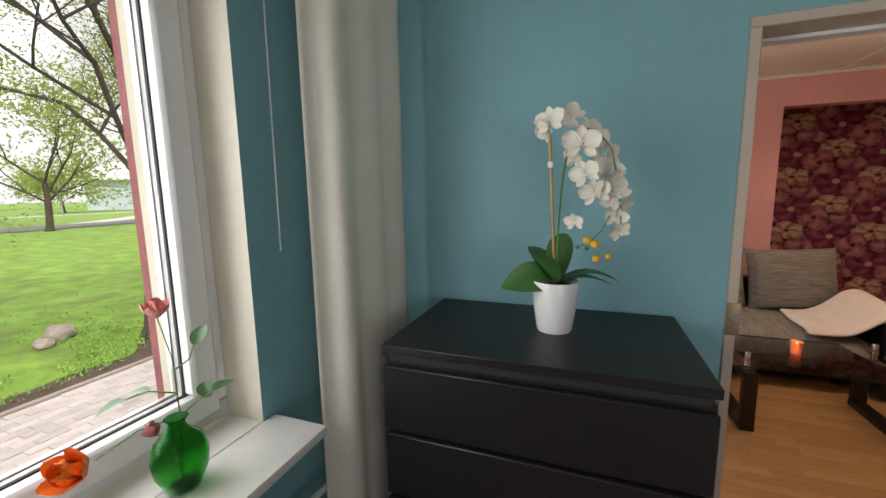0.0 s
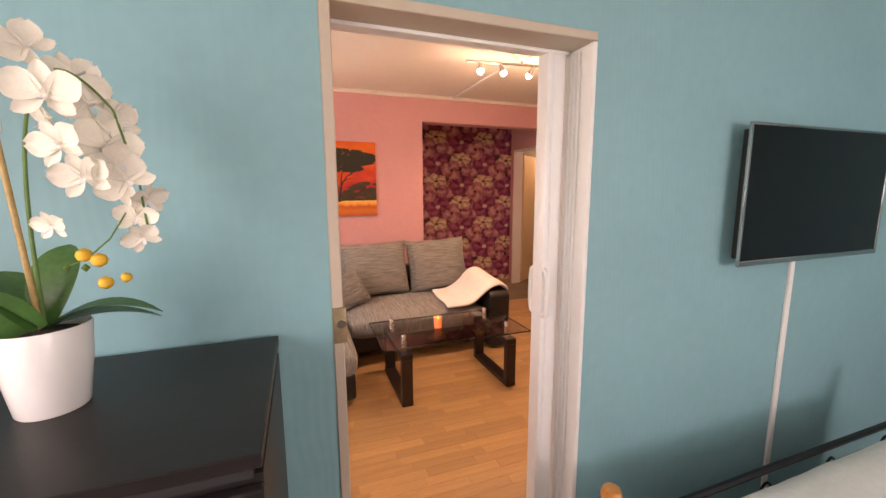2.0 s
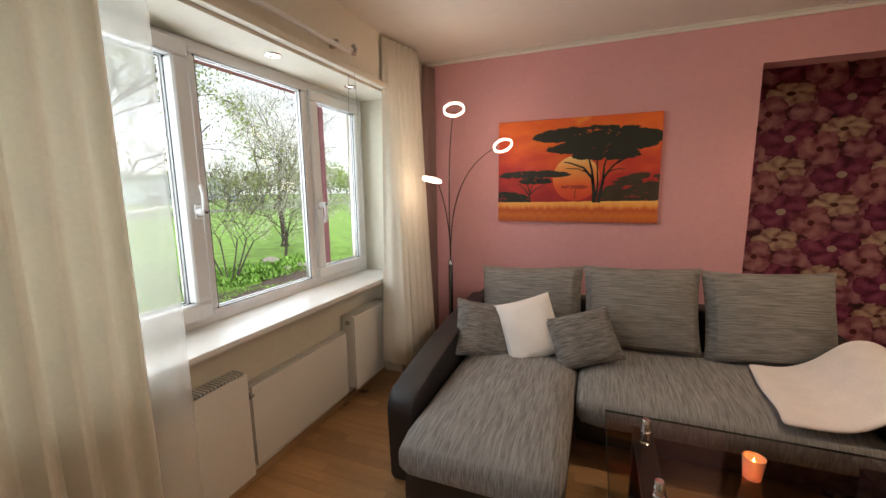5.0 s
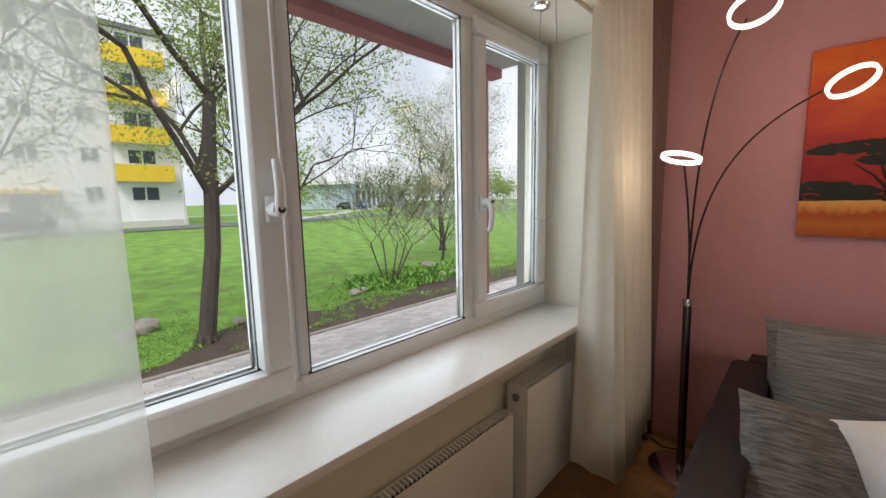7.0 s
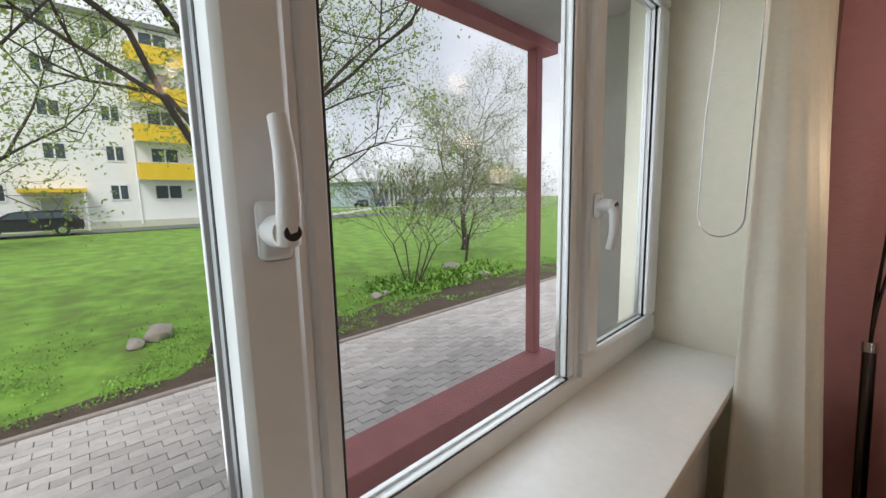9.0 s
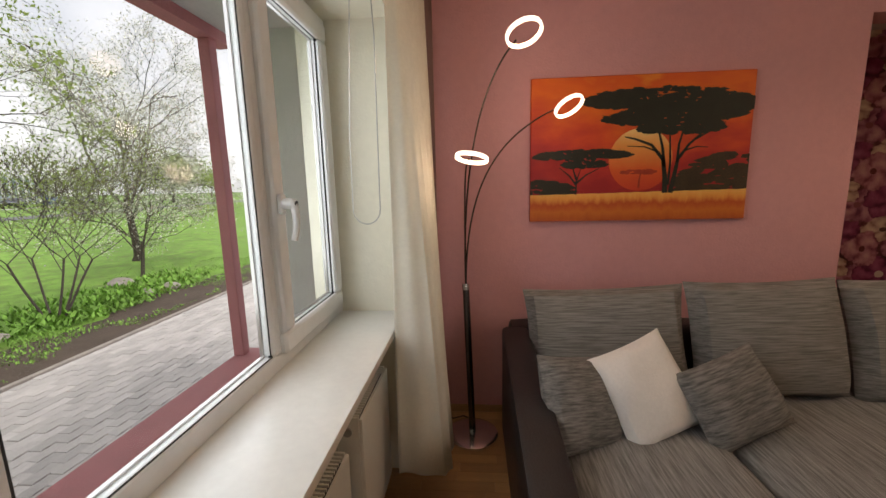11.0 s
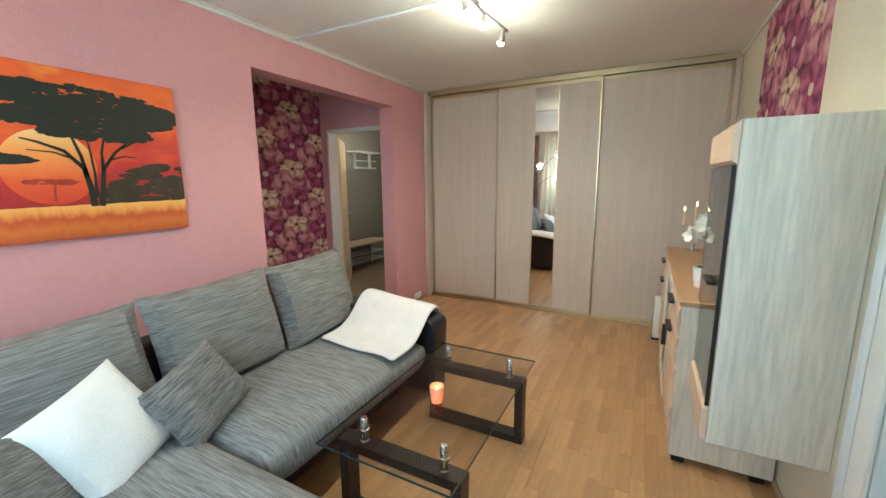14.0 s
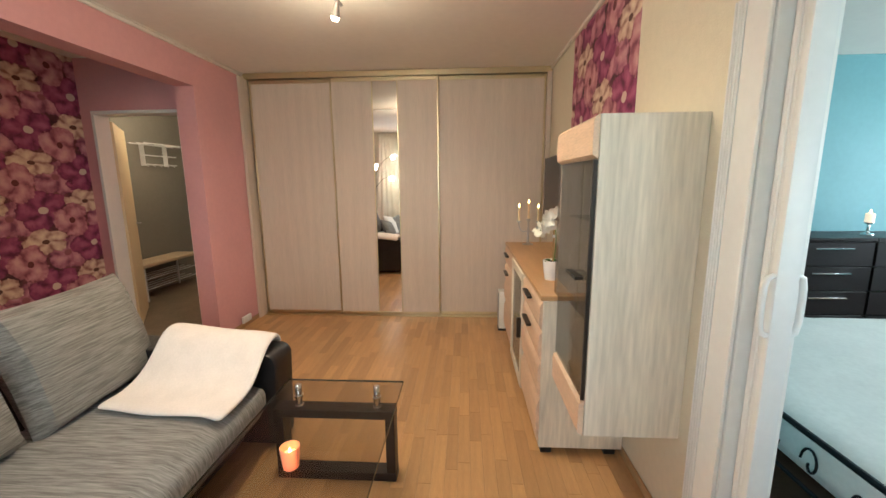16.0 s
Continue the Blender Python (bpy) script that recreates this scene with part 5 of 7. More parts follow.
def orchid_flower(par, at, size, face, roll):
    m = pose(*at, 90 + face[0], 0, face[1]) @ pose(0, 0, 0, 0, 0, roll)
    bm = bmesh.new()
    for a, ln, w in ((0, 1.0, 0.42), (128, 0.95, 0.40), (-128, 0.95, 0.40), (66, 1.08, 0.74), (-66, 1.08, 0.74)):
        petal(bm, m @ pose(0, 0, 0, 0, 0, a), ln * size, w * size, 0.18)
    fl = part("flower", bm, M_PETAL, par, "white orchid bloom")
    bm = bmesh.new()
    petal(bm, m @ pose(0, 0, 0.004, 30, 0, 180), 0.45 * size, 0.16 * size, 0.7)
    part("lip", bm, M_PORCELAIN, fl, "small cupped lip")


def orchid(m, scale, label, pot_h, pot_r, blooms, stem, leaves, stick, ribbed=False):
    o = thing("potted_orchid", label, "potted plant", m)
    pr = [(pot_r * 0.72, 0), (pot_r * 0.75, 0.003), (pot_r * 0.92, pot_h * 0.55), (pot_r, pot_h - 0.004), (pot_r * 0.97, pot_h), (pot_r * 0.92, pot_h - 0.004), (pot_r * 0.88, pot_h - 0.02)]
    part("pot", lathe(bmesh.new(), pr, seg=32), M_PORCELAIN, o, "white ceramic pot")
    part("soil", lathe(bmesh.new(), [(pot_r * 0.9, pot_h - 0.018), (pot_r * 0.4, pot_h - 0.008), (0.001, pot_h - 0.006)]), M_SOIL, o, "dark potting soil")
    for az, ln, w, dr, *roll in leaves:
        bm = bmesh.new()
        leaf(bm, pose(0, 0, pot_h - 0.01, 0, 0, az) @ pose(0, 0, 0, 0, roll[0] if roll else 0, 0), ln, w, dr)
        part("leaf", bm, M_LEAF, o, "broad green strap leaf")
    part("stem", tube(bmesh.new(), stem, 0.0035, 8, 0.0018), M_STEM, o)
    if stick:
        part("cane", cyl(bmesh.new(), stick[0], stick[1], 0.0045), M_CANE, o, "bamboo support cane")
        mid = [a + (b - a) * 0.80 for a, b in zip(*stick)]
        part("clip", cyl(bmesh.new(), (mid[0], mid[1], mid[2] - 0.008), (mid[0], mid[1], mid[2] + 0.008), 0.009), M_PORCELAIN, o, "white tie")
    for b in blooms:
        orchid_flower(o, *b)
    return o


ob = orchid(pose(2.585, 2.345, 0.894), 1, "small white orchid in a textured white pot", 0.116, 0.052,
            [((-0.02 + 0.03 * math.sin(i * 2.1), 0.012 * i - 0.01 + 0.02 * math.sin(i * 1.3), 0.385 - 0.014 * i), 0.045, (-10, -90 + 50 * math.sin(i * 3)), 40 * i) for i in range(8)],
            bez((0, -0.01, 0.10), (-0.01, -0.03, 0.28), (-0.02, -0.01, 0.42), (-0.03, 0.08, 0.29)), [], ((0.0, -0.005, 0.08), (-0.005, -0.005, 0.30)))
for a in range(4):
    bm = bmesh.new()
    leaf(bm, pose(0, 0, 0.09, 0, 0, 40 + 90 * a), 0.06, 0.02, (0.05, 0.03))
    part("leaf", bm, M_LEAF, ob, "broad green strap leaf")

bx = thing("air_heater", "slim white and silver heater standing beside the sideboard", "heater", pose(4.088, 2.485, 0))
part("casing", B(-0.06, 0.06, -0.035, 0.035, 0.02, 0.40, 0.008, 2), M_RADIATOR, bx)
part("grille", B(-0.045, 0.045, 0.035, 0.039, 0.06, 0.36, 0.002), M_STEEL, bx, "silver front grille")
part("foot", B(-0.064, 0.064, -0.04, 0.04, 0.0, 0.022, 0.004), M_HANDLE, bx)
so = thing("wall_socket", "white double socket low on the pink wall", "socket", pose(4.06, Y1 - 0.014, 0.085))
part("plate", B(-0.075, 0.075, -0.022, 0.0, -0.035, 0.035, 0.006, 2), M_WHITE, so)
for x in (-0.036, 0.036):
    part("socket_well", cyl(bmesh.new(), (x, -0.024, 0), (x, -0.0215, 0), 0.02), M_PORCELAIN, so)

# ceiling track with four spots
tr = thing("ceiling_track_light", "brushed steel ceiling bar with four lit spots", "ceiling light", pose(2.34, 3.61, CEIL))
part("canopy", lathe(bmesh.new(), [(0.001, -0.055), (0.03, -0.054), (0.05, -0.045), (0.06, -0.02), (0.062, 0.0)]), M_WHITE2, tr, "white domed canopy")
part("bar", tube(bmesh.new(), [(-0.47, 0.045, -0.085), (-0.2, 0.015, -0.08), (0.1, -0.005, -0.08), (0.42, -0.035, -0.085)], 0.011, 10), M_STEEL, tr)
part("rod", cyl(bmesh.new(), (0, 0.003, -0.085), (0, 0.003, -0.04), 0.012), M_STEEL, tr)
for x, y, ax, az in ((-0.36, 0.03, 25, 160), (-0.19, 0.012, 25, 200), (0.10, -0.005, 32, 80), (0.36, -0.03, 20, -40)):
    sm_ = pose(x, y, -0.095, 0, 0, az) @ pose(0, 0, 0, ax, 0, 0)
    sp = part("spot", lathe(bmesh.new(), [(0.008, 0.01), (0.012, 0.0), (0.018, -0.03), (0.026, -0.062), (0.03, -0.075), (0.027, -0.075), (0.02, -0.055)], seg=20, cap=False), M_STEEL, tr, "steel spot head", at=sm_)
    part("bulb", lathe(bmesh.new(), [(0.001, -0.098), (0.012, -0.095), (0.021, -0.087), (0.024, -0.076), (0.020, -0.062), (0.001, -0.052)], seg=16), M_BULB, sp, "glowing bulb")

# ---- bedroom ----
dres = thing("dresser", "black-brown four-drawer dresser against the teal wall", "dresser", pose(0.128, 1.815, 0))
part("body", B(-0.398, 0.398, -0.484, -0.005, 0.0, 1.06), M_BLACKBROWN, dres, smooth=False)
part("top", B(-0.40, 0.40, -0.509, -0.003, 1.084, 1.108, 0.002), M_BLACKBROWN, dres)
part("top_recess", B(-0.385, 0.385, -0.49, -0.01, 1.058, 1.085), M_GASKET, dres, "dark shadow gap under the top", smooth=False)
for i in range(5):
    z = 0.045 + 0.203 * i
    part("drawer", B(-0.399, 0.399, -0.506, -0.485, z, z + 0.189, 0.003), M_BLACKBROWN, dres, "smooth black-brown drawer front")

stem = bez((0.005, 0, 0.15), (0.0, 0.0, 0.45), (0.02, 0.0, 0.70), (0.14, 0.0, 0.52)) + [(0.165, 0.0, 0.40), (0.17, 0.0, 0.32)]
blooms = []
for x, y, z, s, f, r in ((-0.02, -0.02, 0.60, 0.052, (-10, -20), 10), (0.035, 0.0, 0.61, 0.05, (-20, 30), 60), (0.06, -0.02, 0.535, 0.062, (0, 5), 0), (0.10, 0.01, 0.53, 0.058, (-8, 30), 40),
                          (0.075, -0.03, 0.455, 0.05, (5, -15), 20), (0.125, 0.0, 0.46, 0.058, (0, 25), -20), (0.10, -0.03, 0.405, 0.05, (10, 0), 15), (0.15, -0.01, 0.40, 0.055, (6, 20), 50), (0.155, 0.0, 0.335, 0.04, (15, 10), -10), (0.165, -0.015, 0.30, 0.036, (20, 20), 30), (0.05, -0.03, 0.325, 0.034, (15, -20), 5),
                          (-0.035, 0.0, 0.585, 0.050, (35, -55), 30), (0.085, 0.02, 0.575, 0.052, (-35, 50), 15), (0.135, 0.02, 0.50, 0.050, (-5, 60), 25), (0.045, 0.015, 0.50, 0.046, (15, -50), -20), (0.14, -0.02, 0.43, 0.048, (25, 40), 70), (0.17, 0.01, 0.365, 0.042, (20, 55), 10)):
    blooms.append(((x, y, z), s * 0.82, f, r))
ob = orchid(pose(0.168, 1.575, 1.108), 1, "white silk orchid in a white ceramic pot on the dresser", 0.152, 0.068, blooms, stem,
            [(100, 0.16, 0.056, (0.10, 0.13), -42), (-85, 0.175, 0.034, (0.12, 0.11)), (-70, 0.17, 0.028, (0.07, 0.08)), (60, 0.10, 0.045, (0.16, 0.06)), (150, 0.10, 0.04, (0.16, 0.06)), (-10, 0.09, 0.04, (0.22, 0.08))],
            ((0.0, 0.0, 0.13), (-0.025, 0.0, 0.575)))
for x, z, r in ((0.085, 0.275, 0.012), (0.105, 0.265, 0.0125), (0.11, 0.225, 0.0115), (0.14, 0.232, 0.009)):
    part("bud", lathe(bmesh.new(), [(0.001, -r), (r * 0.8, -r * 0.6), (r, 0), (r * 0.8, r * 0.6), (0.001, r)], (x, -0.03, z), 12), M_YELLOW, ob, "yellow orchid bud")
for x, z, r in ((0.06, 0.255, 0.006), (0.085, 0.253, 0.007)):
    part("bud", lathe(bmesh.new(), [(0.001, -r), (r, 0), (0.001, r)], (x, -0.03, z), 10), M_STEM, ob, "small green bud")
part("flower_stalk", tube(bmesh.new(), [(0.15, 0, 0.36), (0.12, -0.02, 0.30), (0.09, -0.03, 0.27), (0.06, -0.03, 0.256)], 0.0014, 6), M_STEM, ob)

tv("television", pose(2.722, YB - 0.047, 1.466, 0, 0, 0), 0.975, 0.555, "dark flat television on the teal bedroom wall")
solid("cable_duct", box(bmesh.new(), 2.685, 2.715, YB - 0.014, YB, 0.0, 1.20, 0.003), M_WHITE2, "white cable duct running down the wall", "cable duct")
pf = thing("picture_frame", "small wooden picture frame hung above the doorway", "picture", pose(1.10, YB - 0.012, 2.23))
part("frame", bar_frame(bmesh.new(), -0.014, 0.012, -0.155, 0.155, -0.15, 0.15, 0.03, 0.004), M_PINE, pf, at=pose(0, 0, 0, 0, 0, 90))
part("print", B(-0.128, 0.128, 0.0, 0.006, -0.122, 0.122), M_CREAM, pf, smooth=False)

bed = thing("bed", "iron double bed with turned pine posts and white bedding", "bed", pose(1.415, -0.60, 0))
BW, BL = 1.76, 2.12
for x, y, h in ((0, BL, 0.63), (BW, BL, 0.63), (0, 0, 0.95), (BW, 0, 0.95)):
    part("post", lathe(bmesh.new(), [(0.026, 0), (0.026, h - 0.16), (0.032, h - 0.15), (0.024, h - 0.135), (0.033, h - 0.10), (0.03, h - 0.07), (0.018, h - 0.055), (0.028, h - 0.045), (0.031, h - 0.025), (0.024, h - 0.006), (0.004, h)], (x, y, 0), 18), M_PINE, bed, "turned varnished pine post")
part("foot_rail", tube(bmesh.new(), [(0, BL, 0.488), (BW * 0.5, BL, 0.492), (BW, BL, 0.488)], 0.013, 8), M_IRON, bed, "black iron foot rail")
part("foot_rail", tube(bmesh.new(), [(0, BL, 0.27), (BW, BL, 0.27)], 0.009, 8), M_IRON, bed, "black iron foot rail")
part("head_rail", tube(bmesh.new(), [(0, 0, 0.85), (BW * 0.5, 0, 0.92), (BW, 0, 0.85)], 0.011, 8), M_IRON, bed, "black iron head rail")
for k in range(8):
    cx = 0.13 + k * 0.195
    s = 1 if k % 2 else -1
    pts = [(cx + s * (0.075 - 0.0042 * i) * math.cos(0.42 * i) * 0.6, BL, 0.375 + (0.075 - 0.0042 * i) * math.sin(0.42 * i) * s) for i in range(16)]
    part("scroll", tube(bmesh.new(), pts, 0.005, 6), M_IRON, bed, "black iron scroll")
for x in (0.0, BW):
    part("side_rail", B(x - 0.012, x + 0.012, 0.02, BL - 0.02, 0.24, 0.30, 0.003), M_IRON, bed, "black iron side rail")
part("mattress", slab(0.03, BW - 0.03, 0.03, BL - 0.05, 0.26, 0.465, 0.06, 0.01), M_BEDDING, bed, "white mattress")
bm = slab(0.012, BW - 0.012, 0.30, BL - 0.03, 0.30, 0.49, 0.05, 0.015, 24)
for v in bm.verts:
    if v.co.z > 0.44:
        v.co.z += 0.008 * noise.noise(v.co * 6) + 0.005 * noise.noise(v.co * 15)
part("quilt", bm, M_BEDDING, bed, "white rumpled quilt")
part("pillow", pillow(0.7, 0.45, 0.14, 4), M_BEDDING, bed, "white pillow", at=pose(0.42, 0.22, 0.53, 80, 0, 0))
part("pillow", pillow(0.7, 0.45, 0.14, 5), M_BEDDING, bed, "white pillow", at=pose(1.2, 0.22, 0.53, 80, 0, 0))

for y in (-0.33, -1.03):
    ch = thing("drawer_chest", "glossy black drawer chest with slim steel handles", "chest of drawers", pose(4.29, y, 0), group="black chests by the bedroom wall")
    part("body", B(-0.44, -0.005, -0.345, 0.345, 0.03, 0.93, 0.003), M_BLACKBROWN, ch)
    part("top", B(-0.47, -0.004, -0.348, 0.348, 0.932, 0.96, 0.003), M_BLACKBROWN, ch)
    for i in range(4):
        d = part("drawer", B(-0.462, -0.441, -0.338, 0.338, 0.05 + 0.22 * i, 0.26 + 0.22 * i, 0.003), M_BLACKBROWN, ch)
        part("handle", B(-0.485, -0.463, -0.16, 0.16, 0.20 + 0.22 * i, 0.212 + 0.22 * i, 0.002), M_CHROME, d, "slim steel bar handle")
    for x, yy in ((-0.4, -0.3), (-0.4, 0.3), (-0.05, -0.3), (-0.05, 0.3)):
        part("foot", cyl(bmesh.new(), (x, yy, 0), (x, yy, 0.032), 0.02), M_GASKET, ch)
pc = thing("pillar_candle", "lit cream candle on a short glass stand", "candle", pose(4.05, -0.80, 0.96))
part("stand", lathe(bmesh.new(), [(0.045, 0), (0.043, 0.008), (0.012, 0.02), (0.01, 0.05), (0.014, 0.07), (0.009, 0.09), (0.036, 0.105), (0.036, 0.112), (0.001, 0.112)]), M_CHROME, pc)
part("candle", cyl(bmesh.new(), (0, 0, 0.112), (0, 0, 0.19), 0.032), glow("lit_pillar", (1.0, 0.72, 0.5), 0.6), pc, "glowing cream wax")
part("flame", lathe(bmesh.new(), [(0.001, 0.19), (0.006, 0.198), (0.005, 0.21), (0.001, 0.226)], seg=10), M_FLAME, pc)

curtain("curtain", [(-0.505, 1.33), (-0.44, 1.40), (-0.41, 1.55), (-0.39, 1.72)], 0.03, 2.50, 3, 0.015, M_DRAPE, "heavy beige bedroom curtain gathered beside the window", 11)
bm = bmesh.new()
for i in range(115):
    bmesh.ops.create_icosphere(bm, subdivisions=1, radius=0.0032, matrix=Matrix.Translation((-0.60, 1.31 + 0.0004 * i * 0.2, 1.36 + i * 0.0085)))
tube(bm, [(-0.60, 1.31, 1.36), (-0.60, 1.322, 2.4)], 0.0012, 5)
solid("bead_chain", bm, M_PORCELAIN, "white beaded blind cord beside the bedroom window", "blind chain")
solid("heating_pipe", tube(bmesh.new(), [(-0.55, -0.7, 0.55), (-0.55, 1.2, 0.55), (-0.57, 1.8, 0.50)], 0.011, 8), M_RADIATOR, "white heating pipe below the bedroom sill", "pipe", "structure")

vs = thing("flower_vase", "green glass vase with artificial flowers on the sill", "vase", pose(-0.60, 0.955, SILL))
M_GREENGLASS = material("green_glass", (0.06, 0.55, 0.12), 0.03, var=0.0, scale=3)
M_GREENGLASS.node_tree.nodes["Principled BSDF"].inputs["Transmission Weight"].default_value = 0.97
M_GREENGLASS.node_tree.nodes["Principled BSDF"].inputs["IOR"].default_value = 1.2
part("bowl", lathe(bmesh.new(), [(0.030, 0.0), (0.036, 0.004), (0.055, 0.05), (0.058, 0.085), (0.048, 0.12), (0.022, 0.145), (0.016, 0.158), (0.024, 0.172), (0.021, 0.172), (0.013, 0.158), (0.019, 0.143), (0.044, 0.118), (0.054, 0.085), (0.05, 0.05), (0.03, 0.01), (0.001, 0.008)], seg=32), M_GREENGLASS, vs, "round green glass bowl")
for pts in ([(0.0, 0.0, 0.02), (0.0, 0.01, 0.17), (-0.02, 0.02, 0.30), (-0.055, 0.02, 0.395)], [(0.0, 0.0, 0.02), (-0.005, -0.01, 0.17), (-0.03, -0.06, 0.17), (-0.05, -0.13, 0.145)], [(-0.02, 0.02, 0.27), (0.0, 0.045, 0.29), (0.005, 0.06, 0.33)], [(-0.01, 0.015, 0.22), (-0.05, -0.02, 0.235), (-0.08, -0.05, 0.225)], [(0, 0.01, 0.17), (0.03, 0.04, 0.20), (0.05, 0.06, 0.215)]):
    part("stalk", tube(bmesh.new(), pts, 0.002, 6, 0.0014), M_STEM, vs)
M_ORANGE = material("orange_petal", (0.90, 0.24, 0.03), 0.6, var=0.25, scale=25)
M_ROSE = material("pink_petal", (0.80, 0.30, 0.28), 0.6, var=0.2, scale=25)
M_DUSK = material("dusky_petal", (0.35, 0.10, 0.09), 0.7, var=0.2, scale=25)
for at, mat, size, rot, lab in (((-0.055, -0.15, 0.13), M_ORANGE, 0.06, (50, 0, 20), "orange poppy bloom"), ((-0.055, 0.02, 0.39), M_ROSE, 0.042, (5, 10, 0), "pink rose bloom"), ((-0.03, -0.055, 0.155), M_DUSK, 0.03, (70, 0, 150), "faded brown-pink bud")):
    bm = bmesh.new()
    for r in range(2):
        for k in range(5):
            petal(bm, pose(*at, *rot) @ pose(0, 0, 0, 0, 0, 72 * k + 36 * r) @ pose(0, 0, 0, 25 + 25 * r), size, size * 0.55, 0.5)
    part("flower", bm, mat, vs, lab)
for at, az, el in (((0.05, 0.06, 0.215), 0, 10), ((0.04, 0.05, 0.20), 60, 30), ((0.005, 0.06, 0.32), 20, 50), ((-0.08, -0.05, 0.225), 150, -10), ((-0.05, -0.02, 0.235), 110, 0)):
    bm = bmesh.new()
    leaf(bm, pose(*at, 0, 0, az) @ pose(0, 0, 0, el), 0.055, 0.019, (0.0, 0.012), 6)
    part("leaf", bm, M_LEAF, vs, "small green leaf")

# ---- hall ----
wr = thing("coat_rack", "white wire coat and hat rack on the hall wall", "coat rack", pose(5.60, 7.17, 1.85))
for y in (-0.02, -0.12, -0.22):
    part("rail", cyl(bmesh.new(), (-0.38, y, 0.14), (0.38, y, 0.14), 0.008, seg=8), M_WHITE, wr)
for z in (0.0, -0.12):
    part("rail", cyl(bmesh.new(), (-0.25, -0.05, z), (0.38, -0.05, z), 0.008, seg=8), M_WHITE, wr)
for x in (-0.2, 0.2):
    bm = B(x - 0.007, x + 0.007, -0.225, 0.0, 0.125, 0.139)
    part("bracket", box(bm, x - 0.007, x + 0.007, -0.058, 0.0, -0.14, 0.125), M_WHITE, wr, smooth=False)
for i in range(5):
    part("hook", tube(bmesh.new(), [(-0.2 + 0.12 * i, -0.05, -0.12), (-0.2 + 0.12 * i, -0.09, -0.15), (-0.2 + 0.12 * i, -0.1, -0.11)], 0.004, 6), M_WHITE, wr)
sbn = thing("shoe_bench", "white shoe bench with a padded wooden seat", "bench", pose(5.30, 6.99, 0))
part("seat", B(-0.50, 0.50, -0.17, 0.17, 0.43, 0.48, 0.015, 2), material("beige_seat", (0.60, 0.48, 0.33), 0.6), sbn, "beige padded seat")
for x in (-0.47, 0.47):
    for y in (-0.15, 0.15):
        part("leg", cyl(bmesh.new(), (x, y, 0), (x, y, 0.43), 0.013, seg=10), M_WHITE, sbn)
for z in (0.15, 0.28):
    for y in (-0.14, -0.05, 0.05, 0.14):
        part("shelf_rod", cyl(bmesh.new(), (-0.47, y, z), (0.47, y, z), 0.006, seg=8), M_WHITE, sbn)

# bedroom end window: unseen, assumed so that light comes from the right
win3 = thing("assumed_window_3", "assumed white plastic window in the unseen bedroom end wall", "window", kind="structure")
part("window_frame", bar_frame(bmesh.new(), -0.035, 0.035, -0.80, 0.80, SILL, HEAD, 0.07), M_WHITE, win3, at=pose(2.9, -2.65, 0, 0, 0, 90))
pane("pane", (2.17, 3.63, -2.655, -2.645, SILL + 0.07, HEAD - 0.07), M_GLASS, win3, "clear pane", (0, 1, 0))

# ---- outdoors ----
GZ = -0.6


def ground_z(x):
    t = max(0.0, min(1.0, (-x - 12) / 24))
    return GZ + 0.28 * t


def grass_mat():
    m = material("spring_grass", (0.10, 0.20, 0.03), 0.9, var=0.35, scale=0.9, bump=0.45, bump_scale=40)
    nt = m.node_tree
    b = nt.nodes["Principled BSDF"]
    tc, n = nt.nodes.new("ShaderNodeTexCoord"), nt.nodes.new("ShaderNodeTexNoise")
    n.inputs["Scale"].default_value, n.inputs["Detail"].default_value, n.inputs["Roughness"].default_value = 1.6, 9, 0.72
    r = nt.nodes.new("ShaderNodeValToRGB")
    stops = ((0.30, (0.16, 0.14, 0.05)), (0.42, (0.13, 0.23, 0.034)), (0.58, (0.19, 0.36, 0.045)), (0.75, (0.30, 0.44, 0.09)))
    while len(r.color_ramp.elements) < 4:
        r.color_ramp.elements.new(0.5)
    for e, (p, c) in zip(r.color_ramp.elements, stops):
        e.position, e.color = p, (*c, 1)
    nt.links.new(tc.outputs["Object"], n.inputs["Vector"])
    nt.links.new(n.outputs["Fac"], r.inputs["Fac"])
    nt.links.new(r.outputs["Color"], b.inputs["Base Color"])
    return m


M_GRASS = grass_mat()
M_EARTH = material("garden_soil", (0.085, 0.06, 0.045), 0.95, var=0.35, scale=4, bump=0.9, bump_scale=30)
M_PAVER = material("concrete_paver", (0.50, 0.465, 0.45), 0.85, var=0.14, scale=8, bump=0.4, bump_scale=80, rand=0.14)
M_JOINT = material("joint_sand", (0.22, 0.20, 0.18), 0.95, var=0.3, scale=20)
M_ASPHALT = material("asphalt", (0.16, 0.16, 0.165), 0.9, var=0.15, scale=2, bump=0.3)
M_BARK = material("bark", (0.075, 0.06, 0.05), 0.95, var=0.4, scale=9, stretch=(1, 1, 0.3), bump=1.0, bump_scale=28)
M_TWIG = material("twig_bark", (0.10, 0.08, 0.07), 0.95, var=0.3, scale=9)
M_FOL = sheer_mat("young_leaves", (0.33, 0.42, 0.12), 0.0, 0.5)
M_BLOS = material("pale_blossom_twigs", (0.60, 0.60, 0.52), 0.8, var=0.2, scale=3, rand=0.3)
M_WEED = material("ground_leaves", (0.18, 0.35, 0.05), 0.7, var=0.3, scale=5, rand=0.35)
M_ROCK = material("field_stone", (0.34, 0.30, 0.27), 0.9, var=0.25, scale=7, bump=0.8, bump_scale=25)

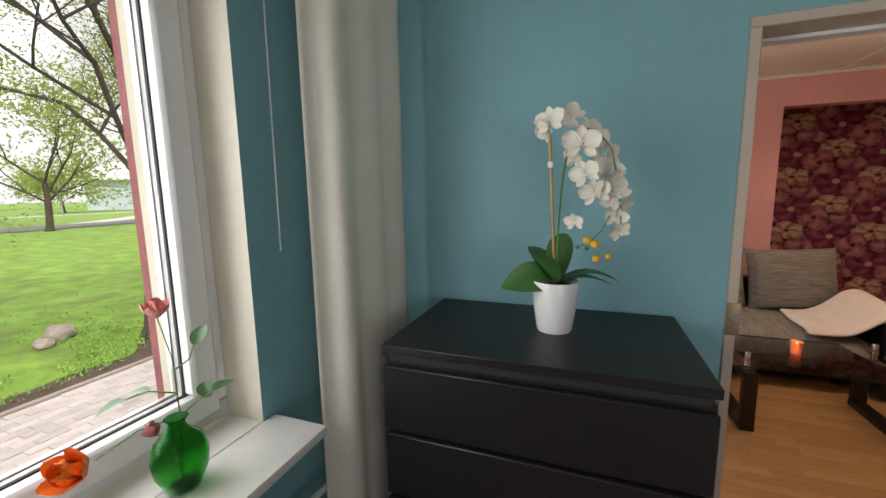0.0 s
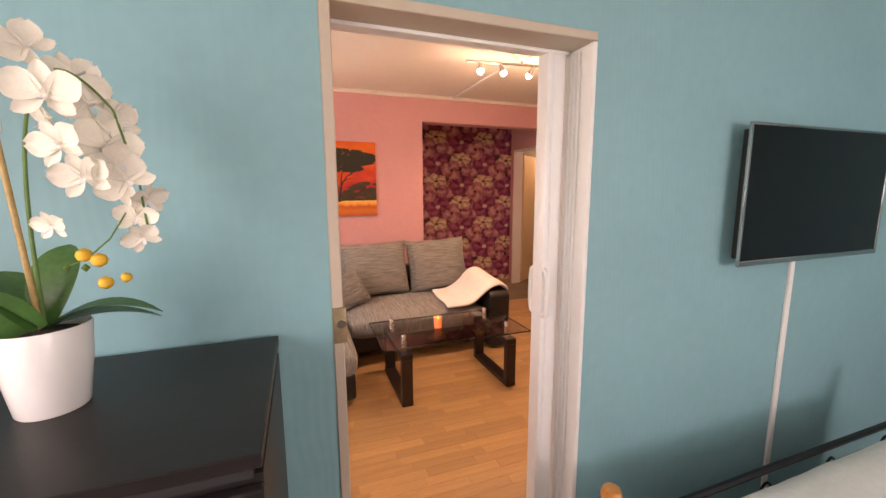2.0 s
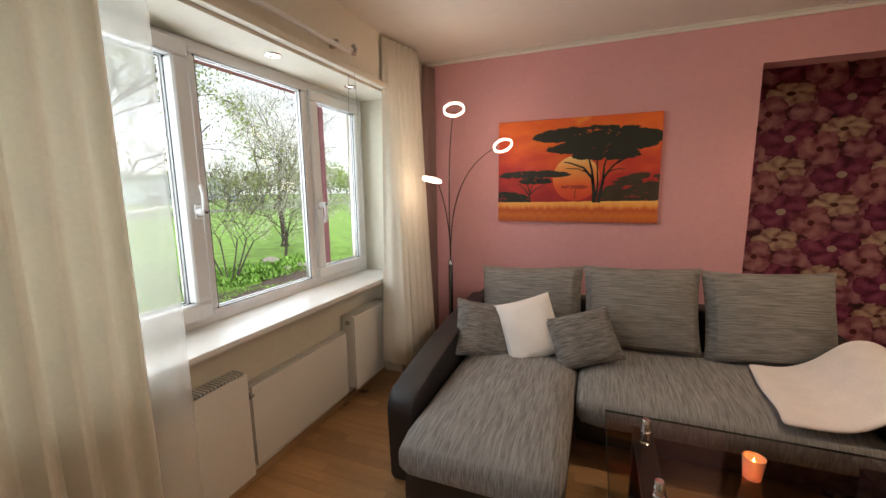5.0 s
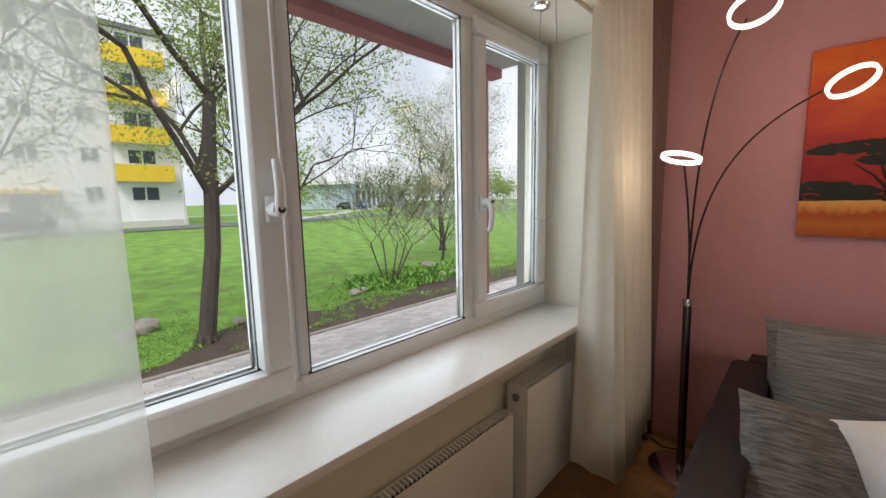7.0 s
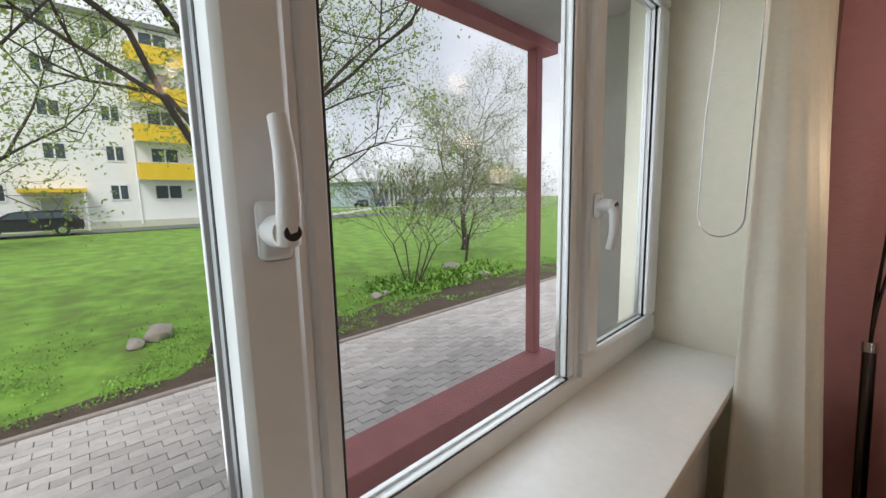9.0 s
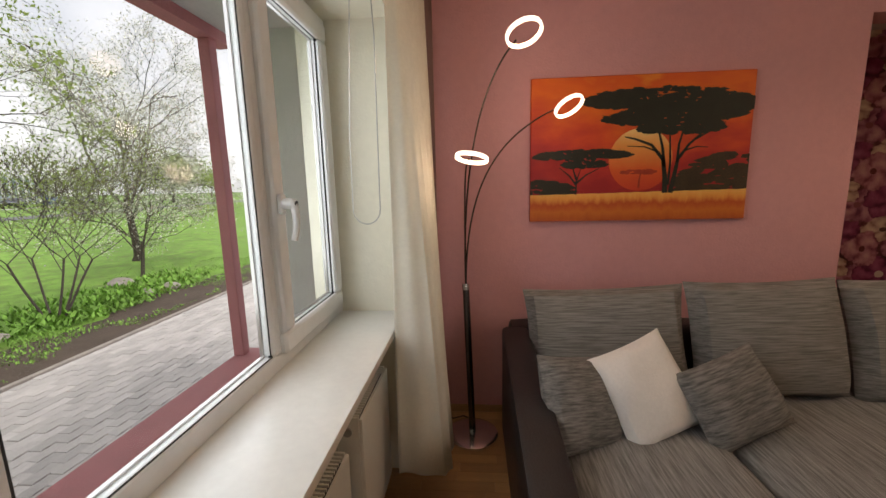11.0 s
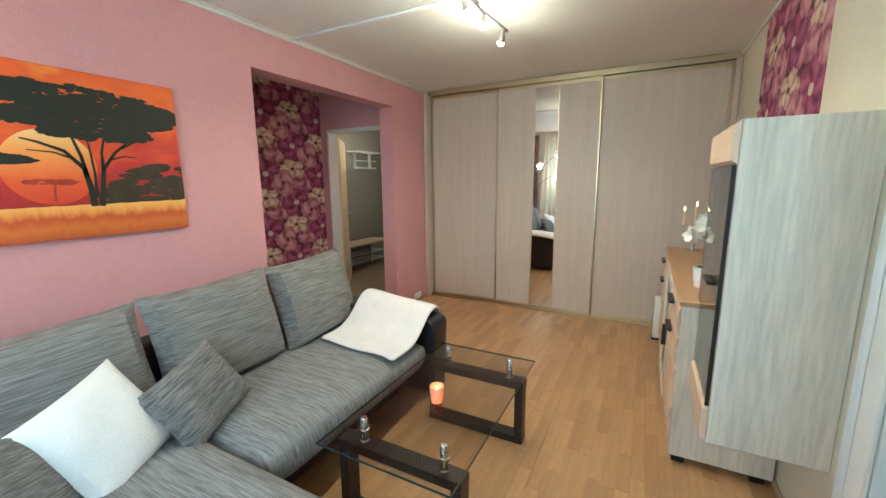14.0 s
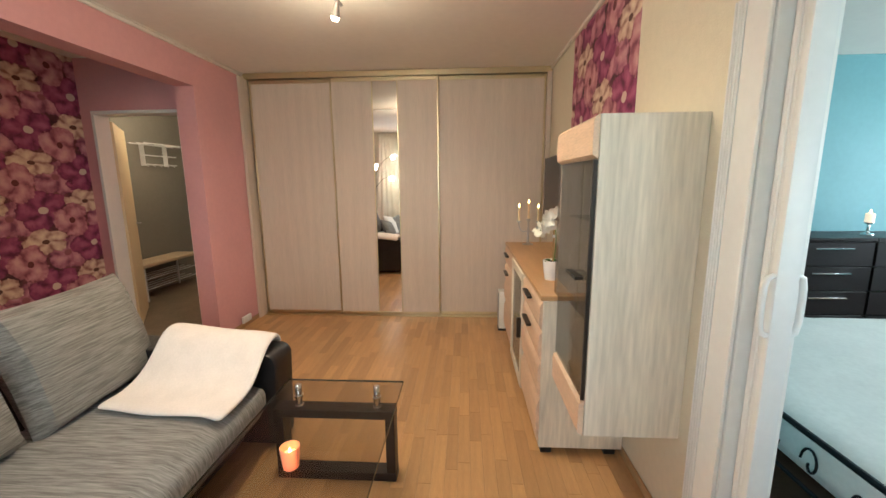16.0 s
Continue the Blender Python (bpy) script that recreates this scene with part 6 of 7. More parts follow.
bm = bmesh.new()
xs = [-0.95, -5, -9, -12, -16, -20, -24, -28, -32, -36, -60, -400]
rows = [[bm.verts.new((x, y, ground_z(x))) for y in (-400, -30, -10, 0, 10, 30, 60, 400)] for x in xs]
for a, c in zip(rows, rows[1:]):
    for i in range(7):
        bm.faces.new((a[i], a[i + 1], c[i + 1], c[i]))
solid("ground", bm, M_GRASS, "spring lawn with bare patches", "ground", "structure", smooth=False)
rnd = random.Random(31)
bm = bmesh.new()
pr = None
for i in range(241):
    y = -8 + 0.1 * i
    w = -5.38 - 1.1 * max(0.0, min(1.0, (y - 3.3) / 1.5)) + 0.5 * noise.noise(Vector((y * 0.55, 3.1, 0))) + 0.22 * noise.noise(Vector((y * 2.3, 7.7, 0)))
    w = min(w, -5.2)
    v = [bm.verts.new((w, y, GZ + 0.002)), bm.verts.new((w * 0.5 - 2.53, y, GZ + 0.03 + 0.02 * noise.noise(Vector((y * 1.7, 1.0, 0))))), bm.verts.new((-5.06, y, GZ + 0.012))]
    if pr:
        bm.faces.new((pr[0], pr[1], v[1], v[0]))
        bm.faces.new((pr[1], pr[2], v[2], v[1]))
    pr = v
solid("flower_bed", bm, M_EARTH, "bare brown soil strip along the path", "soil", "structure", smooth=False)
paving = solid("pavement", B(-5.06, -0.9, -8, 16, GZ - 0.05, GZ + 0.004), M_JOINT, "grey interlocking concrete paving along the house", "pavement", "structure", smooth=False)
solid("path_edging", B(-5.12, -5.062, -8, 16, GZ - 0.05, GZ + 0.055, 0.008), M_ROCK, "low concrete edging of the path", "kerb", "structure", smooth=False)
def strip(name, pts, w, mat, label, cat):
    bm = bmesh.new()
    pr = None
    for (x, y), (x2, y2) in zip(pts, pts[1:] + [(2 * pts[-1][0] - pts[-2][0], 2 * pts[-1][1] - pts[-2][1])]):
        d = Vector((x2 - x, y2 - y)).normalized()
        v = [bm.verts.new((x - d.y * w * k, y + d.x * w * k, ground_z(x) + 0.02)) for k in (-0.5, 0.5)]
        if pr:
            bm.faces.new((pr[0], pr[1], v[1], v[0]))
        pr = v
    return solid(name, bm, mat, label, cat, "structure", smooth=False)


strip("road", [(-34.2, -60), (-34.0, 0), (-34.4, 14), (-36, 30), (-40, 80)], 4.6, M_ASPHALT, "narrow grey access road before the flats", "road")
strip("footpath", [(-34, 16), (-42, 26), (-56, 40), (-80, 62)], 2.2, M_PAVER, "pale footpath across the lawn", "path")
strip("footpath", [(-60, -20), (-60, 40), (-66, 100)], 3.0, M_PAVER, "pale footpath across the lawn", "path")

# loggia round the living room window
solid("loggia_ledge", B(-2.03, -1.75, 1.5, 5.76, GZ, 0.15, 0.006), M_RED, "red painted loggia ledge outside the window", "ledge", "structure")
solid("loggia_post", B(-2.025, -1.94, 5.595, 5.68, 0.15, 2.52, 0.005), M_RED, "red painted loggia post", "post", "structure")
solid("loggia_slab", B(-2.04, -0.885, 1.45, 5.85, 2.60, 2.75), M_RENDER, "grey concrete slab over the loggia", "balcony slab", "structure", smooth=False)
solid("loggia_fascia", B(-2.04, -1.91, 1.45, 5.85, 2.52, 2.60, 0.004), M_RED, "red painted edge of the loggia slab", "fascia", "structure")
solid("loggia_floor", B(-1.749, -0.885, 1.5, 5.76, -0.2, 0.0), M_RENDER, "grey concrete loggia floor", "floor", "structure", smooth=False)
solid("loggia_side_wall", B(-1.66, -0.885, 5.72, 5.84, GZ, 2.60), M_RENDER, "grey rendered loggia side wall", "wall", "structure", smooth=False)
solid("outer_reveal", B(-1.06, -0.885, 1.225, 1.40, GZ, 2.7), M_REVEAL, "white rendered outer reveal of the bedroom window", "wall", "structure", smooth=False)
solid("outer_wall_band", B(-1.112, -1.061, 1.235, 1.40, GZ, 2.7), M_RED, "red painted edge beside the bedroom window", "wall", "structure", smooth=False)


def grow(rnd, segs, tips, p, d, ln, r, depth, up, spread):
    n = 3
    pts = [p.copy()]
    for i in range(n):
        d = (d + Vector((rnd.uniform(-1, 1), rnd.uniform(-1, 1), rnd.uniform(-0.6, 0.8) + up)) * 0.16).normalized()
        p = p + d * ln / n
        pts.append(p.copy())
    segs.append((pts, r, r * 0.68, depth))
    if depth <= 1:
        for q in pts[1:]:
            tips.append((q, d))
    if depth == 0:
        return
    k = 3 if depth > 2 else rnd.choice((2, 3, 3))
    for i in range(k):
        side = Vector((rnd.uniform(-1, 1), rnd.uniform(-1, 1), rnd.uniform(-0.5, 0.6)))
        side = (side - d * side.dot(d)).normalized()
        nd = (d * (1 - spread * rnd.uniform(0.5, 1.0)) + side * spread * rnd.uniform(0.8, 1.3)).normalized()
        start = pts[-1] if i == 0 else pts[rnd.choice((1, 2, 3))]
        grow(rnd, segs, tips, start, nd, ln * rnd.uniform(0.62, 0.85), r * 0.58, depth - 1, up, spread)


def tree(name, label, at, trunk_h, r, ln, depth, seed, lean=(0, 0), leaf_n=3, leaf_s=0.05, leaf_mat=None, spread=0.55, up=0.12, stems=1, scatter=0.16):
    rnd = random.Random(seed)
    t = thing(name, label, "tree" if stems == 1 else "shrub", pose(at[0], at[1], ground_z(at[0]) - 0.05))
    segs, tips = [], []
    for s in range(stems):
        a = 6.28 * s / stems + rnd.random()
        base = Vector((0.06 * math.cos(a), 0.06 * math.sin(a), 0)) if stems > 1 else Vector((0, 0, 0))
        d = Vector((lean[0] + (0.35 * math.cos(a) if stems > 1 else 0), lean[1] + (0.35 * math.sin(a) if stems > 1 else 0), 1)).normalized()
        pts = [base]
        for i in range(5):
            d = (d + Vector((rnd.uniform(-1, 1), rnd.uniform(-1, 1), 0.4)) * 0.07).normalized()
            pts.append(pts[-1] + d * trunk_h / 5)
        segs.append((pts, r, r * 0.72, depth + 1))
        for i in range(3 if stems > 1 else 5):
            side = Vector((math.cos(i * 2.2 + seed), math.sin(i * 2.2 + seed), rnd.uniform(0.1, 0.7))).normalized()
            grow(rnd, segs, tips, pts[-1] if i < 2 else pts[rnd.choice((3, 4))], (d * 0.5 + side * 0.8).normalized(), ln, r * 0.38, depth - 1, up, spread)
    bm = bmesh.new()
    bt = bmesh.new()
    for pts, r0, r1, dp in segs:
        tube(bm if dp > 1 else bt, pts, max(r0, 0.0035), 8 if dp >= depth else (5 if dp > 1 else 3), max(r1, 0.0025))
    if stems == 1:
        for i in range(8):
            a = i * 0.785
            tube(bm, [(r * 0.6 * math.cos(a), r * 0.6 * math.sin(a), r * 1.6), (r * 1.35 * math.cos(a), r * 1.35 * math.sin(a), 0.0)], r * 0.35, 5, r * 0.25)
    trunk = part("trunk", bm, M_BARK if stems == 1 else M_TWIG, t, "rough dark bark")
    part("twigs", bt, M_TWIG, t, "fine bare twigs")["kind"] = "stuff"
    vv, ff = [], []
    for q, d in tips:
        for _ in range(leaf_n):
            c = q + Vector((rnd.gauss(0, scatter), rnd.gauss(0, scatter), rnd.gauss(0, scatter)))
            u = Vector((rnd.uniform(-1, 1), rnd.uniform(-1, 1), rnd.uniform(-1, 1))).normalized()
            w = u.cross(Vector((rnd.uniform(-1, 1), rnd.uniform(-1, 1), rnd.uniform(-1, 1)))).normalized()
            s = leaf_s * rnd.uniform(0.6, 1.3)
            k = len(vv)
            vv += [c - u * s, c + w * s * 0.45, c + u * s, c - w * s * 0.45]
            ff.append((k, k + 1, k + 2, k + 3))
    me = bpy.data.meshes.new("crown")
    me.from_pydata([tuple(v) for v in vv], [], ff)
    me.materials.append(leaf_mat or M_FOL)
    cr = new("crown", me)
    cr.parent = t
    cr["label"], cr["kind"] = "sparse young spring leaves", "stuff"
    return t


tree("garden_tree", "tall garden tree with rough bark and young spring leaves", (-6.0, 4.25), 3.6, 0.125, 2.0, 6, 3, (0.0, 0.15), 8, 0.026, None, 0.6, 0.04, 1, 0.13)
tree("garden_tree", "thin leaning garden tree beside the larger trunk", (-6.2, 4.92), 3.0, 0.07, 1.2, 5, 17, (0.0, 0.15), 5, 0.032, None, 0.5, 0.10, 1, 0.12)
tree("garden_tree", "slender garden tree coming into leaf", (-8.4, 1.0), 3.0, 0.10, 1.7, 6, 8, (0.05, 0.10), 4, 0.036)
tree("garden_shrub", "tall thin-stemmed garden shrub coming into leaf", (-6.85, 8.32), 1.15, 0.02, 0.95, 5, 5, (0.0, 0.05), 2, 0.020, M_FOL, 0.42, 0.20, 5, 0.07)
tree("blossom_tree", "pale blossoming tree at the lawn edge", (-10.4, 13.8), 2.0, 0.12, 1.9, 6, 12, (0, 0), 6, 0.032, M_BLOS, 0.55, 0.16, 1, 0.14)
tree("blossom_tree", "low blossoming tree behind the stones", (-8.3, 11.6), 0.9, 0.05, 1.0, 6, 14, (0, 0.1), 3, 0.026, M_BLOS, 0.6, 0.1, 1, 0.13)
tree("lawn_tree", "leafy young tree on the lawn by the road", (-24, -2.2), 1.7, 0.16, 2.3, 4, 21, (0.1, 0.2), 10, 0.13, M_FOL, 0.6, 0.1, 1, 0.5)
tree("lawn_tree", "leafy young tree on the lawn by the road", (-19, -7.5), 2.2, 0.16, 2.4, 4, 22, (0.1, 0.1), 10, 0.13, M_FOL, 0.6, 0.1, 1, 0.5)
tree("lawn_tree", "bare-limbed tree beside the flats", (-31, 14.5), 3.0, 0.2, 3.0, 4, 23, (0, 0), 8, 0.15, M_FOL, 0.45, 0.2, 1, 0.6)
for i, (x, y) in enumerate(((-70, 34), (-95, 90), (-60, 82), (-75, 110), (-48, 62), (-110, 50))):
    tree("distant_tree", "distant tree in pale spring leaf", (x, y), 2.5, 0.2, 3.0, 3, 30 + i, (0, 0), 16, 0.3, M_FOL, 0.5, 0.15, 1, 0.9)

# low leaves on the soil and lawn edge
rnd = random.Random(5)
vv, ff = [], []
for _ in range(46000):
    kind = rnd.random()
    if kind < 0.22:
        cx, cy = rnd.gauss(-7.15, 0.35), rnd.choice((8.6, 9.6, 10.5, 8.9)) + rnd.gauss(0, 0.55)
        s = rnd.uniform(0.04, 0.12)
    else:
        cy = rnd.uniform(-4, 14)
        cx = -5.25 - abs(rnd.gauss(0, 1.5)) - 0.15 * rnd.random()
        if noise.noise(Vector((cx * 1.1, cy * 1.1, 2.0))) + 0.35 * noise.noise(Vector((cx * 3.7, cy * 3.7, 5.0))) < (0.02 if cx > -6.4 else -0.12):
            continue
        s = rnd.uniform(0.018, 0.045)
    if cx > -5.2:
        continue
    z = GZ + rnd.uniform(0.0, 0.10) * (s / 0.08)
    a, e = rnd.uniform(0, 6.28), rnd.uniform(0.3, 1.3)
    u = Vector((math.cos(a) * math.cos(e), math.sin(a) * math.cos(e), math.sin(e)))
    w = Vector((-math.sin(a), math.cos(a), 0))
    c = Vector((cx, cy, z))
    k = len(vv)
    vv += [c, c + u * s * 0.6 + w * s * 0.28, c + u * s * 1.2, c + u * s * 0.6 - w * s * 0.28]
    ff.append((k, k + 1, k + 2, k + 3))
me = bpy.data.meshes.new("ground_plants")
me.from_pydata([tuple(v) for v in vv], [], ff)
me.materials.append(M_WEED)
tagged(new("ground_plants", me), "fresh green leaves growing along the soil bed", "plants", kind="stuff")
rnd = random.Random(9)
for x, y, s in ((-7.65, 10.35, 0.22), (-6.7, 9.9, 0.13), (-6.55, 10.4, 0.14), (-7.35, 3.75, 0.18), (-7.1, 3.45, 0.11), (-6.75, 7.3, 0.12), (-6.6, 4.9, 0.10), (-6.9, 7.6, 0.09)):
    bm = bmesh.new()
    bmesh.ops.create_icosphere(bm, subdivisions=3, radius=1)
    off = Vector((rnd.uniform(0, 9), rnd.uniform(0, 9), 0))
    for v in bm.verts:
        k = 1 + 0.35 * noise.noise(v.co * 1.3 + off)
        v.co = Vector((v.co.x * s * k * 1.3, v.co.y * s * k, v.co.z * s * k * 0.75))
    solid("garden_stone", bm, M_ROCK, "rounded field stone lying in the garden bed", "stone", m=pose(x, y, GZ + s * 0.45), group="garden stones")

# block of flats
M_FACADE = material("pale_facade", (0.82, 0.81, 0.80), 0.9, var=0.05, scale=0.6)
M_FACYEL = material("yellow_panel", (0.75, 0.50, 0.03), 0.7, var=0.08, scale=1.5)
M_PLINTH = material("plinth", (0.58, 0.55, 0.50), 0.9, var=0.1)
M_WINDARK = material("far_window_glass", (0.05, 0.07, 0.08), 0.1, var=0.2, scale=0.6)
flats = thing("apartment_building", "white five-storey block of flats with yellow balconies", "building", pose(-37.0, 0, ground_z(-37)))
part("wall", B(-12, 0, -28, 11.3, 0.5, 14.3), M_FACADE, flats, smooth=False)
part("plinth", B(-12, 0.06, -28.05, 11.35, -0.2, 0.5), M_PLINTH, flats, smooth=False)
part("roof", B(-12.3, 0.35, -28.3, 11.6, 14.3, 14.65), M_ASPHALT, flats, "grey flat roof edge", smooth=False)
for f in range(5):
    z = 1.98 + 2.75 * f
    for y, w in ((8.75, 1.8), (5.8, 1.1), (2.7, 1.2), (-0.4, 1.3), (-3.6, 2.4), (-8.0, 1.4), (-11.5, 2.2), (-15, 1.4)):
        if f == 0 and y == 2.7:
            continue
        wn = part("window", bar_frame(bmesh.new(), 0.0, 0.06, y - w / 2, y + w / 2, z, z + 1.15, 0.09, 0.0), M_WHITE, flats, smooth=False)
        part("pane", B(0.005, 0.03, y - w / 2 + 0.09, y + w / 2 - 0.09, z + 0.09, z + 1.06), M_WINDARK, wn, "dark window glass", smooth=False)
        for q in range(1, 3 if w > 2 else 2):
            yy = y - w / 2 + w * q / (3 if w > 2 else 2)
            part("mullion", B(0.03, 0.065, yy - 0.05, yy + 0.05, z + 0.09, z + 1.06), M_WHITE, wn, smooth=False)
for y0, y1 in ((6.95, 10.5), (-5.4, -1.4), (-13.4, -9.8)):
    for f in range(1, 5):
        z = 0.83 + 2.75 * f
        bc = part("balcony", B(0.0, 1.15, y0, y1, z - 0.12, z + 0.02), M_FACADE, flats, "balcony slab", smooth=False)
        part("panel", B(1.10, 1.16, y0, y1, z - 0.14, z + 1.08), M_FACYEL, bc, "bright yellow balcony front", smooth=False)
        for yy in (y0, y1 - 0.06):
            part("panel", B(0.0, 1.10, yy, yy + 0.06, z + 0.02, z + 1.08), M_FACYEL, bc, smooth=False)
part("entrance_canopy", B(0.0, 1.6, 0.8, 4.0, 2.55, 2.8), M_FACYEL, flats, "yellow entrance canopy", smooth=False)
part("entrance_door", B(0.0, 0.05, 1.7, 3.0, 0.0, 2.2), material("grey_door", (0.40, 0.42, 0.44), 0.5), flats, "grey entrance door", smooth=False)
part("canopy_post", B(1.45, 1.55, 3.8, 3.9, 0.0, 2.55), M_WHITE, flats, smooth=False)
part("downpipe", cyl(bmesh.new(), (0.08, 6.9, 0.2), (0.08, 6.9, 14.3), 0.06, seg=8), M_FACADE, flats)
part("downpipe", cyl(bmesh.new(), (0.08, 11.1, 0.2), (0.08, 11.1, 14.3), 0.06, seg=8), M_FACADE, flats)

hall = thing("low_pavilion", "long low blue-grey building beyond the lawn", "building", pose(-95, 70, ground_z(-95), 0, 0, 38))
part("wall", B(-6, 6, -30, 26, 0, 5.2), material("blue_cladding", (0.46, 0.54, 0.61), 0.6, var=0.1, scale=0.3), hall, smooth=False)
part("roof", B(-6.6, 6.8, -31, 27, 5.2, 5.9), M_WHITE, hall, "white roof edge", smooth=False)
for i in range(13):
    part("window", B(6.0, 6.08, -28 + 4.1 * i, -25.2 + 4.1 * i, 1.0, 4.0), M_WINDARK, hall, smooth=False)
    part("column", B(7.2, 7.5, -28.6 + 4.1 * i, -28.3 + 4.1 * i, 0.0, 7.0), M_WHITE, hall, "slim white column", smooth=False)


def car(m, paint, label):
    c = thing("parked_car", label, "car", m)
    body = [(-2.35, 0.35), (-2.38, 0.72), (-2.2, 0.86), (-1.25, 0.95), (1.9, 0.98), (2.3, 0.92), (2.38, 0.6), (2.3, 0.32)]
    cab = [(-1.35, 0.94), (-0.62, 1.38), (-0.2, 1.46), (1.3, 1.46), (1.85, 1.36), (2.22, 0.95)]

    def loft(pr, w, taper):
        bm = bmesh.new()
        rings = [[bm.verts.new((sx * (w - (taper * (z - 0.9) if z > 0.9 else 0) - k), y, z)) for y, z in pr] for sx, k in ((-1, 0.05), (-1, 0), (1, 0), (1, 0.05))]
        for a, d in zip(rings, rings[1:]):
            for i in range(len(pr)):
                bm.faces.new((a[i], a[(i + 1) % len(pr)], d[(i + 1) % len(pr)], d[i]))
        bm.faces.new(rings[0])
        bm.faces.new(rings[-1][::-1])
        return bm
    part("body", loft(body, 0.90, 0.2), paint, c)
    part("cabin", loft(cab, 0.84, 0.35), paint, c)
    for sx in (-1, 1):
        for y0, y1 in ((-0.95, 0.05), (0.12, 1.05), (1.12, 1.85)):
            bm = bmesh.new()
            bm.faces.new([bm.verts.new((sx * (0.83 - 0.35 * (z - 0.9)) + sx * 0.012, y, z)) for y, z in ((y0, 1.02), (y1, 1.02), (y1 - 0.05, 1.36), (max(y0, -0.5), 1.36))])
            part("side_window", bm, M_WINDARK, c, "tinted side window", smooth=False)
        for y in (-1.45, 1.4):
            wl = part("wheel", cyl(bmesh.new(), (sx * 0.68, y, 0.32), (sx * 0.91, y, 0.32), 0.32, seg=20), M_GASKET, c, "black tyre")
            part("rim", cyl(bmesh.new(), (sx * 0.90, y, 0.32), (sx * 0.925, y, 0.32), 0.20, 0.18, seg=14), M_CHROME, wl, "silver wheel rim")
    for sx in (-0.6, 0.6):
        part("headlight", B(sx - 0.2, sx + 0.2, -2.37, -2.28, 0.66, 0.80, 0.02), M_CHROME, c)
        part("tail_light", B(sx - 0.18, sx + 0.18, 2.30, 2.37, 0.72, 0.90, 0.02), M_RED, c)


M_CARDARK = material("dark_car_paint", (0.03, 0.032, 0.035), 0.2, 0.3, var=0.05, coat=0.6)
M_CARBLUE = material("blue_car_paint", (0.06, 0.14, 0.32), 0.2, 0.3, var=0.05, coat=0.6)
car(pose(-32.6, 1.2, ground_z(-33) + 0.02), M_CARDARK, "dark grey estate car parked before the flats")
for i in range(5):
    car(pose(-72 + 2.5 * i, 48 + 3.4 * i, ground_z(-70) + 0.02, 0, 0, 38), M_CARBLUE if i % 2 else M_CARDARK, "small parked car beyond the lawn")
for y in (12.5, 16, 19.5):
    cyl_ = cyl(bmesh.new(), (-62, y * 2.4, GZ), (-62, y * 2.4, 5.5), 0.08, 0.05, 8)
    solid("street_lamp", cyl_, M_STEEL, "thin grey lamp post beyond the lawn", "lamp post")

# ---- pieces: pavers and parquet ----


def paver_mesh(name, ln, w, h, gap, wave, mat):
    """One paver with zigzag long sides and a small chamfer."""
    bm = bmesh.new()
    a, b = ln / 2 - gap / 2, w / 2 - gap / 2
    out = [(-a, -b), (-a / 2, -b + wave), (0, -b), (a / 2, -b - wave), (a, -b), (a, b), (a / 2, b - wave), (0, b), (-a / 2, b + wave), (-a, b)]
    lo = [bm.verts.new((x, y, 0)) for x, y in out]
    mi = [bm.verts.new((x, y, h - 0.004)) for x, y in out]
    hi = [bm.verts.new((x * 0.98, y * 0.96, h)) for x, y in out]
    n = len(out)
    for p, q in ((lo, mi), (mi, hi)):
        for i in range(n):
            bm.faces.new((p[i], p[(i + 1) % n], q[(i + 1) % n], q[i]))
    bm.faces.new(hi)
    return mesh_of(name, bm, mat)


pv = paver_mesh("paver", 0.225, 0.1125, 0.03, 0.0045, 0.006, M_PAVER)
rnd = random.Random(2)
near, far = 0, []
for i in range(26):
    x = -2.17 - 0.1125 * i
    for j in range(72):
        y = -3.2 + 0.225 * j + (0.1125 if i % 2 else 0)
        m = pose(x, y, GZ + rnd.uniform(-0.004, 0.003), rnd.uniform(-0.8, 0.8), rnd.uniform(-0.8, 0.8), 90)
        if 4.0 < y < 6.6 and -4.9 < x < -1.9 and near < 300:
            near += 1
            ob = new("paver", pv)
            ob.parent, ob.matrix_basis = paving, m
        else:
            far.append(m)
co = np.array([v.co[:] for v in pv.vertices])
fc = [list(p.vertices) for p in pv.polygons]
vv, ff = [], []
for m in far:
    a = np.array(m)
    k = len(vv)
    vv += (co @ a[:3, :3].T + a[:3, 3]).tolist()
    ff += [[k + q for q in f] for f in fc]
me = bpy.data.meshes.new("pavers")
me.from_pydata(vv, [], ff)
me.materials.append(M_PAVER)
ob = new("pavers", me)
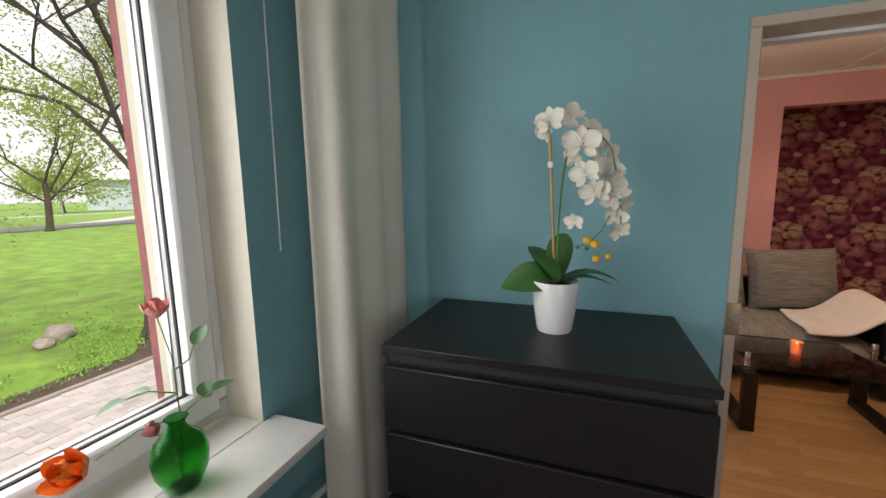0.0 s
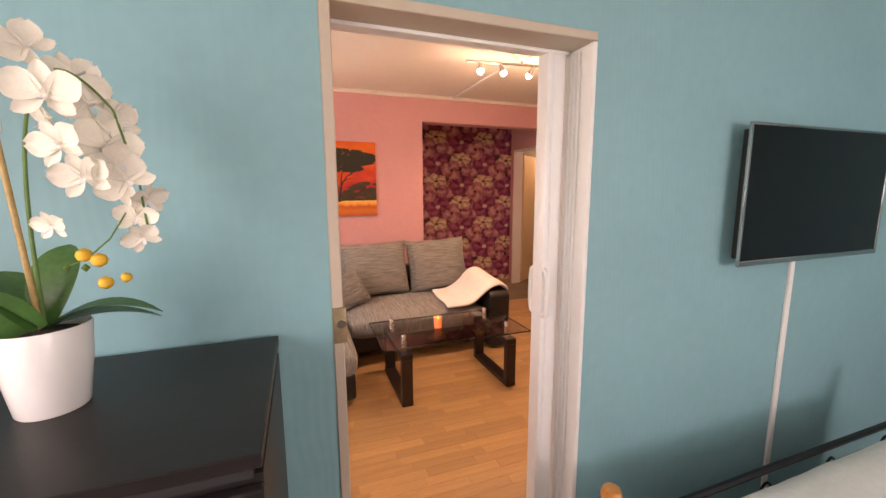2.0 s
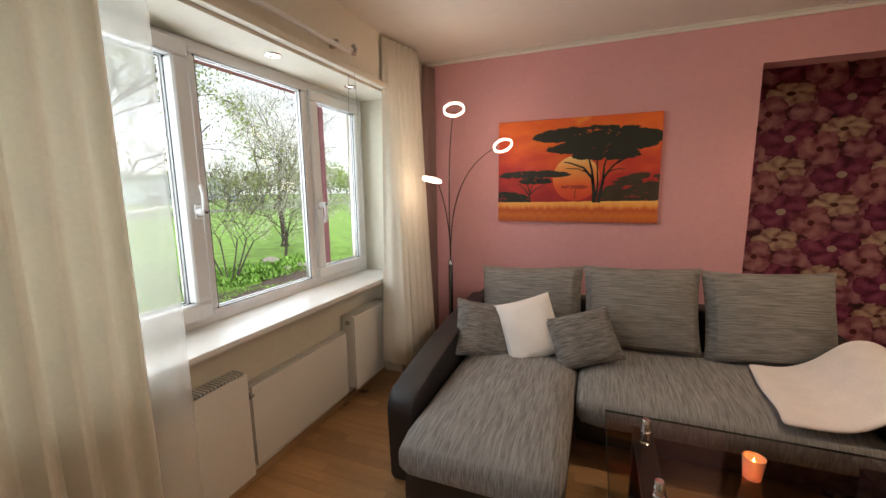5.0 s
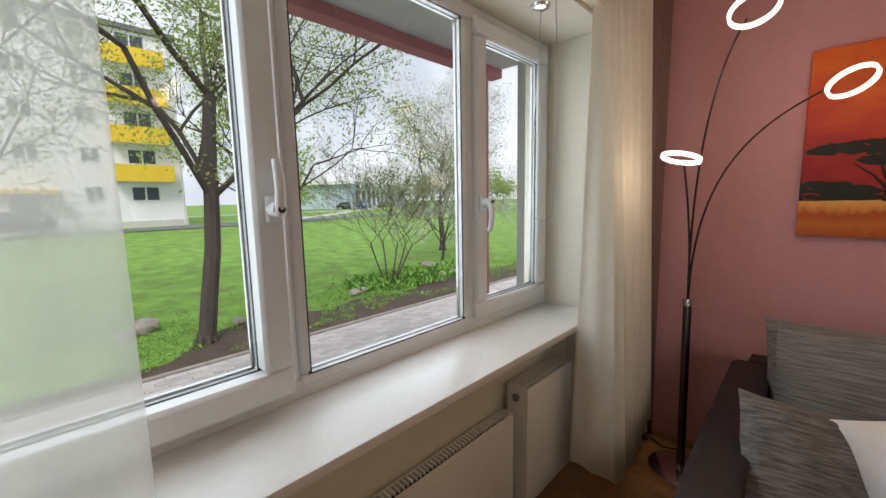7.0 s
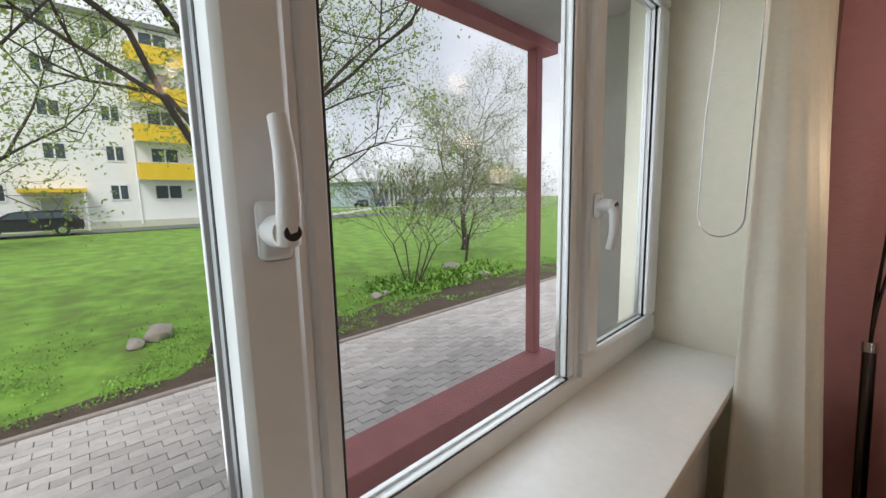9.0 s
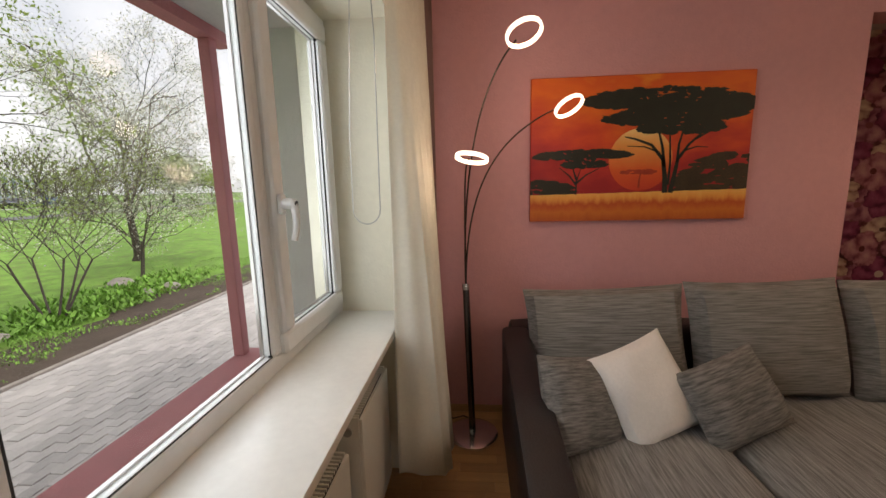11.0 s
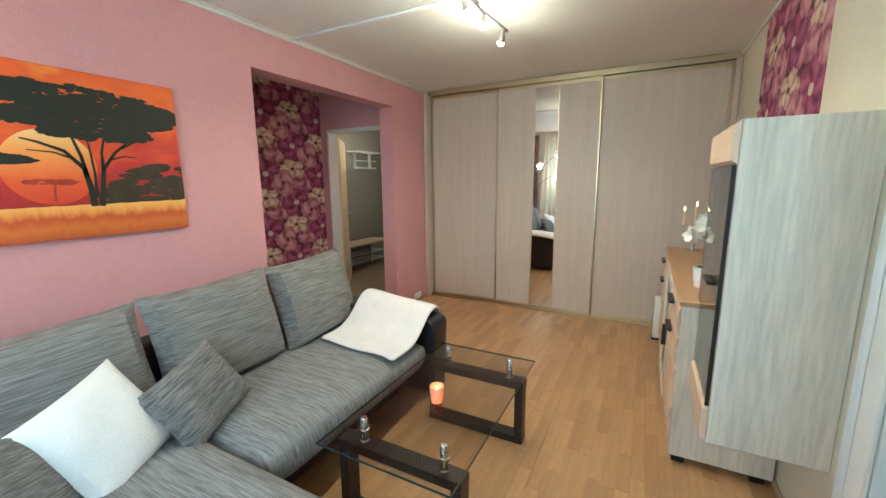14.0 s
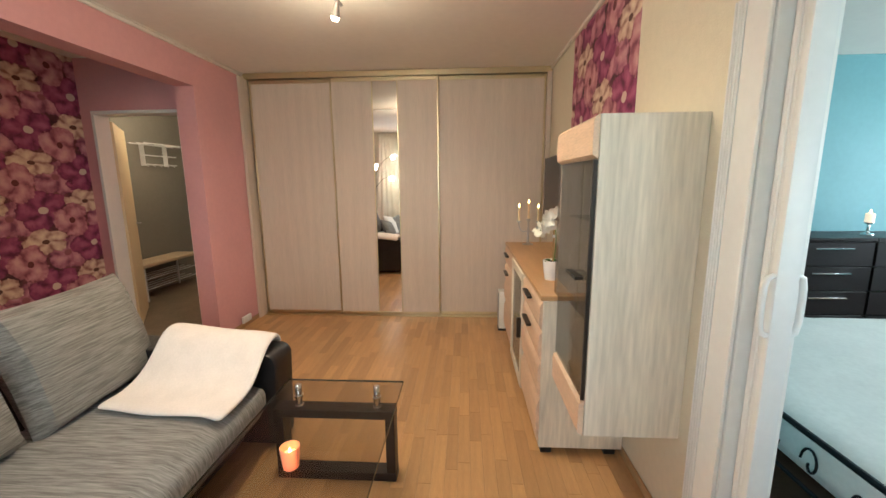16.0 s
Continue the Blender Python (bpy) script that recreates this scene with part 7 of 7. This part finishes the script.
ob.parent, ob["kind"] = paving, "stuff"

# oak strip parquet: short strips in staggered rows along x
M_PARQUET = material("oak_strip", (0.50, 0.285, 0.125), 0.34, var=0.14, scale=2.4, stretch=(1.2, 14, 1), bump=0.03, bump_scale=25, rand=0.15)
floor_ob = bpy.data.objects["floor"]


def strip_mesh(name, ln, w):
    bm = bmesh.new()
    a, b, c = ln / 2 - 0.0002, w / 2 - 0.0002, 0.0006
    lo = [bm.verts.new((x, y, -0.012)) for x, y in ((-a, -b), (a, -b), (a, b), (-a, b))]
    mi = [bm.verts.new((x, y, -0.0008)) for x, y in ((-a, -b), (a, -b), (a, b), (-a, b))]
    hi = [bm.verts.new((x, y, 0.0)) for x, y in ((-a + c, -b + c), (a - c, -b + c), (a - c, b - c), (-a + c, b - c))]
    for p, q in ((lo, mi), (mi, hi)):
        for i in range(4):
            bm.faces.new((p[i], p[(i + 1) % 4], q[(i + 1) % 4], q[i]))
    bm.faces.new(hi)
    return mesh_of(name, bm, M_PARQUET)


sizes = (0.36, 0.42, 0.50, 0.28)
kinds = [strip_mesh("parquet_strip", s, 0.0655) for s in sizes]
rnd = random.Random(11)
vv, ff, near = [], [], 0
y = Y0 - 0.16
while y < 5.30:
    x = -0.7 - rnd.uniform(0, 0.4)
    while x < 4.80:
        k = rnd.randrange(4)
        s = sizes[k]
        cx, cy = x + s / 2, y + 0.03275
        x += s
        if cx > 4.85 or cx < -0.75:
            continue
        if 1.0 < cx < 3.6 and 2.35 < cy < 3.95 and near < 300:
            near += 1
            ob = new("parquet_strip", kinds[k])
            ob.parent, ob.location = floor_ob, (cx, cy, 0)
        else:
            b = len(vv)
            me = kinds[k]
            vv += [(v.co.x + cx, v.co.y + cy, v.co.z) for v in me.vertices]
            ff += [[b + q for q in p.vertices] for p in me.polygons]
    y += 0.0655
me = bpy.data.meshes.new("parquet_strips")
me.from_pydata(vv, [], ff)
me.materials.append(M_PARQUET)
ob = new("parquet_strips", me)
ob.parent, ob["kind"] = floor_ob, "stuff"
